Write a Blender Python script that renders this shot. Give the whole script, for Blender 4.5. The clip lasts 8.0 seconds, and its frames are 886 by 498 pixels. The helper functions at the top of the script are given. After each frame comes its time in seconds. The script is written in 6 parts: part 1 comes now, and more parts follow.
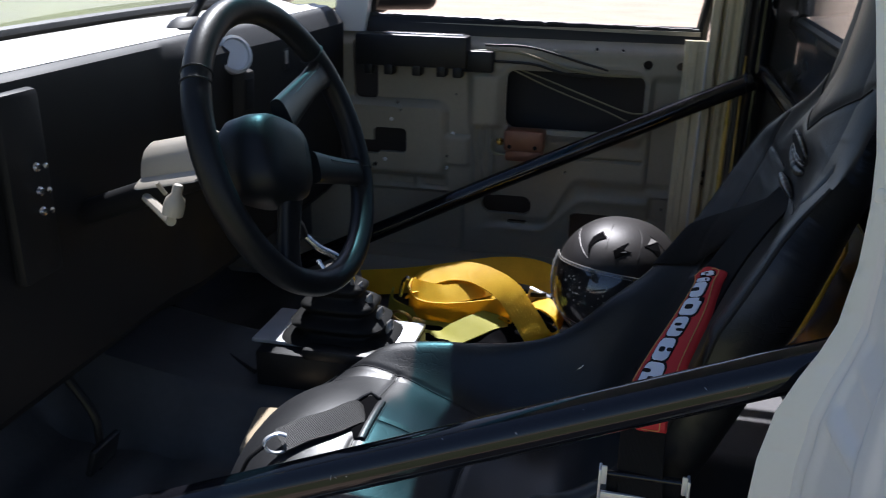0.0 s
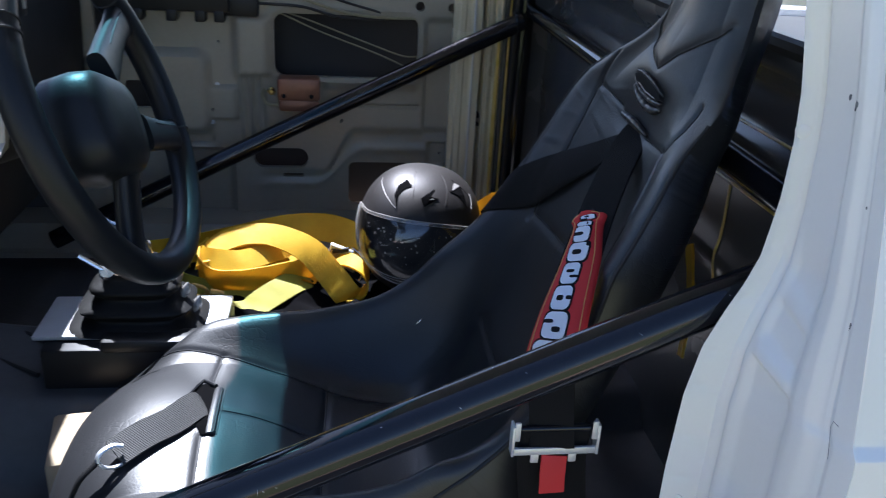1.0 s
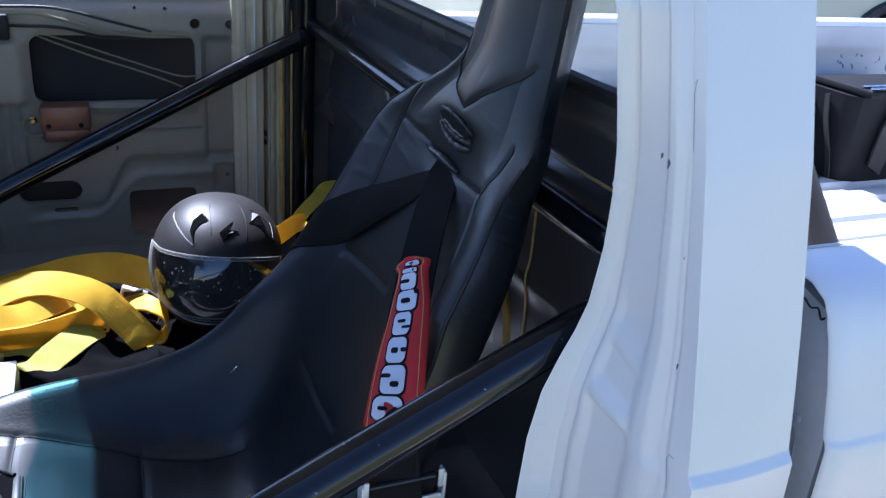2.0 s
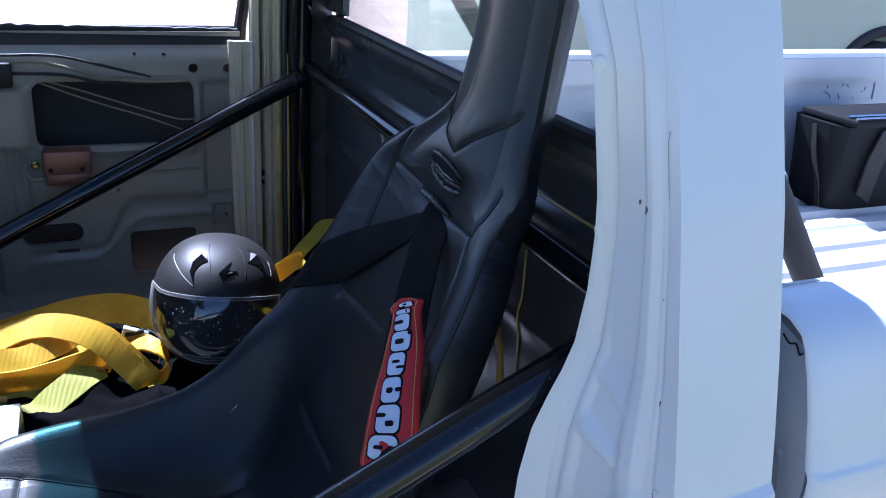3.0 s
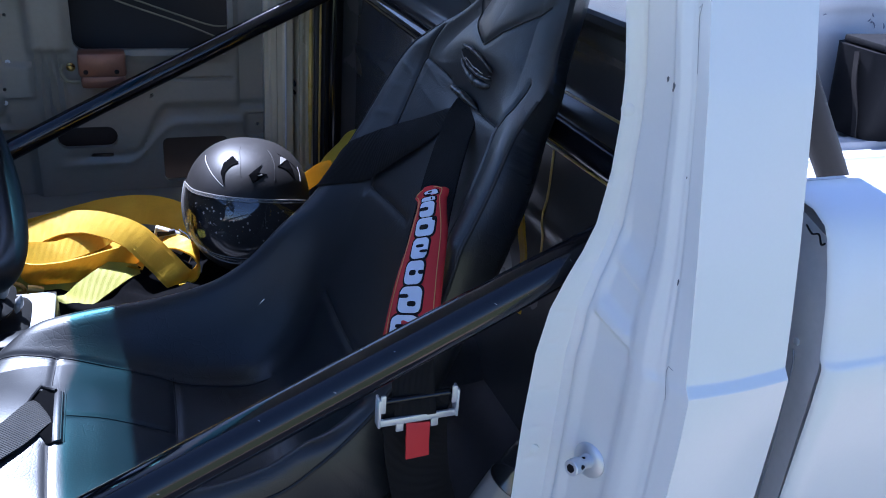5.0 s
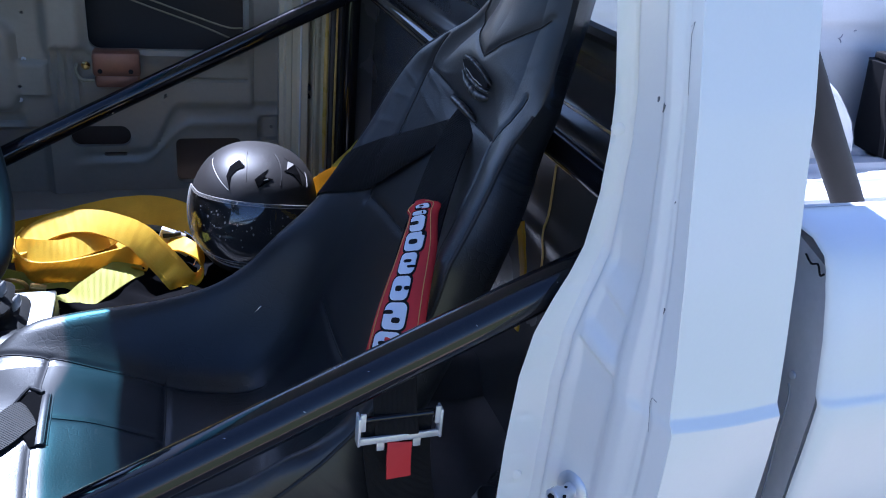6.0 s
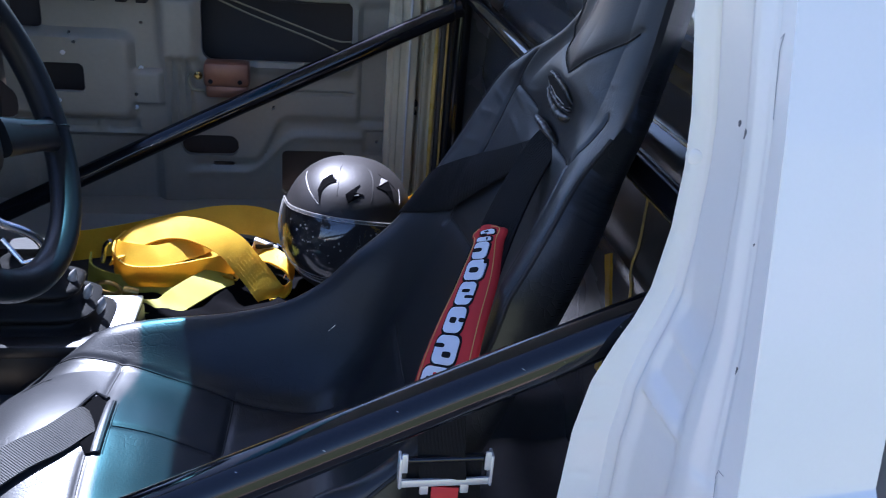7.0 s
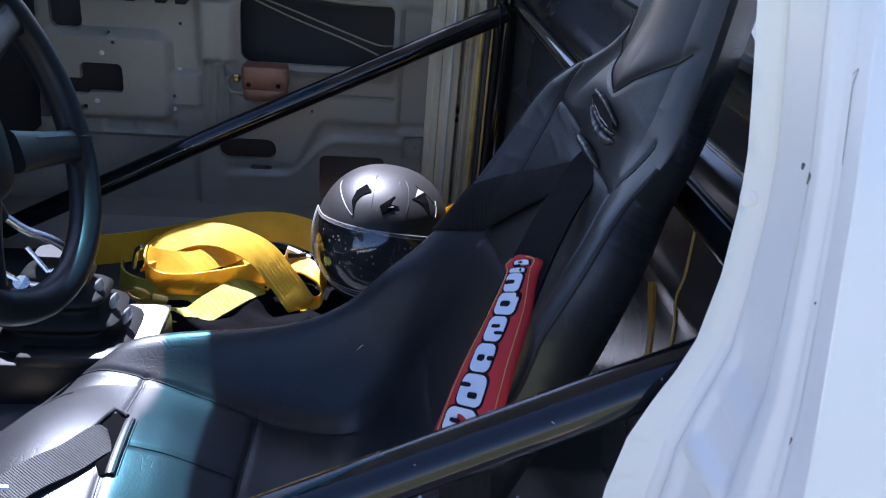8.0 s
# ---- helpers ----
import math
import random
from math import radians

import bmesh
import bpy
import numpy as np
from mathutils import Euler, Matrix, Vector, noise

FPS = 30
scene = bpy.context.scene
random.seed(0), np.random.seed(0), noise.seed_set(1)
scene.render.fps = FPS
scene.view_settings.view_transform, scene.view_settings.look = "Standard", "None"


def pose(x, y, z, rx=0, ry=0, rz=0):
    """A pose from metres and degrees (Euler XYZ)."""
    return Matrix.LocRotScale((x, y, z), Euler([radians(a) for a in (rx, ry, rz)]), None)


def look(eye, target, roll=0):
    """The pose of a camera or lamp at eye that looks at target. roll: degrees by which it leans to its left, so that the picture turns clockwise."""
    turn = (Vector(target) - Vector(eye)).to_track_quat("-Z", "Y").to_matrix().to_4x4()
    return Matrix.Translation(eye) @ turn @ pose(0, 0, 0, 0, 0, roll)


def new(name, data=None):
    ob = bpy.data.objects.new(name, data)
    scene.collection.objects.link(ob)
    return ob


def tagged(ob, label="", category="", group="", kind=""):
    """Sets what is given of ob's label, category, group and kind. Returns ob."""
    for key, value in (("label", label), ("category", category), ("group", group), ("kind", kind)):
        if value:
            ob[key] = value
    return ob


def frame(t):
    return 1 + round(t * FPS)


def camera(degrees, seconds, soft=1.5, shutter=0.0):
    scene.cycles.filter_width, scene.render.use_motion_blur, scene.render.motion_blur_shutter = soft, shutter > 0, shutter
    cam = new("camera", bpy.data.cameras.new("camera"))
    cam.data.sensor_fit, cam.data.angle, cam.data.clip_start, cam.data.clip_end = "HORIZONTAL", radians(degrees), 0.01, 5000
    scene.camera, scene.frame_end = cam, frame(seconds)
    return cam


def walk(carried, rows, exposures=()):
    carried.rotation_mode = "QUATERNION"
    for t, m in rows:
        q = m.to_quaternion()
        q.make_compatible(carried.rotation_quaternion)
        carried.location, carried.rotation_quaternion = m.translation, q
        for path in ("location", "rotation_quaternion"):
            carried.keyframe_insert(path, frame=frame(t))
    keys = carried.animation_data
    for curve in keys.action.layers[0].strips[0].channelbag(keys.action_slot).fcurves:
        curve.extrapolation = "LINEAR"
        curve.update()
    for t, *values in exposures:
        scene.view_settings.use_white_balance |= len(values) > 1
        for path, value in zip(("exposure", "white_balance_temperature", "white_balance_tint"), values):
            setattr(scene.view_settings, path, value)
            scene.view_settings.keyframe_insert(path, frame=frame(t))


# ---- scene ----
cam = camera(54.9, 8.0, soft=1.0, shutter=0.25)
PATH = [
    (0, (-0.193, -0.646, 1.255), (-0.610, 1.180, 0.555), 0.8),
    (0.5, (-0.302, -0.637, 1.279), (-0.353, 1.217, 0.531), 1.9),
    (1, (-0.382, -0.581, 1.239), (-0.120, 1.235, 0.442), 3.3),
    (1.5, (-0.438, -0.565, 1.273), (0.163, 1.157, 0.451), 4.4),
    (2, (-0.421, -0.525, 1.295), (0.332, 1.148, 0.499), 4.6),
    (2.2, (-0.421, -0.532, 1.340), (0.362, 1.140, 0.569), 4.0),
    (3.3, (-0.427, -0.553, 1.306), (0.318, 1.152, 0.571), 3.5),
    (3.5, (-0.433, -0.557, 1.295), (0.3, 1.14, 0.531), 3.6),
    (4, (-0.432, -0.564, 1.283), (0.275, 1.115, 0.458), 3.8),
    (4.5, (-0.427, -0.577, 1.274), (0.268, 1.09, 0.416), 4.2),
    (4.7, (-0.429, -0.583, 1.271), (0.263, 1.082, 0.407), 4.5),
    (6, (-0.379, -0.571, 1.276), (0.243, 1.123, 0.414), 5.7),
    (6.5, (-0.298, -0.519, 1.269), (0.212, 1.217, 0.418), 5.7),
    (7, (-0.292, -0.521, 1.259), (0.036, 1.262, 0.413), 4.8),
    (7.5, (-0.269, -0.524, 1.255), (-0.031, 1.265, 0.394), 4.5),
    (8, (-0.271, -0.461, 1.266), (-0.045, 1.33, 0.406), 5.0),
]
EXPOSE = [(0, 1.25, 5800, 17), (0.5, 1.5, 5650, 17), (1, 2.05, 5450, 18), (1.5, 2.2, 5250, 20), (2.2, 2.05, 4930, 20), (3.5, 1.85, 4750, 20), (4.7, 1.97, 4830, 22), (6.0, 2.1, 4870, 22), (6.5, 2.12, 4870, 22), (7, 2.28, 5070, 24), (8, 2.38, 5170, 25)]
walk(cam, [(t, look(eye, target, roll)) for t, eye, target, roll in PATH], EXPOSE)

# ---- world, sun ----
SUN_AZ = Vector((-0.31, 0.95, 0)).normalized()
SUN_EL = radians(53.6)
sun_way = SUN_AZ * math.cos(SUN_EL) + Vector((0, 0, math.sin(SUN_EL)))
sun_data = bpy.data.lights.new("sun", "SUN")
sun_data.energy, sun_data.angle, sun_data.color = 5.0, radians(0.55), (1.0, 0.95, 0.87)
sun_ob = new("sun", sun_data)
sun_ob.matrix_world = look(sun_way * 20, (0, 0, 0))
world = bpy.data.worlds.new("sky")
scene.world = world
world.use_nodes = True
wn = world.node_tree.nodes
sky = wn.new("ShaderNodeTexSky")
sky.sky_type, sky.sun_disc = "NISHITA", False
sky.sun_elevation, sky.sun_rotation = SUN_EL, math.atan2(SUN_AZ.x, SUN_AZ.y) % (2 * math.pi)
wn["Background"].inputs["Strength"].default_value = 0.055
world.node_tree.links.new(sky.outputs[0], wn["Background"].inputs["Color"])


# ---- materials ----
def mat(name, base, rough=0.5, metal=0.0, var=0.15, scale=6.0, fine=120.0, bump=0.1, depth=0.001, spec=0.5, coat=0.0, tint=None, rvar=0.12):
    """A procedural surface: two scales of colour change, roughness change and fine relief."""
    m = bpy.data.materials.new(name)
    m.use_nodes = True
    nt = m.node_tree
    b = nt.nodes["Principled BSDF"]
    b.inputs["Metallic"].default_value = metal
    b.inputs["Specular IOR Level"].default_value = spec
    b.inputs["Coat Weight"].default_value = coat
    b.inputs["Coat Roughness"].default_value = 0.08
    co = nt.nodes.new("ShaderNodeTexCoord")
    n1, n2 = nt.nodes.new("ShaderNodeTexNoise"), nt.nodes.new("ShaderNodeTexNoise")
    for n, s, d in ((n1, scale, 5.0), (n2, fine, 3.0)):
        n.inputs["Scale"].default_value, n.inputs["Detail"].default_value = s, d
        nt.links.new(co.outputs["Object"], n.inputs["Vector"])
    ramp = nt.nodes.new("ShaderNodeMix")
    ramp.data_type = "RGBA"
    dark = [c * (1 - var) for c in base]
    light = list(tint) if tint else [min(1, c * (1 + var)) for c in base]
    ramp.inputs["A"].default_value, ramp.inputs["B"].default_value = (*dark, 1), (*light, 1)
    mix = nt.nodes.new("ShaderNodeMath")
    mix.operation = "MULTIPLY_ADD"
    mix.inputs[1].default_value = 0.35
    nt.links.new(n2.outputs[0], mix.inputs[0])
    sc = nt.nodes.new("ShaderNodeMath")
    sc.operation = "MULTIPLY_ADD"
    sc.inputs[1].default_value, sc.inputs[2].default_value = 1.3, -0.33
    nt.links.new(n1.outputs[0], sc.inputs[0])
    nt.links.new(sc.outputs[0], mix.inputs[2])
    nt.links.new(mix.outputs[0], ramp.inputs["Factor"])
    nt.links.new(ramp.outputs["Result"], b.inputs["Base Color"])
    rr = nt.nodes.new("ShaderNodeMath")
    rr.operation = "MULTIPLY_ADD"
    rr.inputs[1].default_value, rr.inputs[2].default_value = 2 * rvar, rough - rvar
    nt.links.new(n1.outputs[0], rr.inputs[0])
    nt.links.new(rr.outputs[0], b.inputs["Roughness"])
    if bump:
        bp = nt.nodes.new("ShaderNodeBump")
        bp.inputs["Strength"].default_value, bp.inputs["Distance"].default_value = bump, depth
        nt.links.new(n2.outputs[0], bp.inputs["Height"])
        nt.links.new(bp.outputs[0], b.inputs["Normal"])
    return m


def glass(name, tint, dirt=0.05, gloss=0.06):
    """A thin pane: clear with a tint, a weak mirror and a little dust."""
    m = bpy.data.materials.new(name)
    m.use_nodes = True
    nt = m.node_tree
    nt.nodes.remove(nt.nodes["Principled BSDF"])
    tr, gl, df = (nt.nodes.new("ShaderNodeBsdf" + k) for k in ("Transparent", "Glossy", "Diffuse"))
    tr.inputs["Color"].default_value = (*tint, 1)
    gl.inputs["Roughness"].default_value = 0.03
    df.inputs["Color"].default_value = (0.6, 0.58, 0.54, 1)
    m1, m2 = nt.nodes.new("ShaderNodeMixShader"), nt.nodes.new("ShaderNodeMixShader")
    fr = nt.nodes.new("ShaderNodeLayerWeight")
    fr.inputs["Blend"].default_value = 0.5
    po = nt.nodes.new("ShaderNodeMath")
    po.operation = "POWER"
    po.inputs[1].default_value = 5.0
    nt.links.new(fr.outputs["Facing"], po.inputs[0])
    sc = nt.nodes.new("ShaderNodeMath")
    sc.operation = "MULTIPLY_ADD"
    sc.inputs[1].default_value, sc.inputs[2].default_value = 0.9, 0.04 * gloss / 0.06
    nt.links.new(po.outputs[0], sc.inputs[0])
    no = nt.nodes.new("ShaderNodeTexNoise")
    no.inputs["Scale"].default_value, no.inputs["Detail"].default_value = 9, 6
    co = nt.nodes.new("ShaderNodeTexCoord")
    nt.links.new(co.outputs["Object"], no.inputs["Vector"])
    du = nt.nodes.new("ShaderNodeMath")
    du.operation = "MULTIPLY"
    du.inputs[1].default_value = 2 * dirt
    nt.links.new(no.outputs[0], du.inputs[0])
    nt.links.new(du.outputs[0], m2.inputs[0])
    nt.links.new(sc.outputs[0], m1.inputs[0])
    nt.links.new(tr.outputs[0], m1.inputs[1])
    nt.links.new(gl.outputs[0], m1.inputs[2])
    nt.links.new(m1.outputs[0], m2.inputs[1])
    nt.links.new(df.outputs[0], m2.inputs[2])
    nt.links.new(m2.outputs[0], nt.nodes["Material Output"].inputs["Surface"])
    return m


def weave(m, scale=240.0, strength=0.6):
    """Adds the ribs of webbing to a material."""
    nt = m.node_tree
    b = nt.nodes["Principled BSDF"]
    wv = nt.nodes.new("ShaderNodeTexWave")
    wv.inputs["Scale"].default_value, wv.inputs["Distortion"].default_value = scale, 0.6
    wv.bands_direction = "X"
    co = nt.nodes.new("ShaderNodeTexCoord")
    nt.links.new(co.outputs["Object"], wv.inputs["Vector"])
    bp = nt.nodes.new("ShaderNodeBump")
    bp.inputs["Strength"].default_value, bp.inputs["Distance"].default_value = strength, 0.0008
    nt.links.new(wv.outputs[1], bp.inputs["Height"])
    nt.links.new(bp.outputs[0], b.inputs["Normal"])
    return m


def lit_through(m, amount=0.3):
    """Lets part of the light through a thin cloth."""
    nt = m.node_tree
    b = nt.nodes["Principled BSDF"]
    tl = nt.nodes.new("ShaderNodeBsdfTranslucent")
    nt.links.new(b.inputs["Base Color"].links[0].from_socket, tl.inputs["Color"])
    mx = nt.nodes.new("ShaderNodeMixShader")
    mx.inputs[0].default_value = amount
    nt.links.new(b.outputs[0], mx.inputs[1])
    nt.links.new(tl.outputs[0], mx.inputs[2])
    nt.links.new(mx.outputs[0], nt.nodes["Material Output"].inputs["Surface"])
    return m


def creased(m, scale=70.0, strength=0.06):
    """Adds the fine creases of worn vinyl to a material."""
    nt = m.node_tree
    b = nt.nodes["Principled BSDF"]
    co = nt.nodes.new("ShaderNodeTexCoord")
    warp = nt.nodes.new("ShaderNodeTexNoise")
    warp.inputs["Scale"].default_value = 9
    add = nt.nodes.new("ShaderNodeMix")
    add.data_type = "VECTOR"
    add.inputs["Factor"].default_value = 0.12
    nt.links.new(co.outputs["Object"], warp.inputs["Vector"])
    nt.links.new(co.outputs["Object"], add.inputs[4])
    nt.links.new(warp.outputs["Color"], add.inputs[5])
    vo = nt.nodes.new("ShaderNodeTexVoronoi")
    vo.feature = "DISTANCE_TO_EDGE"
    vo.inputs["Scale"].default_value = scale
    nt.links.new(add.outputs[1], vo.inputs["Vector"])
    cl = nt.nodes.new("ShaderNodeMath")
    cl.operation = "MINIMUM"
    cl.inputs[1].default_value = 0.08
    nt.links.new(vo.outputs["Distance"], cl.inputs[0])
    no = nt.nodes.new("ShaderNodeTexNoise")
    no.inputs["Scale"].default_value = 7
    nt.links.new(co.outputs["Object"], no.inputs["Vector"])
    gate = nt.nodes.new("ShaderNodeMapRange")
    gate.inputs["From Min"].default_value, gate.inputs["From Max"].default_value = 0.50, 0.68
    nt.links.new(no.outputs[0], gate.inputs["Value"])
    mu = nt.nodes.new("ShaderNodeMath")
    mu.operation = "MULTIPLY"
    nt.links.new(cl.outputs[0], mu.inputs[0])
    nt.links.new(gate.outputs[0], mu.inputs[1])
    bp = nt.nodes.new("ShaderNodeBump")
    bp.inputs["Strength"].default_value, bp.inputs["Distance"].default_value = strength, 0.012
    nt.links.new(mu.outputs[0], bp.inputs["Height"])
    old = b.inputs["Normal"].links[0].from_socket if b.inputs["Normal"].links else None
    if old:
        nt.links.new(old, bp.inputs["Normal"])
    nt.links.new(bp.outputs[0], b.inputs["Normal"])
    return m


M_WHITE = mat("white_paint", (0.68, 0.69, 0.68), 0.34, var=0.05, scale=5, fine=300, bump=0.04, coat=0.25)
M_BEDWHITE = mat("bed_white_paint", (0.50, 0.50, 0.49), 0.5, var=0.12, scale=8, fine=160, bump=0.1)
M_BEDFRONT = mat("grey_bed_front", (0.40, 0.40, 0.42), 0.5, var=0.25, scale=7, fine=120, bump=0.15)
M_PRIMER = mat("grey_door_paint", (0.255, 0.240, 0.200), 0.36, var=0.18, scale=4, fine=90, bump=0.10, tint=(0.33, 0.305, 0.240))
M_BLACKWALL = mat("black_interior_paint", (0.074, 0.075, 0.078), 0.25, var=0.12, scale=5, fine=140, bump=0.12, spec=0.5)
M_TUBE = mat("black_gloss_tube", (0.007, 0.007, 0.009), 0.08, var=0.25, scale=9, fine=200, bump=0.05, rvar=0.03, spec=0.45)
M_GREYTUBE = mat("grey_dusty_tube", (0.024, 0.022, 0.021), 0.6, var=0.15, scale=9, fine=150, bump=0.06, spec=0.14)
M_VINYL = creased(mat("black_vinyl", (0.0165, 0.017, 0.019), 0.40, var=0.2, scale=7, fine=420, bump=0.25, depth=0.0006, rvar=0.07, spec=0.50), 75.0, 0.20)
M_SEAM = mat("black_thread", (0.012, 0.012, 0.013), 0.7, fine=500)
M_FLOOR = mat("dark_floor_paint", (0.065, 0.065, 0.068), 0.55, var=0.4, scale=7, fine=70, bump=0.25, depth=0.002)
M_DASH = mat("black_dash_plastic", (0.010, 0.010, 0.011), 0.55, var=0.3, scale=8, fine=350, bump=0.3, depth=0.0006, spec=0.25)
M_DASHTOP = mat("pale_dash_top", (0.52, 0.50, 0.47), 0.45, var=0.2, scale=7, fine=250, bump=0.2)
M_BEIGE = mat("beige_plastic", (0.36, 0.32, 0.26), 0.45, var=0.12, scale=8, fine=260, bump=0.1)
M_LEATHER = mat("black_wheel_leather", (0.008, 0.009, 0.011), 0.42, var=0.2, scale=14, fine=320, bump=0.25, depth=0.0006, spec=0.22)
M_WEB = weave(mat("black_webbing", (0.010, 0.010, 0.011), 0.7, var=0.25, scale=12, fine=700, bump=0.0, spec=0.12))
M_STRAPRIB = weave(mat("grey_black_webbing", (0.045, 0.044, 0.043), 0.55, var=0.2, scale=14, fine=700, bump=0.0), 150, 1.0)
M_STRAPRIB.node_tree.nodes["Wave Texture"].bands_direction = "DIAGONAL"
M_YELLOW = weave(mat("yellow_webbing", (0.90, 0.52, 0.008), 0.45, var=0.35, scale=13, fine=420, bump=0.0, tint=(0.96, 0.68, 0.035), spec=0.45), 160, 0.5)
# duller copy of the yellow webbing: shade of the low and rear strands
M_YGREEN = weave(mat("shaded_yellow_webbing", (0.44, 0.42, 0.05), 0.6, var=0.15, scale=10, fine=420, bump=0.0), 160, 0.5)
lit_through(M_YELLOW, 0.36)
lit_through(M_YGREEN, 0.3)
M_RED = mat("red_fabric", (0.47, 0.020, 0.022), 0.7, var=0.12, scale=14, fine=700, bump=0.3, depth=0.0005)
M_LETTER = mat("white_print", (0.66, 0.70, 0.80), 0.6, var=0.05, scale=14, fine=600, bump=0.1)
M_INK = mat("black_print", (0.010, 0.010, 0.012), 0.7, spec=0.12)
M_CHIP = mat("bare_grey_metal", (0.10, 0.105, 0.12), 0.55)
M_SEAL = mat("grey_sealer", (0.22, 0.23, 0.26), 0.6)
M_GOLD = mat("gold_thread", (0.55, 0.33, 0.10), 0.6)
M_CHROME = mat("bright_steel", (0.62, 0.62, 0.63), 0.22, metal=1.0, var=0.1, scale=30, fine=300, bump=0.05)
M_ZINC = mat("zinc_plate", (0.60, 0.62, 0.66), 0.40, metal=0.6, var=0.1, scale=30, fine=300, bump=0.05)
M_COPPER = mat("copper_box", (0.23, 0.105, 0.062), 0.42, metal=0.35, var=0.3, scale=22, fine=200, bump=0.1)
M_BRASS = mat("brass", (0.55, 0.38, 0.12), 0.3, metal=0.9)
M_HELMET = mat("matt_black_helmet", (0.020, 0.0185, 0.018), 0.46, var=0.12, scale=12, fine=600, bump=0.06, rvar=0.05, spec=0.30)
M_TRIMGREY = mat("silver_stripe", (0.34, 0.33, 0.32), 0.4)
# pale paint with the yellow strap's bounced light mixed into its base
M_WARMPAINT = mat("pale_paint_warm_bounce", (0.60, 0.54, 0.38), 0.30, var=0.14, scale=9, fine=120, bump=0.08, tint=(0.68, 0.62, 0.44))
M_FOAM = mat("beige_foam", (0.38, 0.30, 0.20), 0.9, var=0.12, scale=14, fine=260, bump=0.3)
M_RUBBER = mat("black_rubber", (0.02, 0.02, 0.02), 0.55, var=0.3, scale=20, fine=200, bump=0.2)
# golden base colour standing in for yellow strap reflections
M_GOLDGLINT = mat("golden_glint", (0.80, 0.55, 0.08), 0.3, var=0.3, scale=30, fine=200, bump=0.1, tint=(0.75, 0.56, 0.18))
M_DUSTBOOT = mat("dusty_boot_rubber", (0.006, 0.006, 0.006), 0.55, var=0.3, scale=20, fine=200, bump=0.2, spec=0.2)
M_LINER = mat("grey_helmet_lining", (0.045, 0.045, 0.047), 0.9, var=0.3, scale=25, fine=300, bump=0.4, spec=0.1)
M_BOOT = mat("shiny_boot_rubber", (0.012, 0.012, 0.013), 0.30, var=0.2, scale=20, fine=200, bump=0.1)
M_CLOTH = mat("black_cloth", (0.0035, 0.0035, 0.004), 0.95, var=0.3, scale=20, fine=500, bump=0.4, spec=0.02)
M_HOLE = mat("cavity_shade", (0.03, 0.03, 0.031), 0.8)
M_WIRE = mat("wire_sheath", (0.24, 0.22, 0.14), 0.4)
M_BLKPLASTIC = mat("black_plastic", (0.013, 0.013, 0.014), 0.4, var=0.25, scale=12, fine=200, bump=0.1, spec=0.3)
M_BOXBLACK = mat("dull_black_plastic", (0.010, 0.010, 0.011), 0.65, var=0.25, scale=12, fine=200, bump=0.1, spec=0.10)
M_SCUFF = mat("dark_scuff_and_crease", (0.20, 0.20, 0.23), 0.7)
M_DIRT = mat("dry_dirt", (0.36, 0.25, 0.175), 0.95, var=0.22, scale=1.2, fine=26, bump=0.6, depth=0.02, tint=(0.46, 0.34, 0.25))
M_GRASS = mat("grass", (0.14, 0.155, 0.065), 0.9, var=0.35, scale=0.8, fine=30, bump=0.6, depth=0.03)
M_VAN = mat("pale_green_paint", (0.42, 0.50, 0.40), 0.4, var=0.04, scale=2, fine=80, bump=0.03)
M_TYRE = mat("tyre_rubber", (0.02, 0.02, 0.022), 0.75, var=0.3, scale=14, fine=150, bump=0.3)
M_VISOR = glass("clear_visor", (0.80, 0.80, 0.80), 0.012, 0.16)
M_VISOREDGE = glass("cloudy_visor_edge", (0.75, 0.74, 0.72), 0.15, 0.16)
M_VISORRIM = mat("pale_clear_plastic", (0.30, 0.29, 0.275), 0.15, var=0.1, bump=0.0)
M_WINDSHIELD = glass("windshield_glass", (0.90, 0.93, 0.92), 0.02)
M_BAND = glass("windshield_tint_band", (0.20, 0.52, 0.58), 0.01)
M_REARGLASS = glass("dusty_rear_glass", (0.93, 0.95, 0.95), 0.05)
M_MIRROR = mat("mirror_glass", (0.85, 0.86, 0.86), 0.03, metal=1.0, var=0.02, bump=0.0, rvar=0.0)

# ---- mesh helpers ----
BASE = {}


def thing(name, base, label, category, group="", kind=""):
    ob = new(name)
    ob.location = base
    ob.empty_display_size = 0.1
    BASE[ob.name] = Vector(base)
    return tagged(ob, label, category, group, kind)


def link(name, bm, material, base=Vector((0, 0, 0)), smooth=True, angle=40):
    bmesh.ops.recalc_face_normals(bm, faces=bm.faces)
    for v in bm.verts:
        v.co -= base
    for f in bm.faces:
        f.smooth = smooth
    lim = radians(angle)
    for e in bm.edges:
        if len(e.link_faces) == 2 and e.calc_face_angle(0.0) > lim:
            e.smooth = False
    me = bpy.data.meshes.new(name)
    bm.to_mesh(me)
    bm.free()
    me.materials.append(material)
    return new(name, me)


def part(name, bm, material, parent, label="", angle=40, smooth=True):
    base = BASE.get(parent.name, Vector((0, 0, 0)))
    ob = link(name, bm, material, base, smooth, angle)
    ob.parent = parent
    BASE[ob.name] = base
    if label:
        ob["label"] = label
    return ob


def solo(name, bm, material, label, category, group="", kind="", angle=40):
    cs = [v.co for v in bm.verts]
    base = Vector((sum(c.x for c in cs) / len(cs), sum(c.y for c in cs) / len(cs), min(c.z for c in cs)))
    if kind == "structure":
        base = Vector((0, 0, 0))
    ob = link(name, bm, material, base, True, angle)
    ob.location = base
    BASE[ob.name] = base
    return tagged(ob, label, category, group, kind)


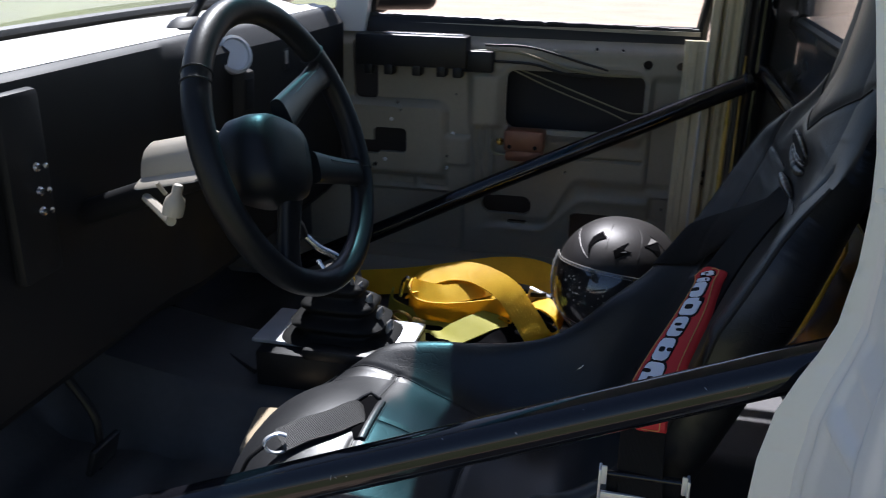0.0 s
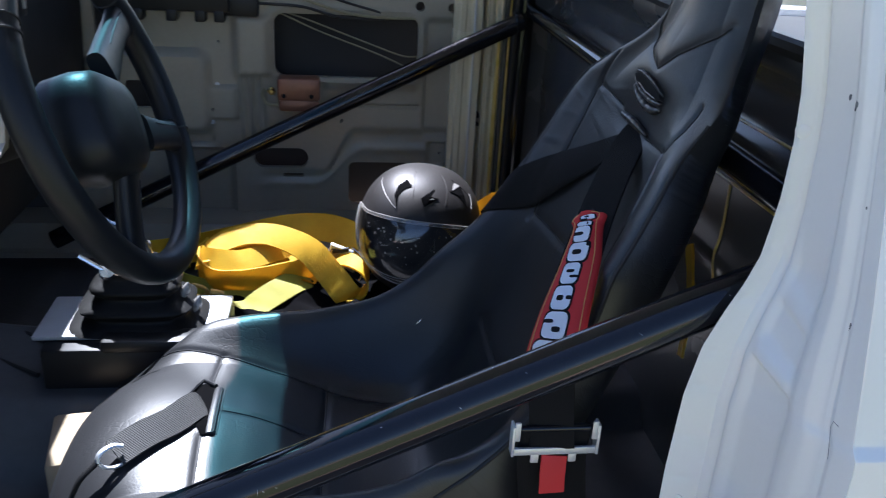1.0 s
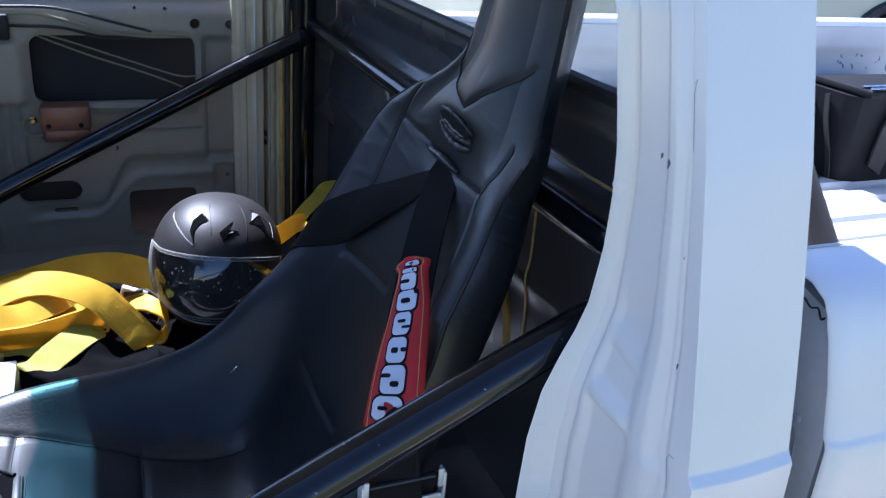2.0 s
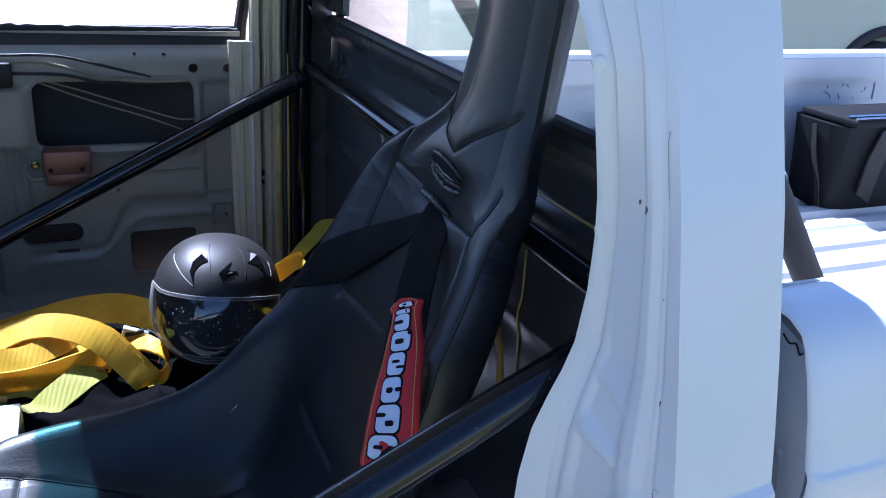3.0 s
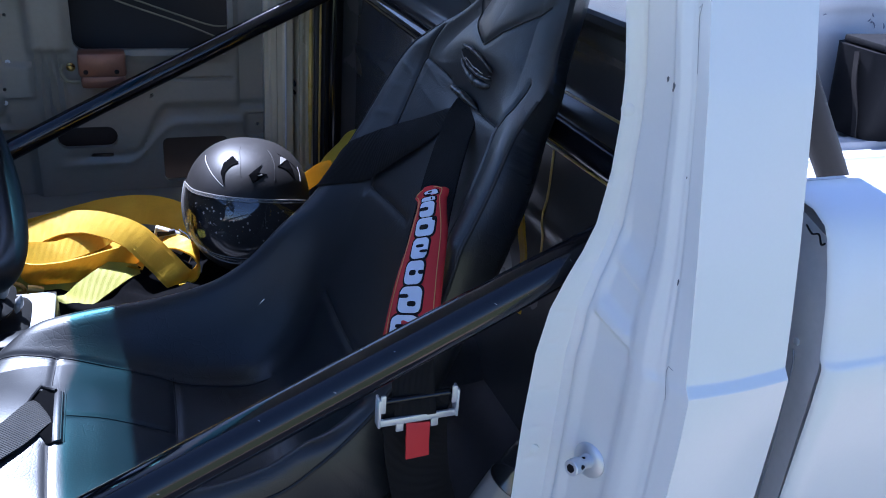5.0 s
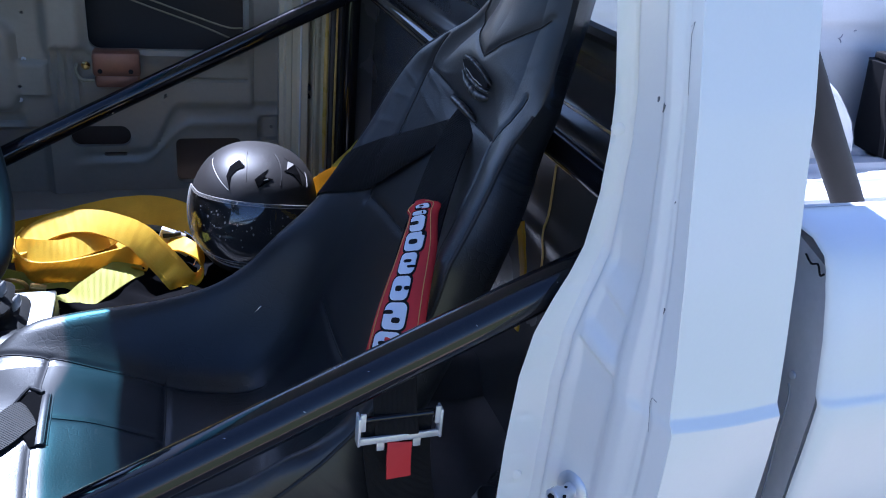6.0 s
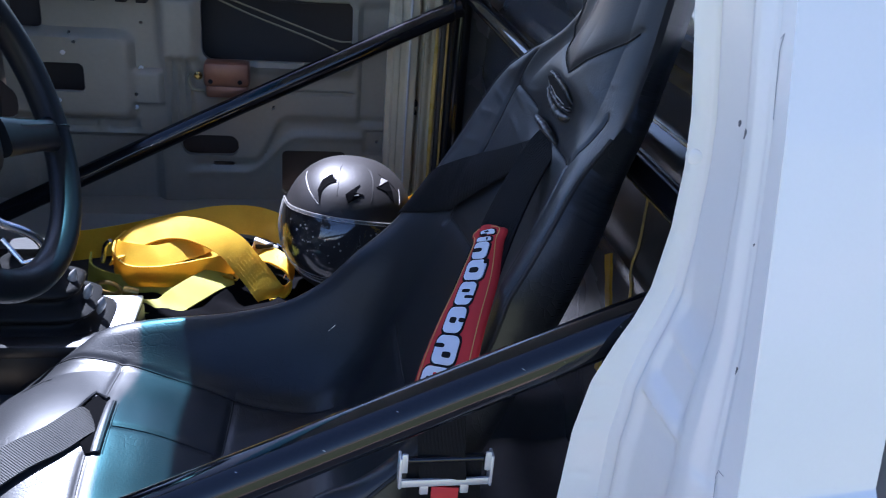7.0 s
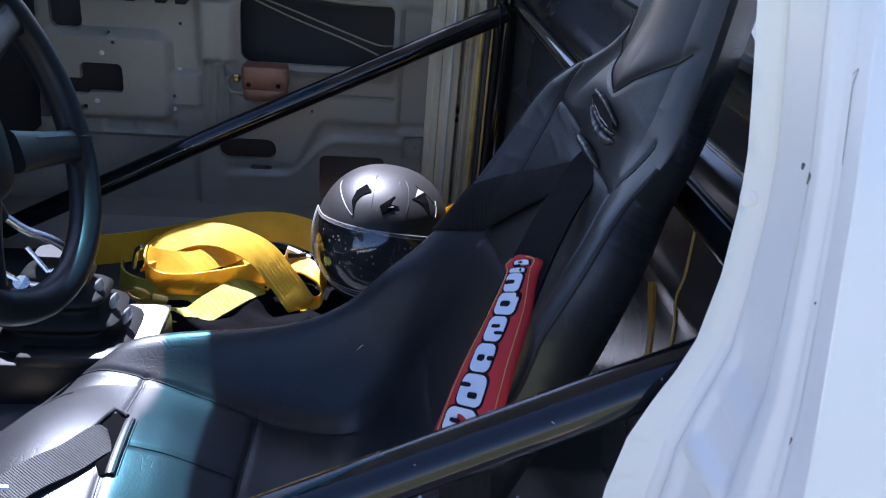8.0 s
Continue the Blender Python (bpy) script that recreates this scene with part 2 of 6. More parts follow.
def frames_along(pts, closed=False, up=None):
    pts = [Vector(p) for p in pts]
    n = len(pts)
    tang = []
    for i in range(n):
        a = pts[(i - 1) % n] if closed or i else pts[i]
        b = pts[(i + 1) % n] if closed or i < n - 1 else pts[i]
        tang.append((b - a).normalized())
    ref = Vector(up) if up else (Vector((0, 0, 1)) if abs(tang[0].z) < 0.9 else Vector((1, 0, 0)))
    out = []
    side = tang[0].cross(ref).normalized()
    for t in tang:
        side = (side - t * side.dot(t)).normalized()
        out.append((side, t.cross(side).normalized() * -1))
    return pts, out


def rings_to_faces(bm, rings, closed_u=False, closed_v=True, caps=True):
    n = len(rings)
    for i in range(n if closed_u else n - 1):
        a, b = rings[i], rings[(i + 1) % n]
        m = len(a)
        for j in range(m if closed_v else m - 1):
            k = (j + 1) % m
            bm.faces.new((a[j], a[k], b[k], b[j]))
    if caps and closed_v and not closed_u:
        bm.faces.new(rings[0])
        bm.faces.new(list(reversed(rings[-1])))


def pipe(bm, pts, r, seg=12, closed=False, sq=1.0):
    pts, fr = frames_along(pts, closed)
    rad = r if isinstance(r, (list, tuple)) else [r] * len(pts)
    rings = []
    for p, (s, u), q in zip(pts, fr, rad):
        rings.append([bm.verts.new(p + s * q * math.cos(2 * math.pi * k / seg) + u * q * sq * math.sin(2 * math.pi * k / seg)) for k in range(seg)])
    rings_to_faces(bm, rings, closed)
    return bm


def catmull(pts, n=8, closed=False):
    P = [Vector(p) for p in pts]
    out = []
    m = len(P)
    for i in range(m if closed else m - 1):
        p0 = P[(i - 1) % m] if closed or i else P[0] * 2 - P[1]
        p1, p2 = P[i], P[(i + 1) % m]
        p3 = P[(i + 2) % m] if closed or i + 2 < m else P[-1] * 2 - P[-2]
        for k in range(n):
            t = k / n
            out.append(0.5 * ((2 * p1) + (p2 - p0) * t + (2 * p0 - 5 * p1 + 4 * p2 - p3) * t * t + (3 * p1 - p0 - 3 * p2 + p3) * t ** 3))
    if not closed:
        out.append(P[-1].copy())
    return out


def ribbon(bm, pts, sides, width, thick=0.002, n=8, ripple=0.0):
    """A strap along pts; sides: the direction of its width at each point."""
    c = catmull(pts, n)
    s = catmull(sides, n)
    rings = []
    for i, (p, d) in enumerate(zip(c, s)):
        a = c[min(i + 1, len(c) - 1)] - c[max(i - 1, 0)]
        a.normalize()
        d = (d - a * d.dot(a)).normalized()
        nrm = a.cross(d)
        row = []
        for k in (-1, -0.5, 0, 0.5, 1):
            w = ripple * math.sin(i * 0.7 + k * 2.2) + ripple * 1.5 * (1 - k * k)
            row.append(p + d * (width / 2) * k + nrm * (w + thick / 2))
        for k in (1, 0.5, 0, -0.5, -1):
            w = ripple * math.sin(i * 0.7 + k * 2.2) + ripple * 1.5 * (1 - k * k)
            row.append(p + d * (width / 2) * k + nrm * (w - thick / 2))
        rings.append([bm.verts.new(q) for q in row])
    rings_to_faces(bm, rings)
    return bm


def rbox(bm, c, size, bev=0.004, m=None, seg=2):
    """A box with rounded edges, centred at c, turned by m."""
    t = bmesh.new()
    bmesh.ops.create_cube(t, size=1.0)
    for v in t.verts:
        v.co = Vector((v.co.x * size[0], v.co.y * size[1], v.co.z * size[2]))
    if bev:
        bmesh.ops.bevel(t, geom=list(t.edges), offset=bev, segments=seg, affect="EDGES", profile=0.5)
    mm = Matrix.Translation(c) @ (m if m else Matrix.Identity(4))
    t.verts.index_update()
    made = [bm.verts.new(mm @ v.co) for v in t.verts]
    for f in t.faces:
        bm.faces.new([made[v.index] for v in f.verts])
    t.free()
    return bm


def sheet(bm, f, us, vs, thick=None):
    """A surface f(u, v) over the values us and vs; thick: an offset vector that closes it to a slab."""
    rows = [[bm.verts.new(f(u, v)) for v in vs] for u in us]
    for i in range(len(us) - 1):
        for j in range(len(vs) - 1):
            bm.faces.new((rows[i][j], rows[i][j + 1], rows[i + 1][j + 1], rows[i + 1][j]))
    if thick is not None:
        t = Vector(thick)
        back = [[bm.verts.new(v.co + t) for v in row] for row in rows]
        for i in range(len(us) - 1):
            for j in range(len(vs) - 1):
                bm.faces.new((back[i][j], back[i + 1][j], back[i + 1][j + 1], back[i][j + 1]))
        ring = [(i, 0) for i in range(len(us))] + [(len(us) - 1, j) for j in range(1, len(vs))] + [(i, len(vs) - 1) for i in range(len(us) - 2, -1, -1)] + [(0, j) for j in range(len(vs) - 2, 0, -1)]
        for k in range(len(ring)):
            (a, b), (c, d) = ring[k], ring[(k + 1) % len(ring)]
            bm.faces.new((rows[a][b], rows[c][d], back[c][d], back[a][b]))
    return bm


def span(a, b, n):
    return [a + (b - a) * i / (n - 1) for i in range(n)]


def prism(bm, outline, depth):
    """A slab: a flat outline (points in order) pushed along the vector depth."""
    d = Vector(depth)
    a = [bm.verts.new(Vector(p)) for p in outline]
    b = [bm.verts.new(Vector(p) + d) for p in outline]
    bm.faces.new(a)
    bm.faces.new(list(reversed(b)))
    for i in range(len(a)):
        j = (i + 1) % len(a)
        bm.faces.new((a[i], b[i], b[j], a[j]))
    return bm


def lathe(bm, profile, m, seg=24):
    """Turns (radius, height) pairs round the z axis of m."""
    rings = [[bm.verts.new(m @ Vector((max(r, 1e-4) * math.cos(2 * math.pi * k / seg), max(r, 1e-4) * math.sin(2 * math.pi * k / seg), h))) for k in range(seg)] for r, h in profile]
    rings_to_faces(bm, rings)
    return bm


def aim(p, way):
    """A pose at p whose z axis points along way."""
    return Matrix.Translation(p) @ Vector(way).to_track_quat("Z", "Y").to_matrix().to_4x4()


def B():
    return bmesh.new()


def smoothstep(a, b, x):
    t = min(1, max(0, (x - a) / (b - a)))
    return t * t * (3 - 2 * t)


def lerps(table, x):
    return float(np.interp(x, [p[0] for p in table], [p[1] for p in table]))


def panel_with_holes(bm, x0, x1, z0, z1, step, y, relief, holes, lip):
    """A pressed sheet facing -y: relief(x, z) lifts it, holes are signed distances (negative inside), lip is their depth."""
    nx, nz = int((x1 - x0) / step) + 1, int((z1 - z0) / step) + 1
    def dist(x, z):
        return min([h(x, z) for h in holes] + [9.0])
    grid = []
    for i in range(nx):
        row = []
        for j in range(nz):
            x, z = x0 + (x1 - x0) * i / (nx - 1), z0 + (z1 - z0) * j / (nz - 1)
            d = dist(x, z)
            if abs(d) < step * 0.75:
                e = 1e-4
                gx, gz = (dist(x + e, z) - d) / e, (dist(x, z + e) - d) / e
                g = gx * gx + gz * gz
                if g > 0.2:
                    x, z = x - d * gx / g, z - d * gz / g
            row.append((x, z))
        grid.append(row)
    verts = [[None] * nz for _ in range(nx)]
    def vert(i, j):
        if verts[i][j] is None:
            x, z = grid[i][j]
            verts[i][j] = bm.verts.new((x, y - relief(x, z), z))
        return verts[i][j]
    for i in range(nx - 1):
        for j in range(nz - 1):
            q = [(i, j), (i + 1, j), (i + 1, j + 1), (i, j + 1)]
            cx, cz = sum(grid[a][b][0] for a, b in q) / 4, sum(grid[a][b][1] for a, b in q) / 4
            if dist(cx, cz) > 0:
                bm.faces.new([vert(a, b) for a, b in q])
    edges = [e for e in bm.edges if len(e.link_faces) == 1]
    new_of = {}
    for e in edges:
        a, b = e.verts
        for v in (a, b):
            if v not in new_of:
                new_of[v] = bm.verts.new(v.co + Vector((0, lip, 0)))
        bm.faces.new((a, b, new_of[b], new_of[a]))
    return bm


def rrect(cx, cz, w, h, r):
    """The signed distance to a rounded rectangle."""
    def f(x, z):
        qx, qz = abs(x - cx) - w / 2 + r, abs(z - cz) - h / 2 + r
        return math.hypot(max(qx, 0), max(qz, 0)) + min(max(qx, qz), 0) - r
    return f

# ---- ground ----
bm = B()
sheet(bm, lambda x, y: Vector((x, y, 0.02 * noise.noise(Vector((x * 0.3, y * 0.3, 0))) if abs(x) < 60 and abs(y) < 60 else 0)), [-600, -200, -60] + span(-30, 30, 61) + [60, 200, 600], [-600, -200, -60] + span(-30, 30, 61) + [60, 200, 600])
solo("ground", bm, M_DIRT, "dry reddish-brown dirt yard", "ground", kind="structure")
bm = B()
sheet(bm, lambda x, y: Vector((x, y, 0.035 + 0.03 * noise.noise(Vector((x * 0.9, y * 0.9, 4))))), span(-40, -5.2, 70), span(-12, 40, 70))
solo("grass_verge", bm, M_GRASS, "rough green grass beside the dirt yard", "grass", kind="stuff")

bm = B()
sheet(bm, lambda x, y: Vector((x, y, 0.035 + 0.03 * noise.noise(Vector((x * 0.9, y * 0.9, 9))))), span(-5.2, 30, 70), span(-14, -1.1, 40))
solo("grass_verge", bm, M_GRASS, "short sunlit green grass beside the parked truck", "grass", kind="stuff")

# ---- pickup truck: shell of cab and bed ----
truck = thing("pickup_truck", (-0.4, 0.7, 0), "white stripped-out race pickup truck with its driver door open", "truck")
OUTER = [(0.30, -0.055), (0.45, -0.062), (0.60, -0.083), (0.70, -0.0915), (0.80, -0.0920), (0.8435, -0.0905), (0.8455, -0.0890), (0.8520, -0.0835), (0.8535, -0.0828), (0.90, -0.0745), (0.967, -0.061), (1.105, -0.029), (1.232, 0.009), (1.36, 0.055), (1.44, 0.10)]
FLANGE = [(0.30, -0.066), (0.60, -0.068), (0.74, -0.067), (0.82, -0.063), (0.87, -0.054), (0.905, -0.040), (0.93, -0.028), (0.958, -0.018), (1.01, -0.0115), (1.06, -0.011), (1.10, -0.014), (1.135, -0.020), (1.20, -0.032), (1.23, -0.038), (1.44, -0.085)]
FWIDE = [(0.30, 0.036), (0.75, 0.035), (0.85, 0.030), (0.93, 0.019), (1.02, 0.012), (1.44, 0.012)]


WELDS = [0.40 + 0.047 * i + 0.006 * math.sin(i * 2.3) for i in range(22)]


def outer_y(z):
    return 0.5 * lerps(OUTER, z) + 0.25 * (lerps(OUTER, z - 0.0008) + lerps(OUTER, z + 0.0008))


def flange_y(z):
    return max(0.045, outer_y(z) + 0.042)


def jamb(s, z):
    """The door jamb of the driver's side from the flange's edge (s = 0) to the outer corner (s = 1)."""
    xf = lerps(FLANGE, z)
    yf, fw, yo = flange_y(z), lerps(FWIDE, z), outer_y(z)
    if s < 0.22:
        k = s / 0.22
        dent = 0.0013 * sum(math.exp(-((z - c) / 0.0045) ** 2) for c in WELDS) * math.exp(-((k - 0.45) / 0.28) ** 2)
        return Vector((xf + fw * k, yf - 0.004 * k + 0.0012 * math.sin(k * math.pi) + dent, z))
    k = (s - 0.22) / 0.78
    ax, ay = xf + fw, yf - 0.004
    x, y = ax + (0.018 - ax) * k, ay + (yo - ay) * k
    x -= 0.0045 * smoothstep(0.50, 0.60, k) * (1 - smoothstep(0.66, 0.78, k))
    x += 0.0040 * math.exp(-((k - 0.06) / 0.030) ** 2)
    x += 0.0016 * math.exp(-((k - 0.82) / 0.012) ** 2)
    low = 1 - smoothstep(0.95, 1.0, z)
    pan = smoothstep(0.12, 0.2, k) * (1 - smoothstep(0.46, 0.54, k))
    for zc, amp in ((0.925, 0.0028), (0.872, 0.0062)):
        zz = zc + 0.05 * (0.35 - k)
        x -= amp * low * pan * (smoothstep(zz - 0.010, zz - 0.003, z) - smoothstep(zz + 0.001, zz + 0.020, z))
    x += 0.004 * low * pan
    return Vector((x, y, z))


bm = B()
sheet(bm, jamb, span(0, 0.22, 9) + span(0.235, 0.999, 64), span(0.31, 1.43, 420), (0.012, 0.006, 0))
pillar = part("door_pillar", bm, M_WHITE, truck, "white painted door pillar with paint chips")
# rubbed-off paint, plug and spot welds
for k, z, w, h in ((0.56, 1.1, 0.0030, 0.0042), (0.43, 1.104, 0.0011, 0.0024), (0.815, 0.939, 0.0009, 0.0035), (0.8, 1.03, 0.0004, 0.0012)):
    bm = B()
    p = jamb(0.22 + 0.78 * k, z)
    d = (jamb(0.22 + 0.78 * (k + 0.02), z) - p).normalized()
    n = Vector((0, 0, 1)).cross(d).normalized()
    if n.x > 0:
        n = -n
    prism(bm, [p + n * 0.0006 + d * w * math.cos(a) * (1 + 0.3 * math.sin(3 * a)) + Vector((0, 0, h * math.sin(a))) for a in span(0, 2 * math.pi, 10)[:-1]], n * -0.003)
    part("paint_chip", bm, M_CHIP, pillar, "dark bare chip in the paint")
for z in (1.068, 1.215, 1.31, 0.70):
    bm = B()
    p = jamb(0.11, z)
    lathe(bm, [(0.0062, -0.002), (0.006, 0.0006), (0.0045, 0.0012), (0, 0.0012)], aim(p, (-0.45, -0.89, 0)))
    part("plug", bm, M_WHITE, pillar, "painted-over round plug")
# a hairline crack in the seam sealer
for z0, pts in ((1.165, [(0, 0), (0.006, 0.004), (0.001, -0.006), (0.0, -0.05)]), (0.862, [(0.006, 0), (0.001, 0.0015), (-0.001, -0.004), (-0.001, -0.03)])):
    bm = B()
    row = []
    for a, b in pts:
        p = jamb(0.22 + 0.78 * (0.84 + a * 8), z0 + b)
        row.append(p + Vector((-0.0006, -0.0006, 0)))
    pipe(bm, row, 0.00022, 6)
    part("sealer_crack", bm, M_SEAL, pillar)
# striker
striker = B()
p = jamb(0.22 + 0.78 * 0.34, 0.716)
nrm = Vector((-0.92, -0.35, 0.12)).normalized()
lathe(striker, [(0.019, -0.002), (0.019, 0.002), (0.0175, 0.0035), (0.008, 0.0045), (0.0068, 0.006), (0.0068, 0.018), (0.0085, 0.019), (0.0085, 0.030), (0.0075, 0.031), (0, 0.031)], aim(p, nrm), 20)
part("striker", striker, M_ZINC, pillar, "steel door striker bolt with round washer")
bm = B()
lathe(bm, [(0.0048, 0.0305), (0.0048, 0.0314), (0, 0.0314)], aim(p, nrm), 6)
part("socket", bm, M_INK, pillar, "dark hexagon socket")
for a, h, q in ((0.4, 0.022, 1.0), (1.5, 0.013, 0.8), (2.4, 0.025, 0.7), (-0.6, 0.016, 0.9)):
    bm = B()
    M_ = aim(p, nrm)
    r = 0.0088 if h > 0.019 else 0.0070
    pts = [(a + 0.30 * q * math.cos(t) * (1 + 0.3 * math.sin(3 * t)), h + 0.0028 * q * math.sin(t)) for t in span(0, 2 * math.pi, 9)[:-1]]
    bm.faces.new([bm.verts.new(M_ @ Vector((r * math.cos(u), r * math.sin(u), v))) for u, v in pts])
    part("worn_mark", bm, M_INK, pillar, "dark worn mark")

bm = B()
sheet(bm, lambda u, z: Vector((0.018 + 0.114 * u, outer_y(z) + 0.0012 - 0.006 * math.sin(math.pi * u) * 0.5 + 0.004 * u, z)) if u <= 1 else Vector((0.132 + 0.010 * math.sin((u - 1) * math.pi / 2), outer_y(z) + 0.005 + 0.03 * (u - 1), z)), span(0, 1, 14) + [1.25, 1.6, 2, 3, 5], span(0.31, 0.835, 60) + span(0.838, 0.862, 40) + span(0.866, 1.43, 90))
part("cab_side", bm, M_WHITE, truck, "white outer cab panel with a pressed belt crease", angle=30)

# far side pillar, jamb and roof
def far_jamb(u, z):
    """The passenger door pillar: an edge strip, a deep groove and a broad face."""
    y = 1.386 + 0.034 * math.exp(-((u - 0.34) / 0.055) ** 2) + 0.012 * smoothstep(0.40, 0.60, u) + 0.006 * math.sin(u * 19) * (u > 0.5)
    return Vector((-0.053 + 0.068 * u, y + max(0, z - 1.05) * -0.10, z))


bm = B()
sheet(bm, far_jamb, span(0, 1, 60), span(0.42, 1.40, 30), (0.0, 0.03, 0))
far_pillar = part("far_pillar", bm, M_WARMPAINT, truck, "pale passenger door pillar, the strap's warm bounce in its colour")
for z, h in ((0.722, 0.012), (0.700, 0.007)):
    bm = B()
    rbox(bm, Vector((-0.0330, 1.404, z)), (0.008, 0.03, h), 0.002)
    part("latch_slot", bm, M_INK, far_pillar, "dark latch slot")
bm = B()
sheet(bm, lambda u, z: Vector((0.012 + 0.125 * u, 1.425 - 0.03 * smoothstep(0.15, 0.25, u) + 0.02 * smoothstep(0.5, 0.6, u) + max(0, z - 1.05) * -0.10, z)), span(0, 1, 40), span(0.40, 1.42, 30), (0.0, 0.02, 0))
part("corner_panel", bm, M_BLACKWALL, truck, "black painted rear corner panel")
for x in (0.022, 0.052):
    bm = B()
    pipe(bm, [(x, 1.405, 0.42), (x, 1.405, 1.0), (x, 1.38, 1.3)], 0.008, 10)
    part("pressed_rib", bm, M_BLACKWALL, truck)


def rear_wall_x(y, z):
    x = 0.125
    x -= 0.012 * (smoothstep(1.05, 1.065, z))
    x += 0.014 * smoothstep(0.96, 0.985, z) * (1 - smoothstep(1.03, 1.05, z))
    x -= 0.006 * math.exp(-((z - 0.80) / 0.02) ** 2)
    return x


bm = B()
sheet(bm, lambda y, z: Vector((rear_wall_x(y, z), y, z)), span(0.045, 1.43, 50), span(0.40, 1.088, 80), (0.012, 0, 0))
part("rear_wall", bm, M_BLACKWALL, truck, "black painted cab rear wall")
rear = bpy.data.objects["rear_wall"]
# yellow strap reflections on the glossy wall, drawn as golden lines along its seams
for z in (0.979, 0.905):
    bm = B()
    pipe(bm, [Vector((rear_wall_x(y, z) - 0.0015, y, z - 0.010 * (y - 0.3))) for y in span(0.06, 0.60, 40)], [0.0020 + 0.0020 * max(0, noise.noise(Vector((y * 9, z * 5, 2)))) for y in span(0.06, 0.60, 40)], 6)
    part("seam_glint", bm, M_GOLDGLINT, rear, "golden strap reflection painted along a pressed seam")
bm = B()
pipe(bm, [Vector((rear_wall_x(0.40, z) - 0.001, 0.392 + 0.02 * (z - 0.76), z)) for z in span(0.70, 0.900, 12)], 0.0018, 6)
part("seam_glint", bm, M_GOLDGLINT, rear, "golden strap reflection painted along a pressed seam")
# the same reflections drawn as golden edges of the passenger side corner
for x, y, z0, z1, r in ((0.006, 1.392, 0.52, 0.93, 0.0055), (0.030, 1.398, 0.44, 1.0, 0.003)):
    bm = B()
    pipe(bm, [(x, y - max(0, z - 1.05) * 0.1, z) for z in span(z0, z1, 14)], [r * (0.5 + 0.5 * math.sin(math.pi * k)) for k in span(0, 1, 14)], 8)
    part("edge_glint", bm, M_GOLDGLINT, truck, "golden strap reflection painted along a pillar edge")
bm = B()
sheet(bm, lambda y, z: Vector((0.120, y, z)), span(0.05, 1.42, 6), span(1.40, 1.46, 4), (0.015, 0, 0))
part("rear_header", bm, M_BLACKWALL, truck)
for y0, y1 in ((0.06, 0.16), (1.27, 1.42)):
    bm = B()
    sheet(bm, lambda y, z: Vector((0.121, y, z)), span(y0, y1, 4), span(1.10, 1.38, 4), (0.014, 0, 0))
    part("rear_window_post", bm, M_BLACKWALL, truck)
bm = B()
rbox(bm, Vector((0.131, 0.715, 1.236)), (0.004, 1.12, 0.308), 0.001)
rw = part("rear_window", bm, M_REARGLASS, truck, "dusty rear window glass")
bm = B()
pipe(bm, catmull([(0.118, 0.16, 1.089), (0.118, 1.26, 1.089), (0.118, 1.275, 1.104), (0.118, 1.275, 1.36), (0.118, 0.16, 1.365), (0.118, 0.145, 1.34), (0.118, 0.145, 1.104)], 3, True), 0.011, 8, True)
part("window_gasket", bm, M_RUBBER, rw, "black rubber window gasket")

bm = B()
sheet(bm, lambda x, y: Vector((x, y, 1.452 + 0.03 * (1 - ((y - 0.7) / 0.7) ** 2))), span(-0.66, 0.162, 16), span(0.08, 1.34, 16), (0, 0, 0.02))
part("roof", bm, M_WHITE, truck, "white cab roof panel")
for y0, y1, nm in ((0.06, 0.10, "driver"), (1.33, 1.37, "passenger")):
    bm = B()
    sheet(bm, lambda x, k: Vector((x, y0 + (y1 - y0) * k, 1.432 + 0.025 * math.sin(k * 3))), span(-0.66, 0.16, 8), span(0, 1, 5), (0, 0, 0.025))
    part("roof_rail", bm, M_WHITE, truck)
    bm = B()
    yy = -0.02 if nm == "driver" else 1.44
    pipe(bm, [(-0.65, (y0 + y1) / 2, 1.445), (-0.855, (y0 + y1 + yy) / 3, 1.25), (-1.11, yy, 1.085)], 0.026, 10)
    part("windshield_pillar", bm, M_WHITE, truck)


def windshield(k, y):
    return Vector((-0.648 - 0.445 * k - 0.03 * (1 - ((y - 0.71) / 0.65) ** 2), y, 1.450 - 0.350 * k))


bm = B()
sheet(bm, windshield, span(0.105, 1, 12), span(0.02, 1.40, 16))
ws = part("windshield", bm, M_WINDSHIELD, truck, "clear windshield glass")
bm = B()
sheet(bm, windshield, span(-0.12, 0.105, 6), span(0.06, 1.38, 16))
part("sun_band", bm, M_BAND, ws, "blue-green tinted band along the top of the glass")
bm = B()
pipe(bm, [windshield(1.01, y) + Vector((0, 0, 0.004)) for y in span(0.0, 1.42, 16)], 0.012, 8)
part("glass_seal", bm, M_RUBBER, ws)

# hood and front wings beyond the glass
bm = B()
sheet(bm, lambda x, y: Vector((x, y, 0.945 - 0.06 * ((x + 1.25) / 1.1) ** 2 - 0.05 * abs((y - 0.7) / 0.75) ** 3)), span(-2.45, -1.25, 14), span(-0.05, 1.46, 16), (0, 0, -0.02))
part("hood", bm, M_PRIMER, truck, "grey primer hood")
bm = B()
sheet(bm, lambda y, k: Vector((-1.115 - 0.20 * k, y, 1.095 - 0.15 * k)), span(0.0, 1.42, 12), span(0, 1, 4), (0, 0, -0.015))
part("cowl", bm, M_PRIMER, truck, "grey cowl under the windshield")
bm = B()
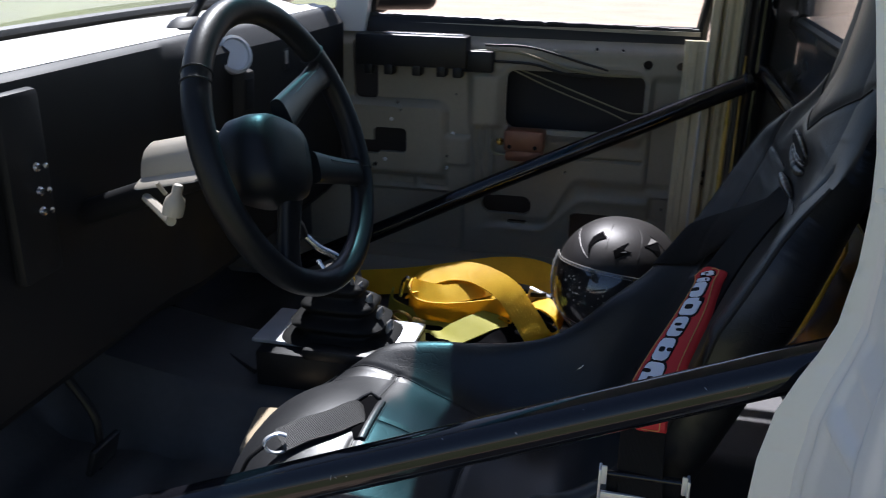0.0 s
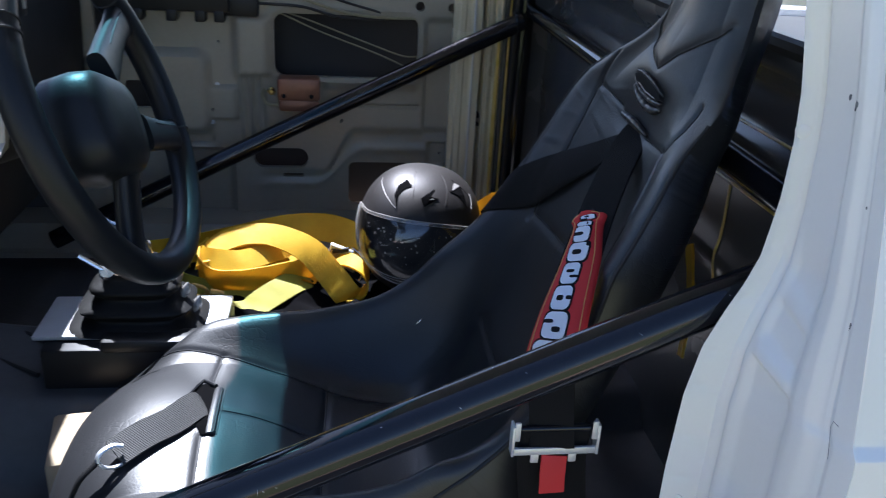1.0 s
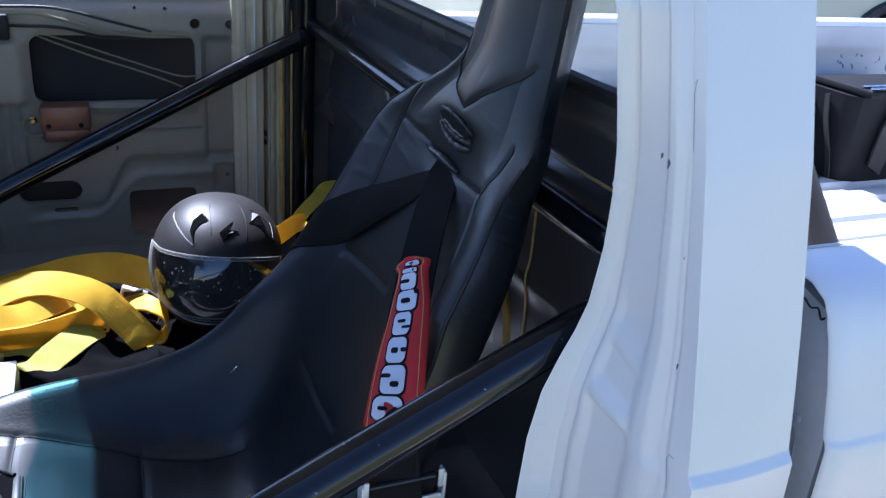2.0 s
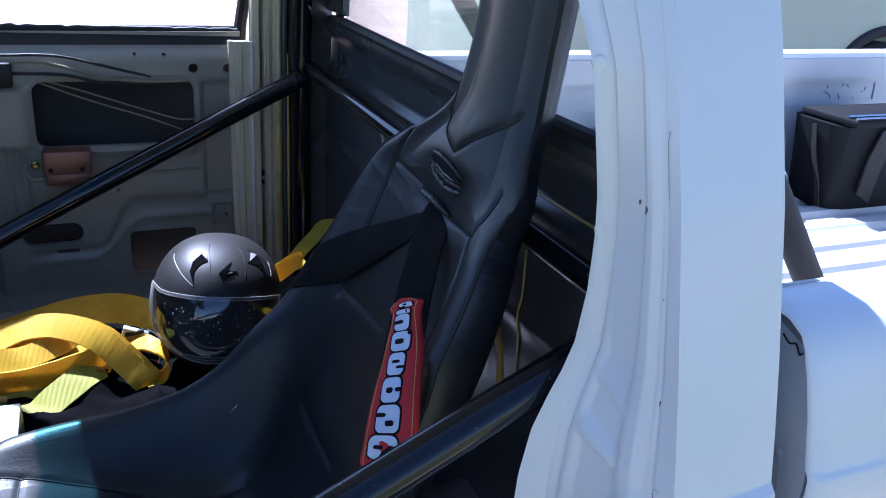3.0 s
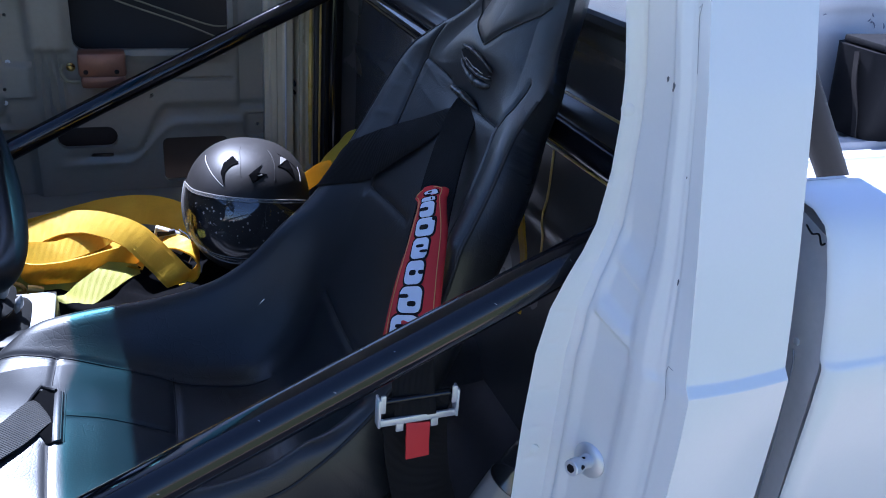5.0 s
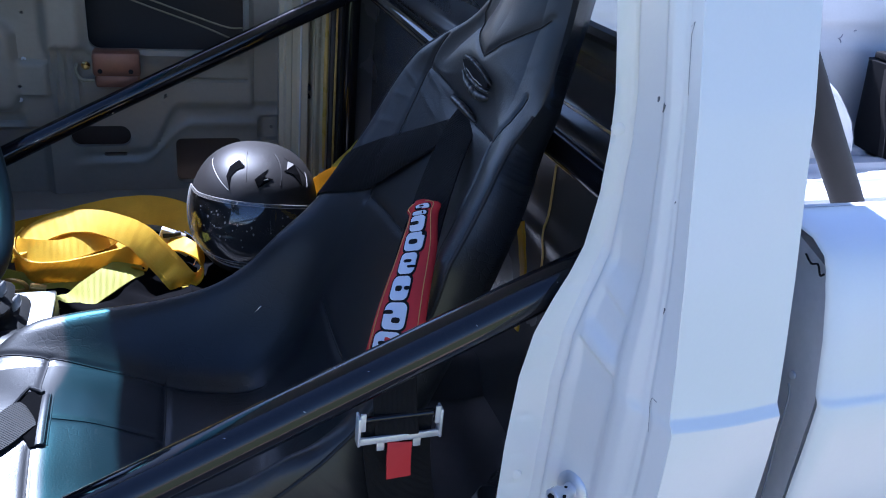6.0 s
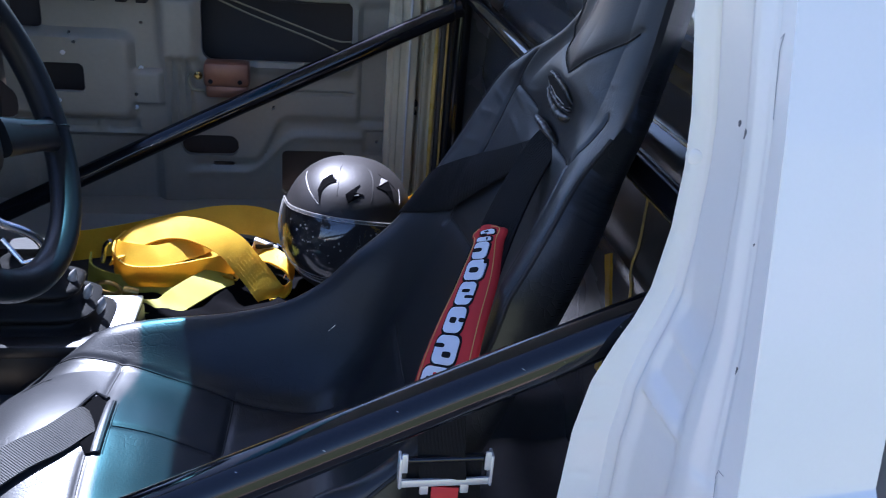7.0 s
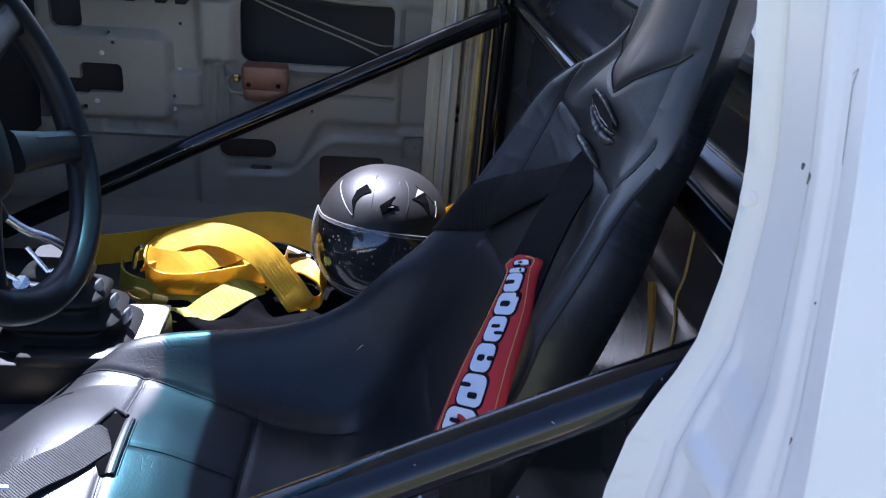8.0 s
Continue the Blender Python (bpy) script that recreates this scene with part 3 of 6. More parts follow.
prism(bm, [(-0.950, 1.405, 1.02), (-0.868, 1.405, 1.02), (-0.855, 1.405, 1.09), (-0.700, 1.385, 1.36), (-0.760, 1.385, 1.36), (-0.938, 1.405, 1.09)], (0, 0.03, 0))
part("windshield_post", bm, M_WHITE, truck, "white painted post at the passenger end of the windshield")
for y0 in (-0.09, 1.47):
    bm = B()
    sheet(bm, lambda x, z: Vector((x, y0 + (0.03 if y0 < 0 else -0.03) * (z - 0.3), z)), span(-2.45, -1.22, 10), span(0.30, 0.94, 10), (0, 0.02 if y0 < 0 else -0.02, 0))
    part("front_wing", bm, M_WHITE, truck)
for yw in (0.02, 1.40):
    for xw in (-1.85, 0.95):
        bm = B()
        lathe(bm, [(0.18, -0.10), (0.29, -0.10), (0.315, -0.08), (0.315, 0.08), (0.29, 0.10), (0.18, 0.10)], aim((xw, yw, 0.315), (0, 1, 0)), 28)
        wh = part("wheel", bm, M_TYRE, truck, "black road tyre")
        bm = B()
        lathe(bm, [(0.0, -0.05), (0.05, -0.05), (0.175, -0.03), (0.185, -0.09), (0.185, 0.09), (0.175, 0.03), (0, 0.05)], aim((xw, yw, 0.315), (0, 1, 0)), 24)
        part("rim", bm, M_CHROME, wh)

# floor pan with the tunnel
def floor_z(x, y):
    z = 0.375 + 0.055 * smoothstep(-0.62, -0.52, x)
    t = smoothstep(0.50, 0.575, y) * (1 - smoothstep(0.80, 0.88, y))
    z = max(z, 0.375 + (0.105 + 0.06 * smoothstep(-0.8, -1.3, x)) * t) if t > 0 else z
    z += 0.03 * smoothstep(1.28, 1.36, y) + 0.004 * math.sin(x * 55) * (1 - t) * smoothstep(0.05, 0.15, y)
    z += 0.30 * smoothstep(-1.12, -1.45, x)
    return z


bm = B()
sheet(bm, lambda x, y: Vector((x, y, floor_z(x, y))), span(-1.42, 0.13, 110), span(-0.03, 1.43, 100), (0, 0, -0.02))
part("floor_pan", bm, M_FLOOR, truck, "dark bare metal floor with transmission tunnel")
bm = B()
sheet(bm, lambda x, k: Vector((x, -0.085 + 0.075 * k, 0.30 + 0.115 * math.sin(k * math.pi / 2) - 0.02 * max(0, k - 0.8) * 5)), span(-1.25, -0.02, 20), span(0, 1, 12), (0, 0.004, -0.012))
part("door_sill", bm, M_WHITE, truck, "white painted door sill")
bm = B()
sheet(bm, lambda x, k: Vector((x, 1.25 + 0.21 * k, 0.425 + 0.05 * smoothstep(0.05, 0.3, k))), span(-1.25, -0.05, 16), span(0, 1, 12), (0, 0, -0.012))
part("door_sill", bm, M_PRIMER, truck, "grey painted passenger door sill")
bm = B()
sheet(bm, lambda y, z: Vector((-1.40 + 0.02 * math.sin(y * 7), y, z)), span(-0.05, 1.45, 20), span(0.45, 1.04, 12), (-0.02, 0, 0))
part("firewall", bm, M_FLOOR, truck, "dark firewall under the dashboard")
for yk in (0.02, 1.405):
    bm = B()
    sheet(bm, lambda x, z: Vector((x, yk, z)), span(-1.41, -1.02, 6), span(0.40, 1.02, 6), (0, 0.02, 0))
    part("kick_panel", bm, M_FLOOR, truck)

# ---- cargo bed ----
BED_SEC = [(-0.075, 0.55), (-0.083, 0.66), (-0.0855, 0.79), (-0.0850, 0.839), (-0.0835, 0.8435), (-0.0802, 0.8475), (-0.0788, 0.8505), (-0.068, 0.90), (-0.056, 0.938), (-0.046, 0.961), (-0.034, 0.977), (-0.015, 0.987), (0.03, 0.991), (0.045, 0.985), (0.048, 0.965)]


def bed_side(x, k, far=False):
    i = min(int(k), len(BED_SEC) - 2)
    a, b = BED_SEC[i], BED_SEC[i + 1]
    f = k - i
    y, z = a[0] + (b[0] - a[0]) * f, a[1] + (b[1] - a[1]) * f
    d = max(0.0, 0.204 - x) / 0.022
    s = 0.010 * (1 - math.sqrt(max(0.0, 1 - min(1, d) ** 2)))
    top = smoothstep(0.95, 0.985, z)
    y += s * (1 - 0.7 * top)
    z -= 0.6 * s * top
    if far:
        y = 1.41 - y + 0.02 * smoothstep(0.975, 0.95, z) * (y < 0)
        z += 0.014 * smoothstep(0.955, 0.985, z)
    return Vector((x, y, z))


bm = B()
sheet(bm, lambda x, k: bed_side(x, k), [0.182, 0.1825, 0.1835, 0.185, 0.187, 0.190, 0.193, 0.197, 0.201, 0.205] + span(0.24, 2.2, 20), [i / 2 for i in range(0, 2 * len(BED_SEC) - 1)])
part("bed_side", bm, M_WHITE, truck, "white cargo bed side with rounded rail", angle=50)
bm = B()
sheet(bm, lambda x, k: bed_side(x, k, True), [0.180, 0.189, 0.207, 0.222] + span(0.24, 2.2, 20), [i / 2 for i in range(0, 2 * len(BED_SEC) - 1)])
part("bed_side", bm, M_WHITE, truck, "white cargo bed side with rounded rail", angle=50)
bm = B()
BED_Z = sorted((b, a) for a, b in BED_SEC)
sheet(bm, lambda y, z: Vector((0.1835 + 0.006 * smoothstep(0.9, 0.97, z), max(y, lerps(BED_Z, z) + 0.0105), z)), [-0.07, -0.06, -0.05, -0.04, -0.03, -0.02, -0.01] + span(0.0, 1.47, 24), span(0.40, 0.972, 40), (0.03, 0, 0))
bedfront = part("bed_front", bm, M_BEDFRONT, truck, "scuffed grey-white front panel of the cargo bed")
bm = B()
pipe(bm, catmull([(0.185, -0.006, 0.962), (0.1845, -0.016, 0.957), (0.1845, -0.024, 0.960), (0.1845, -0.030, 0.952), (0.1845, -0.034, 0.955)], 4), 0.0010, 6)
part("paint_crack", bm, M_INK, bedfront, "dark crack in the paint")
bm = B()
pipe(bm, catmull([(0.1825, -0.035, 0.838), (0.1825, -0.040, 0.825), (0.1825, -0.042, 0.78), (0.1825, -0.046, 0.70), (0.1825, -0.046, 0.55)], 6), 0.0009, 6)
part("sealer_line", bm, M_SEAL, bedfront, "grey line of seam sealer")
bm = B()
lathe(bm, [(0.0042, -0.001), (0.0040, 0.0012), (0.0026, 0.0018), (0, 0.0018)], aim((0.1832, -0.036, 0.848), (-1, 0, 0)), 12)
part("rivet", bm, M_ZINC, bedfront, "small painted rivet")


def bed_floor(x, y):
    return Vector((x, y, 0.593 + 0.013 * smoothstep(-0.3, 0.3, math.sin(y * 2 * math.pi / 0.11))))


bm = B()
sheet(bm, bed_floor, span(0.19, 2.2, 4), span(0.03, 1.39, 160), (0, 0, -0.02))
part("bed_floor", bm, M_BEDWHITE, truck, "sunlit ribbed white bed floor")
for far in (0, 1):
    bm = B()
    yi = 0.052 if not far else 1.358
    sg = -1 if far else 1
    sheet(bm, lambda x, z: Vector((x, yi - sg * 0.012 * smoothstep(0.93, 0.90, z) + sg * 0.004 * smoothstep(0.86, 0.855, z), z)), span(0.19, 2.2, 24), span(0.585, 0.985, 40), (0, -0.006 * sg, 0))
    part("bed_inner_side", bm, M_BEDWHITE, truck, "scratched white inner bed side")
    bm = B()
    # rounded wheel tub
    ring = []
    for a in span(0, math.pi, 18):
        c, n = math.cos(a), math.sin(a)
        q = (abs(c) ** 2.4 + abs(n) ** 2.4) ** (-1 / 2.4)
        x, z = 1.07 - 0.33 * q * c, 0.59 + 0.26 * q * n
        ring.append((x, z))
    sheet(bm, lambda i, k: Vector((ring[int(i)][0], yi + sg * 0.20 * k, ring[int(i)][1] - 0.03 * max(0, k - 0.8) * 5)), list(range(18)), span(0, 1, 10))
    t = [bm.verts.new(Vector((ring[i][0], yi + sg * 0.2, ring[i][1] - 0.03))) for i in range(18)]
    bm.faces.new(t)
    part("wheel_tub", bm, M_BEDWHITE, truck, "white rounded wheel housing in the bed")
# shade of the pressed crease, drawn as a dark line, and scuffs on the far inner side
far_inner = bpy.data.objects["bed_inner_side.001"]
bm = B()
pipe(bm, catmull([(0.30, 1.367, 0.932), (1.0, 1.367, 0.931), (1.80, 1.367, 0.929), (1.85, 1.369, 0.918), (1.868, 1.369, 0.89), (1.87, 1.369, 0.70)], 6), 0.0030, 6)
part("crease_shade", bm, M_SCUFF, far_inner, "dark line drawn for the shade of a pressed crease")
random.seed(21)
for _ in range(26):
    x, z, a, r = random.uniform(1.05, 1.85), random.uniform(0.845, 0.92), random.uniform(0, 6.28), random.uniform(0.006, 0.020)
    bm = B()
    sweep = random.uniform(0.8, 2.6)
    pipe(bm, [(x + r * math.cos(a + sweep * t), 1.3695, z + r * math.sin(a + sweep * t)) for t in span(0, 1, 7)], [0.0006 + 0.0016 * math.sin(math.pi * t) for t in span(0, 1, 7)], 5)
    part("scuff", bm, M_SCUFF, far_inner)
bm = B()
sheet(bm, lambda y, z: Vector((2.2, y, z)), span(-0.06, 1.47, 6), span(0.45, 0.985, 6), (0.03, 0, 0))
part("tailgate", bm, M_WHITE, truck, "white tailgate")

# ---- passenger door ----
door = thing("passenger_door", (-0.45, 1.42, 0.45), "stripped grey passenger door with bare inner panel", "car door")
door_holes = [
    rrect(-0.345, 0.876, 0.325, 0.140, 0.024),
    rrect(-0.793, 0.762, 0.086, 0.062, 0.012),
    rrect(-0.845, 0.742, 0.05, 0.035, 0.008),
    rrect(-0.860, 0.935, 0.064, 0.15, 0.015),
    rrect(-0.932, 0.702, 0.085, 0.085, 0.038),
    rrect(-0.497, 0.611, 0.125, 0.048, 0.022),
    rrect(-0.264, 0.545, 0.148, 0.108, 0.014),
    rrect(-0.181, 0.971, 0.022, 0.022, 0.011),
    rrect(-0.108, 0.970, 0.020, 0.020, 0.010),
    rrect(-0.47, 0.565, 0.05, 0.010, 0.004),
    rrect(-0.835, 0.695, 0.012, 0.012, 0.006),
]
for hx, hz in ((-0.775, 0.855), (-0.765, 0.838), (-0.648, 0.728), (-0.355, 0.705), (-0.30, 1.0), (-0.24, 1.0), (-0.20, 0.935), (-0.118, 0.622), (-0.63, 0.88), (-0.83, 0.70)):
    door_holes.append(rrect(hx, hz, 0.008, 0.008, 0.004))


def door_relief(x, z):
    r = 0.0
    plate = rrect(-0.785, 0.765, 0.27, 0.19, 0.03)(x, z)
    r += 0.022 * (1 - smoothstep(-0.014, 0.006, plate))
    r += 0.012 * (smoothstep(-0.66, -0.645, x) - smoothstep(-0.60, -0.585, x)) * (smoothstep(0.70, 0.71, z) - smoothstep(0.775, 0.785, z))
    for xc in (-0.578, -0.556, -0.534):
        r += 0.010 * math.exp(-((x - xc + 0.06 * (z - 0.7)) / 0.0055) ** 2) * (smoothstep(0.60, 0.63, z) - smoothstep(0.80, 0.82, z))
    r += 0.016 * (smoothstep(-0.60, -0.585, x) - smoothstep(-0.53, -0.51, x)) * (smoothstep(0.80, 0.815, z) - smoothstep(0.93, 0.945, z))
    r -= 0.020 * (1 - smoothstep(0.622, 0.634, z)) * (smoothstep(-0.90, -0.88, x) - smoothstep(-0.62, -0.60, x))
    for xa, xb in ((-0.80, -0.735), (-0.715, -0.65)):
        r -= 0.008 * (1 - smoothstep(-0.004, 0.004, rrect((xa + xb) / 2, 0.655, xb - xa, 0.024, 0.005)(x, z)))
    edge = 0.678 - 0.004 * (x + 0.1) - 0.105 * smoothstep(-0.325, -0.40, x)
    r -= 0.012 * (1 - smoothstep(edge - 0.011, edge + 0.011, z)) * smoothstep(-0.56, -0.50, x) * (1 - smoothstep(-0.10, -0.085, x))
    low = 0.635 - 0.09 * smoothstep(-0.30, -0.42, x)
    r += 0.007 * math.exp(-((z - low) / 0.010) ** 2) * smoothstep(-0.58, -0.5, x) * (1 - smoothstep(-0.16, -0.14, x))
    r -= 0.010 * (1 - smoothstep(-0.003, 0.004, rrect(-0.118, 0.622, 0.058, 0.055, 0.006)(x, z)))
    r += 0.009 * math.exp(-((z - 0.792) / 0.010) ** 2) * (smoothstep(-0.40, -0.39, x) - smoothstep(-0.19, -0.18, x))
    r -= 0.006 * (smoothstep(0.735, 0.738, z) - smoothstep(0.742, 0.745, z)) * (smoothstep(-0.36, -0.35, x) - smoothstep(-0.18, -0.17, x))
    rim_d = rrect(-0.345, 0.876, 0.345, 0.160, 0.032)(x, z)
    r += 0.005 * math.exp(-(rim_d / 0.005) ** 2)
    r -= 0.018 * smoothstep(-0.168, -0.158, x) * (1 - smoothstep(-0.10, -0.09, x)) * (smoothstep(0.66, 0.68, z) - smoothstep(0.93, 0.95, z)) * 0.6
    r += 0.035 * (smoothstep(0.99, 1.02, z)) * -1.0
    return r


bm = B()
panel_with_holes(bm, -1.02, -0.072, 0.43, 1.045, 0.0062, 1.388, door_relief, door_holes, 0.016)
inner = part("inner_panel", bm, M_PRIMER, door, "bare grey pressed inner panel with cut-outs")
# shade of the door cavity is put into this skin's colour
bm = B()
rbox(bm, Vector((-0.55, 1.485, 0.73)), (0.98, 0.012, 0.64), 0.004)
part("outer_skin", bm, M_HOLE, door, "outer skin coloured dark for the shade inside the door")
for hx, hz in ((-0.636, 0.783), (-0.651, 0.697), (-0.788, 0.815), (-0.806, 0.712)):
    bm = B()
    lathe(bm, [(0.0052, -0.003), (0.0052, 0.0012), (0.0036, 0.0022), (0.0024, 0.0022), (0.0020, 0.0006), (0, 0.0006)], aim((hx, 1.388 - door_relief(hx, hz) - 0.0005, hz), (0, -1, 0)), 14)
    part("rivet", bm, M_ZINC, inner, "bright rivet head")
bm = B()
sheet(bm, lambda u, z: Vector((-0.104 + 0.048 * u, 1.384 - 0.006 * smoothstep(0.2, 0.32, u) + 0.004 * smoothstep(0.55, 0.62, u) - 0.003 * smoothstep(0.85, 0.95, u), z)), span(0, 1, 30), span(0.44, 1.03, 20), (0, 0.02, 0))
flange = part("edge_flange", bm, M_WARMPAINT, door, "pale folded rear edge of the door")
bm = B()
pipe(bm, [(-0.0555, 1.381, z) for z in span(0.44, 1.03, 12)], 0.003, 8)
part("hem", bm, M_WHITE, flange, "bright hemmed edge")
# window sill, channel and frame
bm = B()
prism(bm, [(-1.02, 1.421, 1.045), (-1.02, 1.428, 1.058), (-1.02, 1.470, 1.060), (-1.02, 1.472, 1.03), (-1.02, 1.421, 1.02)], (0.95, 0, -0.014))
sill = part("window_sill", bm, M_BLKPLASTIC, door, "black window sill with a rubber sweep")
bm = B()
pipe(bm, [(x, 1.434 + 0.002 * noise.noise(Vector((x * 30, 0, 0))), 1.060 - 0.0145 * (x + 1.02) / 0.95 + 0.004 * noise.noise(Vector((x * 55, 3, 0)))) for x in span(-1.0, -0.075, 90)], 0.0065, 7)
part("weather_strip", bm, M_RUBBER, sill, "perished black weather strip")
bm = B()
pipe(bm, [(-0.072, 1.45, 0.98), (-0.066, 1.445, 1.06), (-0.045, 1.425, 1.20), (-0.03, 1.385, 1.42)], 0.014, 8)
part("frame_post", bm, M_BLKPLASTIC, door, "black rear window channel")
bm = B()
pipe(bm, [(-0.89, 1.45, 1.0), (-0.87, 1.447, 1.06), (-0.80, 1.43, 1.2), (-0.66, 1.385, 1.415), (-0.03, 1.385, 1.425)], 0.014, 8)
part("frame_post", bm, M_BLKPLASTIC, door, "black front window channel")
# latch rods and cables
for nm, pts, r, m in (("latch_rod", [(-0.52, 1.393, 0.958), (-0.44, 1.395, 0.935), (-0.30, 1.398, 0.885), (-0.22, 1.40, 0.858), (-0.182, 1.402, 0.856)], 0.0020, M_WIRE), ("latch_rod", [(-0.50, 1.395, 0.948), (-0.40, 1.398, 0.905), (-0.28, 1.40, 0.862), (-0.20, 1.402, 0.828)], 0.0020, M_WIRE),
                      ("cable", [(-0.62, 1.385, 0.985), (-0.52, 1.378, 0.99), (-0.46, 1.376, 0.984), (-0.36, 1.380, 0.955), (-0.28, 1.384, 0.945), (-0.19, 1.39, 0.944)], 0.0036, M_WIRE), ("cable", [(-0.64, 1.385, 0.965), (-0.52, 1.378, 0.966), (-0.44, 1.378, 0.962), (-0.36, 1.384, 0.942), (-0.25, 1.39, 0.940)], 0.0034, M_RUBBER),
                      ("cable", [(-0.56, 1.385, 1.002), (-0.45, 1.382, 1.0), (-0.33, 1.384, 0.97), (-0.27, 1.386, 0.955)], 0.003, M_RUBBER)):
    bm = B()
    pipe(bm, catmull(pts, 6), r, 7)
    part(nm, bm, m, door)
# black pod with a bright top strip
bm = B()
rbox(bm, Vector((-0.735, 1.372, 0.985)), (0.275, 0.055, 0.075), 0.006)
rbox(bm, Vector((-0.575, 1.375, 0.965)), (0.075, 0.03, 0.05), 0.005)
for x in (-0.84, -0.79, -0.72, -0.66, -0.62):
    rbox(bm, Vector((x, 1.365, 0.940)), (0.022, 0.04, 0.026), 0.003)
pod = part("door_pod", bm, M_BLKPLASTIC, door, "black plastic door pull pod")
bm = B()
rbox(bm, Vector((-0.705, 1.372, 1.0235)), (0.19, 0.022, 0.004), 0.001)
part("bright_strip", bm, M_CHROME, pod, "bright metal strip")

# ---- copper-coloured box on the door ----
bx = thing("relay_box", (-0.45, 1.36, 0.745), "small copper-coloured metal box bolted to the door", "box")
bm = B()
rbox(bm, Vector((-0.452, 1.350, 0.788)), (0.096, 0.05, 0.052), 0.008)
rbox(bm, Vector((-0.452, 1.352, 0.752)), (0.090, 0.045, 0.030), 0.008)
body = part("housing", bm, M_COPPER, bx)
for x in (-0.485, -0.424):
    bm = B()
    lathe(bm, [(0.005, -0.001), (0.005, 0.001), (0, 0.001)], aim((x, 1.3248, 0.775), (0, -1, 0)), 12)
    part("screw_hole", bm, M_INK, body)
bm = B()
lathe(bm, [(0.009, 0), (0.009, 0.006), (0.006, 0.008), (0.004, 0.012), (0, 0.012)], aim((-0.515, 1.375, 0.775), (0, -1, 0)), 12)
part("brass_nut", bm, M_BRASS, bx, "brass nut")
bm = B()
pipe(bm, catmull([(-0.53, 1.37, 0.78), (-0.535, 1.365, 0.765), (-0.525, 1.36, 0.748), (-0.50, 1.36, 0.745)], 5), 0.004, 8)
part("pigtail", bm, M_WIRE, bx)

# ---- door mirror ----
mir = thing("door_mirror", (-0.93, 1.54, 1.03), "passenger door mirror in a black housing", "mirror")
mm = look((-0.84, 1.60, 1.120), (-0.15, 0.2, 1.22)) @ pose(0, 0, 0, 0, 180, 0)
bm = B()
rbox(bm, Vector((0, 0, 0)), (0.20, 0.125, 0.06), 0.028, None, 4)
for v in bm.verts:
    v.co = mm @ (v.co + Vector((0, 0, 0.032)))
part("housing", bm, M_BLKPLASTIC, mir)
bm = B()
rbox(bm, Vector((0, 0, 0)), (0.18, 0.105, 0.002), 0.0008)
for v in bm.verts:
    v.co = mm @ (v.co + Vector((0, 0, -0.0005)))
part("glass", bm, M_MIRROR, mir, "mirror glass")
bm = B()
pipe(bm, [(-0.93, 1.485, 1.03), (-0.90, 1.54, 1.05), (-0.85, 1.60, 1.085)], 0.018, 10)
part("arm", bm, M_BLKPLASTIC, mir)

# ---- dashboard ----
dash = thing("dashboard", (-1.1, 0.7, 0.6), "black stripped dashboard with a pale top", "dashboard")
DSEC = [(-0.985, 0.62), (-0.945, 0.66), (-0.935, 0.80), (-0.928, 0.95), (-0.925, 1.05), (-0.932, 1.078), (-0.945, 1.086)]
bm = B()
sheet(bm, lambda y, k: Vector((DSEC[int(k)][0] + 0.02 * smoothstep(0.55, 0.65, y) * (1 if k < 5 else 0.2), y, DSEC[int(k)][1] - 0.006 * smoothstep(0.7, 1.1, y))), span(0.06, 1.36, 60), list(range(len(DSEC))), (-0.05, 0, 0))
part("fascia", bm, M_DASH, dash, "black dashboard face", angle=35)
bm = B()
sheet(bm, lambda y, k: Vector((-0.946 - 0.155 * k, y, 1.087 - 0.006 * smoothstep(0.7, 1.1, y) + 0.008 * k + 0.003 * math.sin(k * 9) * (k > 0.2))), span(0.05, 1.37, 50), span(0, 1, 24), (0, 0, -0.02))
top = part("dash_top", bm, M_DASHTOP, dash, "pale grey dash top")
bm = B()
rbox(bm, Vector((-1.05, 0.36, 1.078)), (0.025, 0.30, 0.012), 0.004)
part("defrost_slot", bm, M_DASH, top)
bm = B()
rbox(bm, Vector((-0.915, 1.005, 1.005)), (0.02, 0.042, 0.05), 0.006)
sw = part("rocker_switch", bm, M_BLKPLASTIC, dash, "small black rocker switch")
bm = B()
rbox(bm, Vector((-0.9035, 1.005, 1.008)), (0.003, 0.012, 0.026), 0.001)
part("switch_mark", bm, M_TRIMGREY, sw)
# switch panel beside the column
bm = B()
rbox(bm, Vector((-0.921, 0.225, 0.95)), (0.02, 0.075, 0.24), 0.008)
pan = part("switch_panel", bm, M_DASH, dash, "black switch panel")
for z in (0.975, 0.944, 0.918):
    bm = B()
    lathe(bm, [(0.006, 0), (0.006, 0.003), (0.003, 0.004), (0.0025, 0.012), (0.0038, 0.018), (0, 0.019)], aim((-0.910, 0.232, z), (1, -0.1, 0.25)), 12)
    part("toggle", bm, M_CHROME, pan, "chrome toggle switch")
# gauge on a pod behind the wheel
GM = aim((-0.905, 0.770, 1.042), (0.80, -0.52, 0.28))
bm = B()
lathe(bm, [(0.030, -0.035), (0.034, 0.0), (0.034, 0.010), (0.029, 0.012), (0.027, 0.006), (0, 0.006)], GM, 28)
g = part("gauge", bm, M_ZINC, dash, "round gauge with a bright ring and pale dial")
bm = B()
lathe(bm, [(0.0265, 0.0062), (0.0265, 0.0072), (0, 0.0072)], GM, 28)
part("dial", bm, M_LETTER, g)
bm = B()
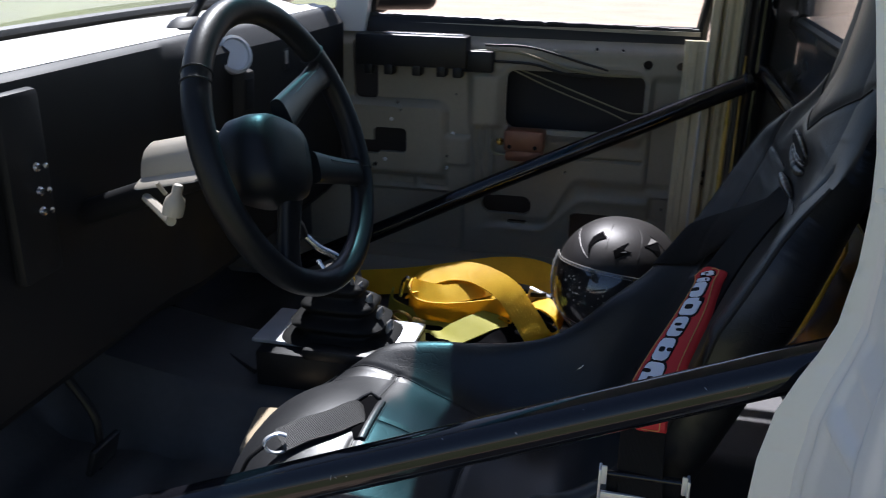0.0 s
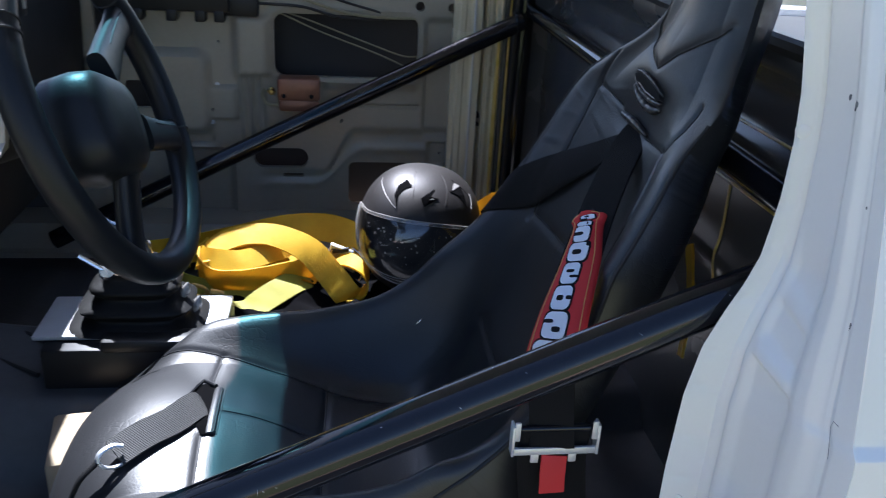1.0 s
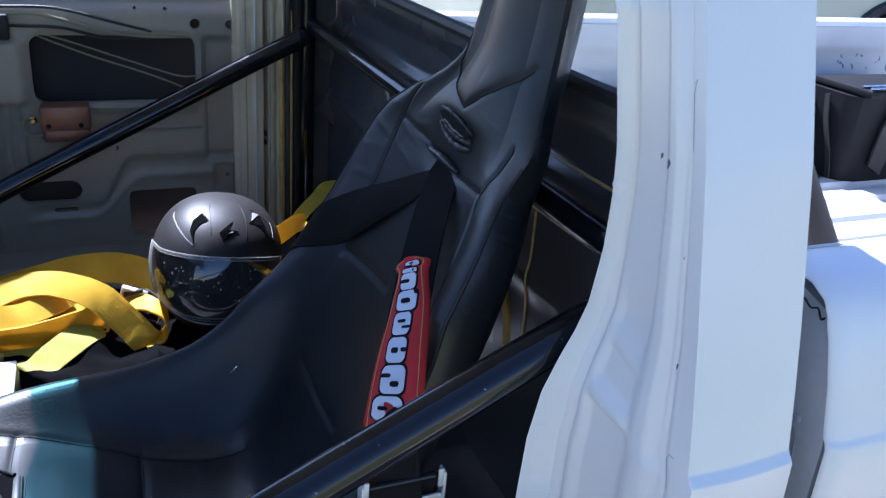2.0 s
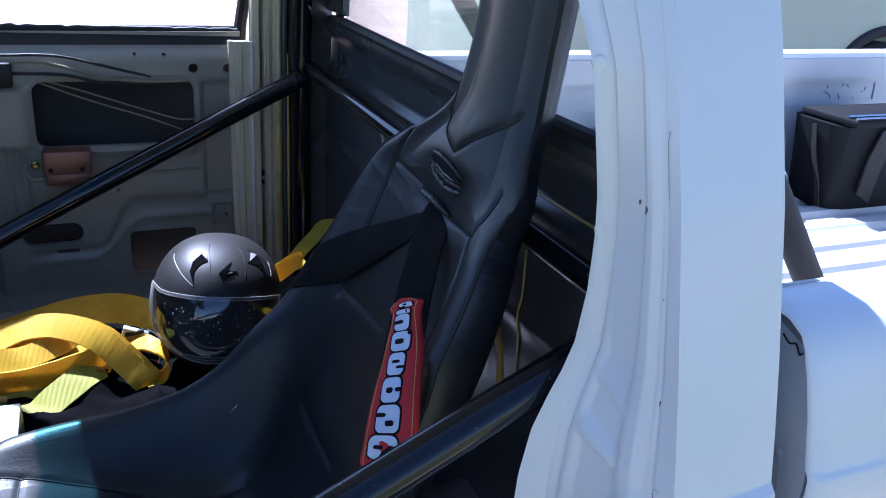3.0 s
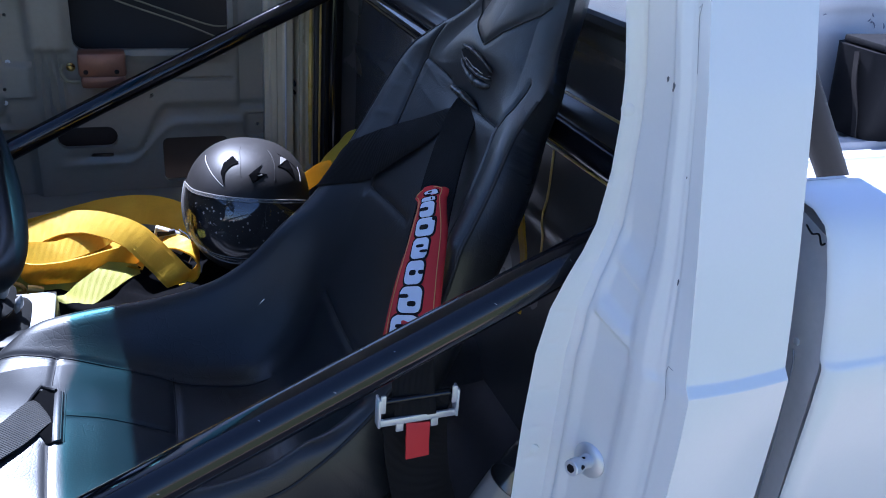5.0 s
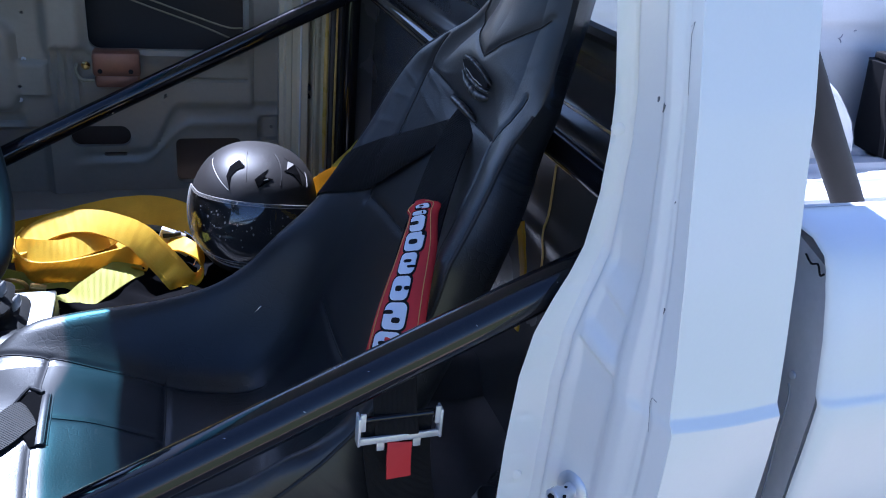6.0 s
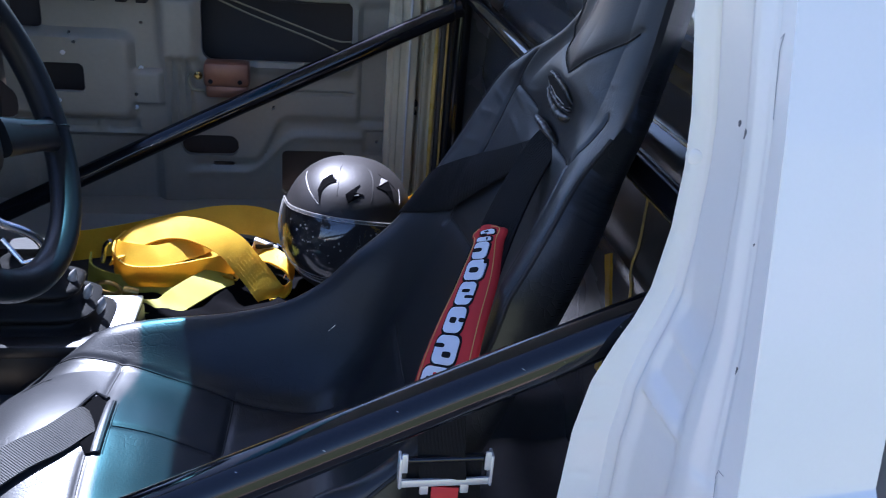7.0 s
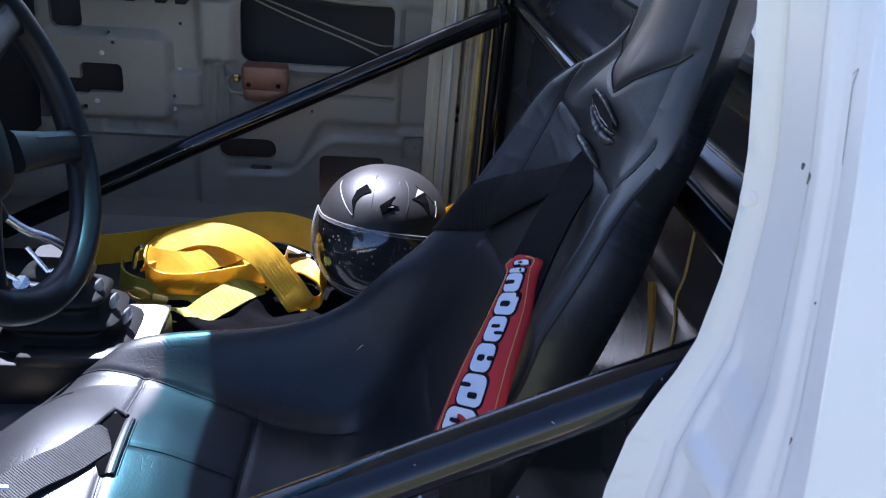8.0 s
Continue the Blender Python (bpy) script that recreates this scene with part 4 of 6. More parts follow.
rbox(bm, Vector((-0.912, 0.790, 0.940)), (0.05, 0.052, 0.15), 0.010, pose(0, 0, 0, 0, 4, 0))
pod = part("gauge_pod", bm, M_GREYTUBE, dash, "grey plastic gauge pod")
bm = B()
rbox(bm, Vector((-0.885, 0.785, 0.972)), (0.004, 0.030, 0.055), 0.0015, pose(0, 0, 0, 0, 4, 0))
part("slot", bm, M_INK, pod)

# ---- phone mount on the dash ----
mt = thing("phone_mount", (-0.985, 0.76, 1.089), "black clamp mount standing on the dash top", "mount")
bm = B()
rings = []
for k, (w, d, h) in enumerate(((0.050, 0.030, 0.0), (0.050, 0.030, 0.006), (0.040, 0.024, 0.014), (0.022, 0.016, 0.020))):
    rings.append([bm.verts.new((-0.985 + d * math.cos(a), 0.765 + w * math.sin(a), 1.086 + h)) for a in [2 * math.pi * i / 24 for i in range(24)]])
rings_to_faces(bm, rings)
part("foot", bm, M_RUBBER, mt)
bm = B()
pipe(bm, catmull([(-0.985, 0.775, 1.10), (-0.98, 0.80, 1.122), (-0.97, 0.815, 1.15)], 5), [0.010, 0.010, 0.009, 0.009, 0.009, 0.008, 0.008, 0.008, 0.010, 0.011, 0.011], 10)
part("stem", bm, M_BLKPLASTIC, mt)
bm = B()
rbox(bm, Vector((-0.962, 0.825, 1.175)), (0.018, 0.062, 0.05), 0.006, pose(0, 0, 0, 0, -12, 15))
part("clamp", bm, M_RED, mt, "dark red clamp pad")

# ---- steering column and wheel ----
wc = Vector((-0.612, 0.327, 0.999))
wn_ = Vector((0.9337, -0.0692, 0.3513)).normalized()
wu = Vector((0.0739, 0.9973, 0)).normalized()
wv = wn_.cross(wu).normalized()
if wv.z < 0:
    wv = -wv
WM = Matrix(((wu.x, wv.x, wn_.x, wc.x), (wu.y, wv.y, wn_.y, wc.y), (wu.z, wv.z, wn_.z, wc.z), (0, 0, 0, 1)))
col = thing("steering_column", wc - wn_ * 0.2, "beige plastic steering column with stalk", "steering column")
bm = B()
lathe(bm, [(0.016, -0.42), (0.018, -0.40), (0.018, -0.06), (0.026, -0.05), (0.026, -0.03)], WM, 20)
part("shaft", bm, M_DASH, col, "black column shaft")
bm = B()
prof = [(0.030, 0.020), (0.012, 0.042), (-0.010, 0.045), (-0.030, 0.036), (-0.042, 0.018), (-0.046, 0.002), (-0.047, -0.006), (-0.070, -0.016), (-0.072, -0.020), (-0.040, -0.016), (-0.030, 0.0), (-0.02, 0.02), (0.0, 0.030), (0.02, 0.010)]
ca, cb = Vector((-0.690, 0.285, 0.990)), Vector((-0.795, 0.312, 0.963))
rings = [[bm.verts.new(ca.lerp(cb, k) + Vector((0, y * w, z * w))) for y, z in prof] for k, w in ((0, 0.72), (0.04, 0.78), (0.5, 0.78), (0.93, 0.78), (1, 0.72))]
rings_to_faces(bm, rings)
part("shroud", bm, M_BEIGE, col, "beige rounded shroud with a flat lip")
ig = Vector((-0.690, 0.172, 0.958))
bm = B()
lathe(bm, [(0.0, -0.006), (0.0115, -0.006), (0.012, 0.004), (0.0105, 0.013), (0.006, 0.019), (0.0058, 0.028), (0.0045, 0.030), (0, 0.030)], aim(ig, (0.25, 0.1, 0.95)), 16)
pipe(bm, [ig + Vector((-0.004, -0.006, 0.02)), ig + Vector((-0.006, -0.018, 0.036))], 0.0025, 8)
pipe(bm, [ig - Vector((0.004, 0, 0.014)), ig + Vector((-0.09, 0.09, -0.02))], 0.006, 8)
part("lever", bm, M_BEIGE, col, "beige lever knob")

wheel = thing("steering_wheel", wc, "black leather steering wheel with four padded spokes", "steering wheel")
R0 = 0.174
bm = B()
pts = [WM @ Vector((R0 * math.cos(a), R0 * math.sin(a), 0)) for a in [2 * math.pi * i / 72 for i in range(72)]]
pipe(bm, pts, 0.0165, 16, True)
rim = part("rim", bm, M_LEATHER, wheel, "stitched leather rim")
for a in (2.42, 2.50, 0.62, -0.42):
    bm = B()
    p = Vector((R0 * math.cos(a), R0 * math.sin(a), 0))
    d = p.normalized()
    pipe(bm, [WM @ (p + d * 0.0168 * math.cos(k) + Vector((0, 0, 0.0168 * math.sin(k)))) for k in [2 * math.pi * i / 20 for i in range(20)]], 0.0011, 6, True)
    part("seam", bm, M_SEAM, rim)
bm = B()
rings = []
for h, s in ((-0.02, 0.80), (0.0, 1.0), (0.025, 1.0), (0.042, 0.93), (0.05, 0.80), (0.053, 0.5), (0.054, 0.1)):
    ring = []
    for i in range(40):
        a = 2 * math.pi * i / 40
        c, sn = math.cos(a), math.sin(a)
        q = (abs(c) ** 3.2 + abs(sn) ** 3.2) ** (-1 / 3.2)
        p = Vector((0.056 * s * q * c, 0.052 * s * q * sn, h))
        ring.append(bm.verts.new(WM @ (Matrix.Rotation(-0.42, 4, "Z") @ p + Vector((-0.084, -0.002, -0.006)))))
    rings.append(ring)
rings_to_faces(bm, rings)
part("hub_pad", bm, M_LEATHER, wheel, "padded black hub cover")
for pa_, pb_, w0, w1 in (((-0.045, 0.040), (0.150, 0.074), 0.044, 0.034), ((-0.02, -0.03), (0.155, -0.076), 0.040, 0.034), ((-0.075, -0.03), (-0.108, -0.132), 0.040, 0.032)):
    bm = B()
    pa_, pb_ = Vector((*pa_, 0)), Vector((*pb_, 0))
    d = (pb_ - pa_).normalized()
    t = Vector((-d.y, d.x, 0))
    rings = []
    for k in span(0, 1, 9):
        c = pa_.lerp(pb_, k) + Vector((0, 0, 0.030 * (1 - k) ** 1.3))
        w = w0 + (w1 - w0) * math.sin(k * math.pi / 2) + 0.012 * max(0, k - 0.8) * 5
        rings.append([bm.verts.new(WM @ (c + t * (w / 2) * math.copysign(abs(math.cos(q)) ** 0.6, math.cos(q)) + Vector((0, 0, 0.010 * math.copysign(abs(math.sin(q)) ** 0.7, math.sin(q)))))) for q in [2 * math.pi * i / 16 for i in range(16)]])
    rings_to_faces(bm, rings)
    sp = part("spoke", bm, M_LEATHER, wheel)
    bm = B()
    pipe(bm, [WM @ (pa_.lerp(pb_, 0.3 + 0.6 * k) + t * (w1 * 0.30) + Vector((0, 0, 0.0095 + 0.030 * (0.7 - 0.6 * k) ** 1.3))) for k in span(0, 1, 8)], 0.0009, 5)
    part("stitching", bm, M_SEAM, sp)

# ---- roll cage ----
cage = thing("roll_cage", (0.05, 0.7, 0.43), "black gloss tubular steel roll cage", "roll cage")
CR = 0.0205
for nm, pts, lab in (
    ("main_hoop", catmull([(0.055, 0.075, 0.43), (0.055, 0.075, 0.9), (0.055, 0.085, 1.2), (0.055, 0.12, 1.36), (0.055, 0.22, 1.395), (0.055, 1.2, 1.395), (0.055, 1.30, 1.36), (0.055, 1.345, 1.2), (0.055, 1.365, 0.9), (0.055, 1.365, 0.43)], 6), "upright main hoop"),
    ("harness_bar", [(0.062, 0.075, 0.967), (0.068, 1.365, 0.977)], "cross tube behind the seat"),
    ("door_bar", [(0.05, 0.090, 0.926), (-0.5, -0.010, 0.7515), (-1.12, -0.02, 0.50)], "driver door bar"),
    ("door_bar", [(0.045, 1.338, 0.955), (-0.5, 1.275, 0.702), (-0.98, 1.22, 0.47)], "passenger door bar"),
):
    bm = B()
    pipe(bm, pts, 0.0165 if nm == "harness_bar" else CR, 20)
    part(nm, bm, M_TUBE, cage, lab)
for y0, y1 in ((0.297, 0.30), (1.113, 1.12)):
    bm = B()
    pipe(bm, [(0.225, y0, 1.30), (0.558, y0, 0.836), (0.728, y0, 0.60)], 0.0215, 18)
    part("bed_brace", bm, M_GREYTUBE, cage, "dusty grey brace tube in the bed")
# weld bead where the far bar meets the hoop
bm = B()
pipe(bm, [Vector((0.03, 1.338, 0.95)) + Vector((-0.003 * math.sin(a), 0.022 * math.cos(a), 0.022 * math.sin(a))) for a in [2 * math.pi * i / 16 for i in range(16)]], 0.0035, 6, True)
part("weld_bead", bm, M_TUBE, cage)
# pale flecks and scratches on the driver door bar
random.seed(9)
near_bar = bpy.data.objects["door_bar"]
BA, BB = Vector((0.05, 0.090, 0.926)), Vector((-0.5, -0.010, 0.7515))
for _ in range(11):
    t, a, w = random.uniform(0.05, 0.98), random.uniform(0.2, 1.9), random.uniform(0.0004, 0.0010)
    d = (BB - BA).normalized()
    sx = d.cross(Vector((0, 0, 1))).normalized()
    if sx.y > 0:
        sx = -sx
    upv = sx.cross(d).normalized()
    if upv.z < 0:
        upv = -upv
    n = (sx * math.cos(a) + upv * math.sin(a)).normalized()
    c = BA.lerp(BB, t) + n * (CR + 0.0001)
    e = n.cross(d).normalized() * random.uniform(0.3, 1) + d * random.uniform(-1, 1)
    e = e.normalized() * w * random.uniform(1, 3.5)
    f = n.cross(e).normalized() * w * 0.5
    bm = B()
    prism(bm, [c - e, c + f, c + e, c - f], n * 0.0002)
    part("paint_fleck", bm, M_TRIMGREY, near_bar)

# ---- racing seat ----
STA = [(-0.762, 0.395, 0.195, 0.0), (-0.750, 0.455, 0.212, 0.006), (-0.712, 0.520, 0.224, 0.014), (-0.632, 0.556, 0.230, 0.028), (-0.540, 0.556, 0.232, 0.048), (-0.440, 0.530, 0.236, 0.104), (-0.340, 0.500, 0.240, 0.117), (-0.255, 0.500, 0.242, 0.138), (-0.195, 0.560, 0.242, 0.115), (-0.152, 0.650, 0.242, 0.082), (-0.110, 0.750, 0.242, 0.050), (-0.064, 0.860, 0.238, 0.026), (-0.026, 0.960, 0.216, 0.016), (0.0, 1.030, 0.165, 0.015), (0.020, 1.095, 0.100, 0.015), (0.034, 1.165, 0.083, 0.015), (0.044, 1.245, 0.081, 0.014), (0.052, 1.305, 0.070, 0.010), (0.062, 1.335, 0.060, 0.0)]
SY = 0.395
_st = catmull([(a, b, 0) for a, b, c, d in STA], 16)
_sw = catmull([(c, d, 0) for a, b, c, d in STA], 16)
NST = len(_st)
# offset of the far wing's crest from the seat's middle line, by station
CREST = {5: (-0.415, 0.615), 6: (-0.359, 0.626), 7: (-0.310, 0.643), 8: (-0.263, 0.672), 9: (-0.218, 0.714)}
_off = []
for _i, (_x, _z, _w, _h) in enumerate(STA):
    if _i in CREST:
        _off.append((CREST[_i][0] - _x, CREST[_i][1] - _z, 0))
    else:
        _t = (_st[min(_i * 16 + 6, NST - 1)] - _st[max(_i * 16 - 6, 0)]).normalized()
        _off.append((-_t.y * _h, _t.x * _h, 0))
_of = catmull(_off, 16)
VA = [0, 0.2, 0.4, 0.5, 0.6, 0.7, 0.8, 0.87, 0.93, 1.0]
VY = [0, 0.22, 0.44, 0.56, 0.67, 0.77, 0.86, 0.93, 0.985, 1.0]
VN = [0, 0, 0.0, 0.03, 0.16, 0.45, 0.82, 1.0, 0.92, 0.6]
VYN = [0, 0.22, 0.44, 0.55, 0.65, 0.74, 0.81, 0.865, 0.90, 0.91]
VNN = [0, 0.0, 0.12, 0.30, 0.55, 0.80, 0.96, 1.0, 0.93, 0.75]
NEAR_H = [(0, 0), (5, 0.09), (7, 0.11), (8, 0.085), (9, 0.050), (10, 0.028), (10.6, 0.032), (11, 0.040), (12, 0.024), (12.7, 0.005), (13.4, -0.012), (14.2, -0.022), (17, -0.022), (18, 0)]


def soft(a, ys):
    """A smooth profile through the values ys at VA."""
    return sum(float(np.interp(abs(a + d), VA, ys)) * w for d, w in ((-0.075, 0.1), (-0.05, 0.15), (-0.025, 0.16), (0, 0.18), (0.025, 0.16), (0.05, 0.15), (0.075, 0.1)))


FAR_ROUND = [(0, 0), (12.6, 0), (13.6, 0.8), (14.2, 1), (18, 1)]


# seams of the cover as runs of (station, across): width and depth of each channel
SEAMS = (
    ([(13.15, 0.83), (12.45, 0.665), (11.88, 0.613), (11.43, 0.594), (10.4, 0.56)], 0.0042, 1.0),
    ([(12.45, 0.665), (12.35, 0.27)], 0.0045, 0.55),
    ([(14.5, 0.90), (13.9, 0.72), (13.52, 0.42), (13.25, -0.02), (13.6, -0.18), (13.93, -0.43), (14.3, -0.72)], 0.0060, 0.6),
    ([(13.05, -0.706), (12.63, -0.67), (12.2, -0.57), (11.88, -0.60), (11.05, -0.66), (10.2, -0.70), (9.0, -0.72)], 0.0045, 1.1),
    ([(12.15, -0.16), (12.2, -0.55)], 0.0045, 0.6),
    ([(10.47, 0.54), (10.53, 0.04)], 0.0050, 0.8),
    ([(8.9, 0.48), (8.93, -0.19)], 0.0050, 0.8),
    ([(5.52, 0.52), (5.42, -0.12), (5.45, -0.52)], 0.0050, 1.0),
    ([(2.6, 0.73), (2.95, 0.70), (4.0, 0.61), (5.7, 0.485), (7.2, 0.44)], 0.0042, 1.0),
    ([(2.6, -0.73), (2.95, -0.70), (4.0, -0.61), (5.7, -0.485), (7.2, -0.44)], 0.0042, 1.0),
    ([(3.93, 0.61), (3.93, 0.20)], 0.0042, 0.9),
    ([(3.93, -0.22), (3.93, -0.60)], 0.0042, 0.9),
    ([(4.12, -0.01), (5.42, -0.02)], 0.0042, 0.7),
)


def seam_gap(i, v, run, w):
    """The distance in metres from (i, v) to a seam's run, where the seat is w wide to each side."""
    best = 1.0
    for (a, b), (c, d) in zip(run, run[1:]):
        x, y, ex, ey = (i - a) * 0.1, (v - b) * w, (c - a) * 0.1, (d - b) * w
        t = min(1, max(0, (x * ex + y * ey) / (ex * ex + ey * ey)))
        best = min(best, math.hypot(x - t * ex, y - t * ey))
    return best


def seat_groove(i, v):
    """Depth of the stitched channels at station i (0 to 18) and v."""
    g = 0.0
    w = float(np.interp(i, range(len(STA)), [q[2] for q in STA]))
    for run, wide, deep in SEAMS:
        lo, hi = min(p[0] for p in run) - 0.25, max(p[0] for p in run) + 0.25
        if lo < i < hi:
            g += deep * math.exp(-(seam_gap(i, v, run, w) / wide) ** 2)
    # the raised panel behind the cushion's cross seam, and the padded headrest above its seam
    if 3.9 < i < 4.6 and abs(v) < 0.62:
        g -= 0.25 * math.exp(-((i - 4.12) / 0.16) ** 2)
    vee = 0.95 * (v + 0.02) if v > -0.02 else 1.4 * (-0.02 - v)
    g -= 0.9 * math.exp(-((i - 13.62 - vee) / 0.34) ** 2) * max(0, 1 - abs(v))
    # the pulled-in hollow round the harness slots
    ca, cb = (i - 12.86) / 0.26 - v * 0.6, v / 0.34
    g += 1.6 * math.exp(-ca * ca * 2.0 - cb * cb * 1.6)
    ca, cb = (i - 12.15) / 0.22 - v * 0.3, (v - 0.02) / 0.26
    g += 1.6 * math.exp(-ca * ca * 2 - cb * cb * 1.5)
    return g


def seat_crease(i, v):
    """Soft folds of the stretched cover."""
    s = 0.0
    for c, d, w, k in ((12.55, 0.42, 0.05, 4.0), (12.25, 0.50, 0.04, -3.0), (11.75, 0.80, 0.04, 2.5), (12.1, 0.78, 0.04, -2.5), (11.35, 0.76, 0.04, 3.0), (11.5, -0.80, 0.04, 3.0), (11.0, -0.82, 0.04, -3.0), (10.6, -0.78, 0.05, 3.0), (13.5, -0.62, 0.04, 2.0), (13.2, -0.45, 0.05, -3.0), (12.0, -0.45, 0.05, 3.0), (12.45, -0.62, 0.04, -2.0), (11.5, -0.55, 0.05, 4.0), (11.9, 0.42, 0.05, -3.0), (12.4, 0.50, 0.04, 2.0), (6.3, 0.35, 0.06, 2.0), (6.9, -0.2, 0.06, -2.0)):
        x = (i - c) + k * 0.2 * (v - d)
        s += 0.0006 * math.exp(-(x / w) ** 2 - ((v - d) / 0.14) ** 2)
    return s


def seat_pt(i, v, off=0.0):
    """A point of the seat's face at station i (0 to 18), across v (-1 to 1), lifted by off."""
    k = min(max(i * 16, 0), NST - 1.001)
    j = int(k)
    f = k - j
    p = _st[j].lerp(_st[j + 1], f)
    w = _sw[j].lerp(_sw[j + 1], f)
    a = abs(v)
    win = 5 + int(17 * smoothstep(0.45, 0.8, a) * (1 - smoothstep(9.5, 11, i)))
    n = Vector((0, 0))
    for m in (win, win // 2 + 1, 3):
        t = (_st[min(j + m + 1, NST - 1)] - _st[max(j - m, 0)]).normalized()
        t = t.lerp((_st[min(j + m + 2, NST - 1)] - _st[max(j + 1 - m, 0)]).normalized(), f)
        n += Vector((-t.y, t.x))
    n.normalize()
    y, q = float(np.interp(a, VA, VY)), soft(a, VN)
    o = _of[j].lerp(_of[j + 1], f) * q
    h = 0.0
    if v < 0:
        b = smoothstep(7.5, 9.5, i)
        hn = lerps(NEAR_H, i)
        qn = soft(a, VNN)
        if hn < 0:
            qn = a ** 3.5
        o = o * (1 - b)
        h = hn * qn * b
        y += (float(np.interp(a, VA, VYN)) - y) * b * (1 - smoothstep(12.2, 13.2, i))
    h -= 0.020 * a ** 4 * lerps(FAR_ROUND, i) * (1 if v > 0 else 0)
    bulge = (0.012 + 0.014 * smoothstep(1.2, 2.6, i) * (1 - smoothstep(4.4, 5.6, i))) * (1 - min(1, a / 0.56) ** 2) * smoothstep(0.5, 3, i) * (1 - smoothstep(16.5, 18, i)) * (1 - 1.6 * smoothstep(8.6, 10, i) * (1 - smoothstep(12.2, 13.2, i)))
    h += bulge - 0.0026 * seat_groove(i, v) + seat_crease(i, v) + off
    back = 0.135 * a ** 3 * (1 - smoothstep(1.2, 4.8, i))
    drop = 0.060 * a ** 4 * (1 - smoothstep(0.8, 3.6, i))
    return Vector((p.x + n.x * h + o.x + back, SY - 0.048 * smoothstep(12.2, 14.5, i) + math.copysign(y * w.x, v), p.y + n.y * h + o.y - drop))


def seat_back(i, s):
    """The outer shell of the seat; s from -1 to 1 across."""
    e = seat_pt(i, math.copysign(1, s))
    k = min(i * 16, NST - 1)
    j = min(int(k), NST - 2)
    p = _st[j]
    t = (_st[min(j + 6, NST - 1)] - _st[max(j - 5, 0)]).normalized()
    n = Vector((-t.y, t.x))
    d = 0.055 * smoothstep(0, 1.2, i) * (1 - 0.6 * smoothstep(16.8, 18, i)) + 0.004
    return Vector((p.x - n.x * d * (1 - abs(s) ** 6 * 0.75), SY - 0.048 * smoothstep(12.2, 14.5, i) + (e.y - SY + 0.048 * smoothstep(12.2, 14.5, i)) * min(1, abs(s) ** 0.8), p.y - n.y * d * (1 - abs(s) ** 6 * 0.75)))


seat = thing("racing_seat", (-0.35, SY, 0.43), "black vinyl one-piece racing bucket seat", "seat")
bm = B()
vs = [-1, -0.98, -0.96, -0.94, -0.92] + span(-0.90, -0.61, 34) + span(-0.60, -0.52, 13) + span(-0.51, 0.51, 90) + span(0.52, 0.60, 13) + span(0.61, 0.90, 34) + [0.92, 0.94, 0.96, 0.98, 1]
rings = []
for i in span(0, 18, 505):
    ring = [bm.verts.new(seat_pt(i, v)) for v in vs]
    ring += [bm.verts.new(seat_back(i, s)) for s in (1, 0.9, 0.6, 0.2, -0.2, -0.6, -0.9, -1)]
    rings.append(ring)
rings_to_faces(bm, rings)
shell = part("upholstered_shell", bm, M_VINYL, seat, "creased black vinyl cover with stitched seams", angle=60)
# piping on the edges of the wings
for sgn, top in ((-1, 12.9), (1, 13.2)):
    bm = B()
    pipe(bm, [seat_pt(i, sgn * 0.985, 0.001) for i in span(1.0, top, 110)], 0.0026, 7)
    part("piping", bm, M_SEAM, seat)
# stitched seams of the back
for run, wide, deep in SEAMS:
    pts = []
    for (a_, b_), (c_, d_) in zip(run, run[1:]):
        pts += [(a_ + (c_ - a_) * k / 14, b_ + (d_ - b_) * k / 14) for k in range(14)]
    bm = B()
    pipe(bm, [seat_pt(i, v, 0.0006) for i, v in pts], 0.0009, 6)
    part("stitched_seam", bm, M_SEAM, seat)

bm = B()
CL = [seat_pt(i, 0.714, 0.002) for i in (7.60, 7.70, 7.80)]
pipe(bm, CL, [0.0007, 0.0012, 0.0007], 8)
part("clip", bm, M_CHROME, seat, "small bright metal clip on the wing")

# belt slots in the backrest: rolled, wrinkled lips round a dark gap
SA, SB = seat_pt(12.98, 0.26, 0.002), seat_pt(12.84, -0.27, 0.002)
S1 = (SB - SA).normalized()
SN = S1.cross(seat_pt(13.05, 0.0) - seat_pt(12.6, 0.0)).normalized()
if SN.x > 0:
    SN = -SN
S2 = SN.cross(S1).normalized()
if S2.z < 0:
    S2 = -S2


def lip(a, b, shift, lift, r, bow, seed, n=46):
    """A rolled edge from a to b, pushed up by shift, out by lift, bowed in its middle and gathered into wrinkles."""
    pts, rad = [], []
    for k in span(0, 1, n):
        arch = max(0.0, math.sin(math.pi * k)) ** 0.7
        pts.append(a.lerp(b, k) + S2 * (shift + bow * arch + 0.0012 * noise.noise(Vector((k * 9, seed, 0)))) + SN * (lift * arch + 0.0014 * noise.noise(Vector((k * 14, seed, 5))) * arch))
        rad.append(r * (0.25 + 0.75 * arch ** 0.6) * (1 + 0.12 * noise.noise(Vector((k * 7, seed, 2)))))
    return pipe(B(), pts, rad, 12)


bm = B()
ring = [SA.lerp(SB, k) + S2 * (0.0075 * smoothstep(0, 0.2, k) * (1 - smoothstep(0.8, 1, k)) + 0.0005) + SN * 0.0028 for k in span(0.02, 0.98, 20)]
ring += [SA.lerp(SB, k) + S2 * (-0.0080 * smoothstep(0, 0.2, k) * (1 - smoothstep(0.8, 1, k)) - 0.0005) + SN * 0.0028 for k in span(0.98, 0.02, 20)]
bm.faces.new([bm.verts.new(p) for p in ring])
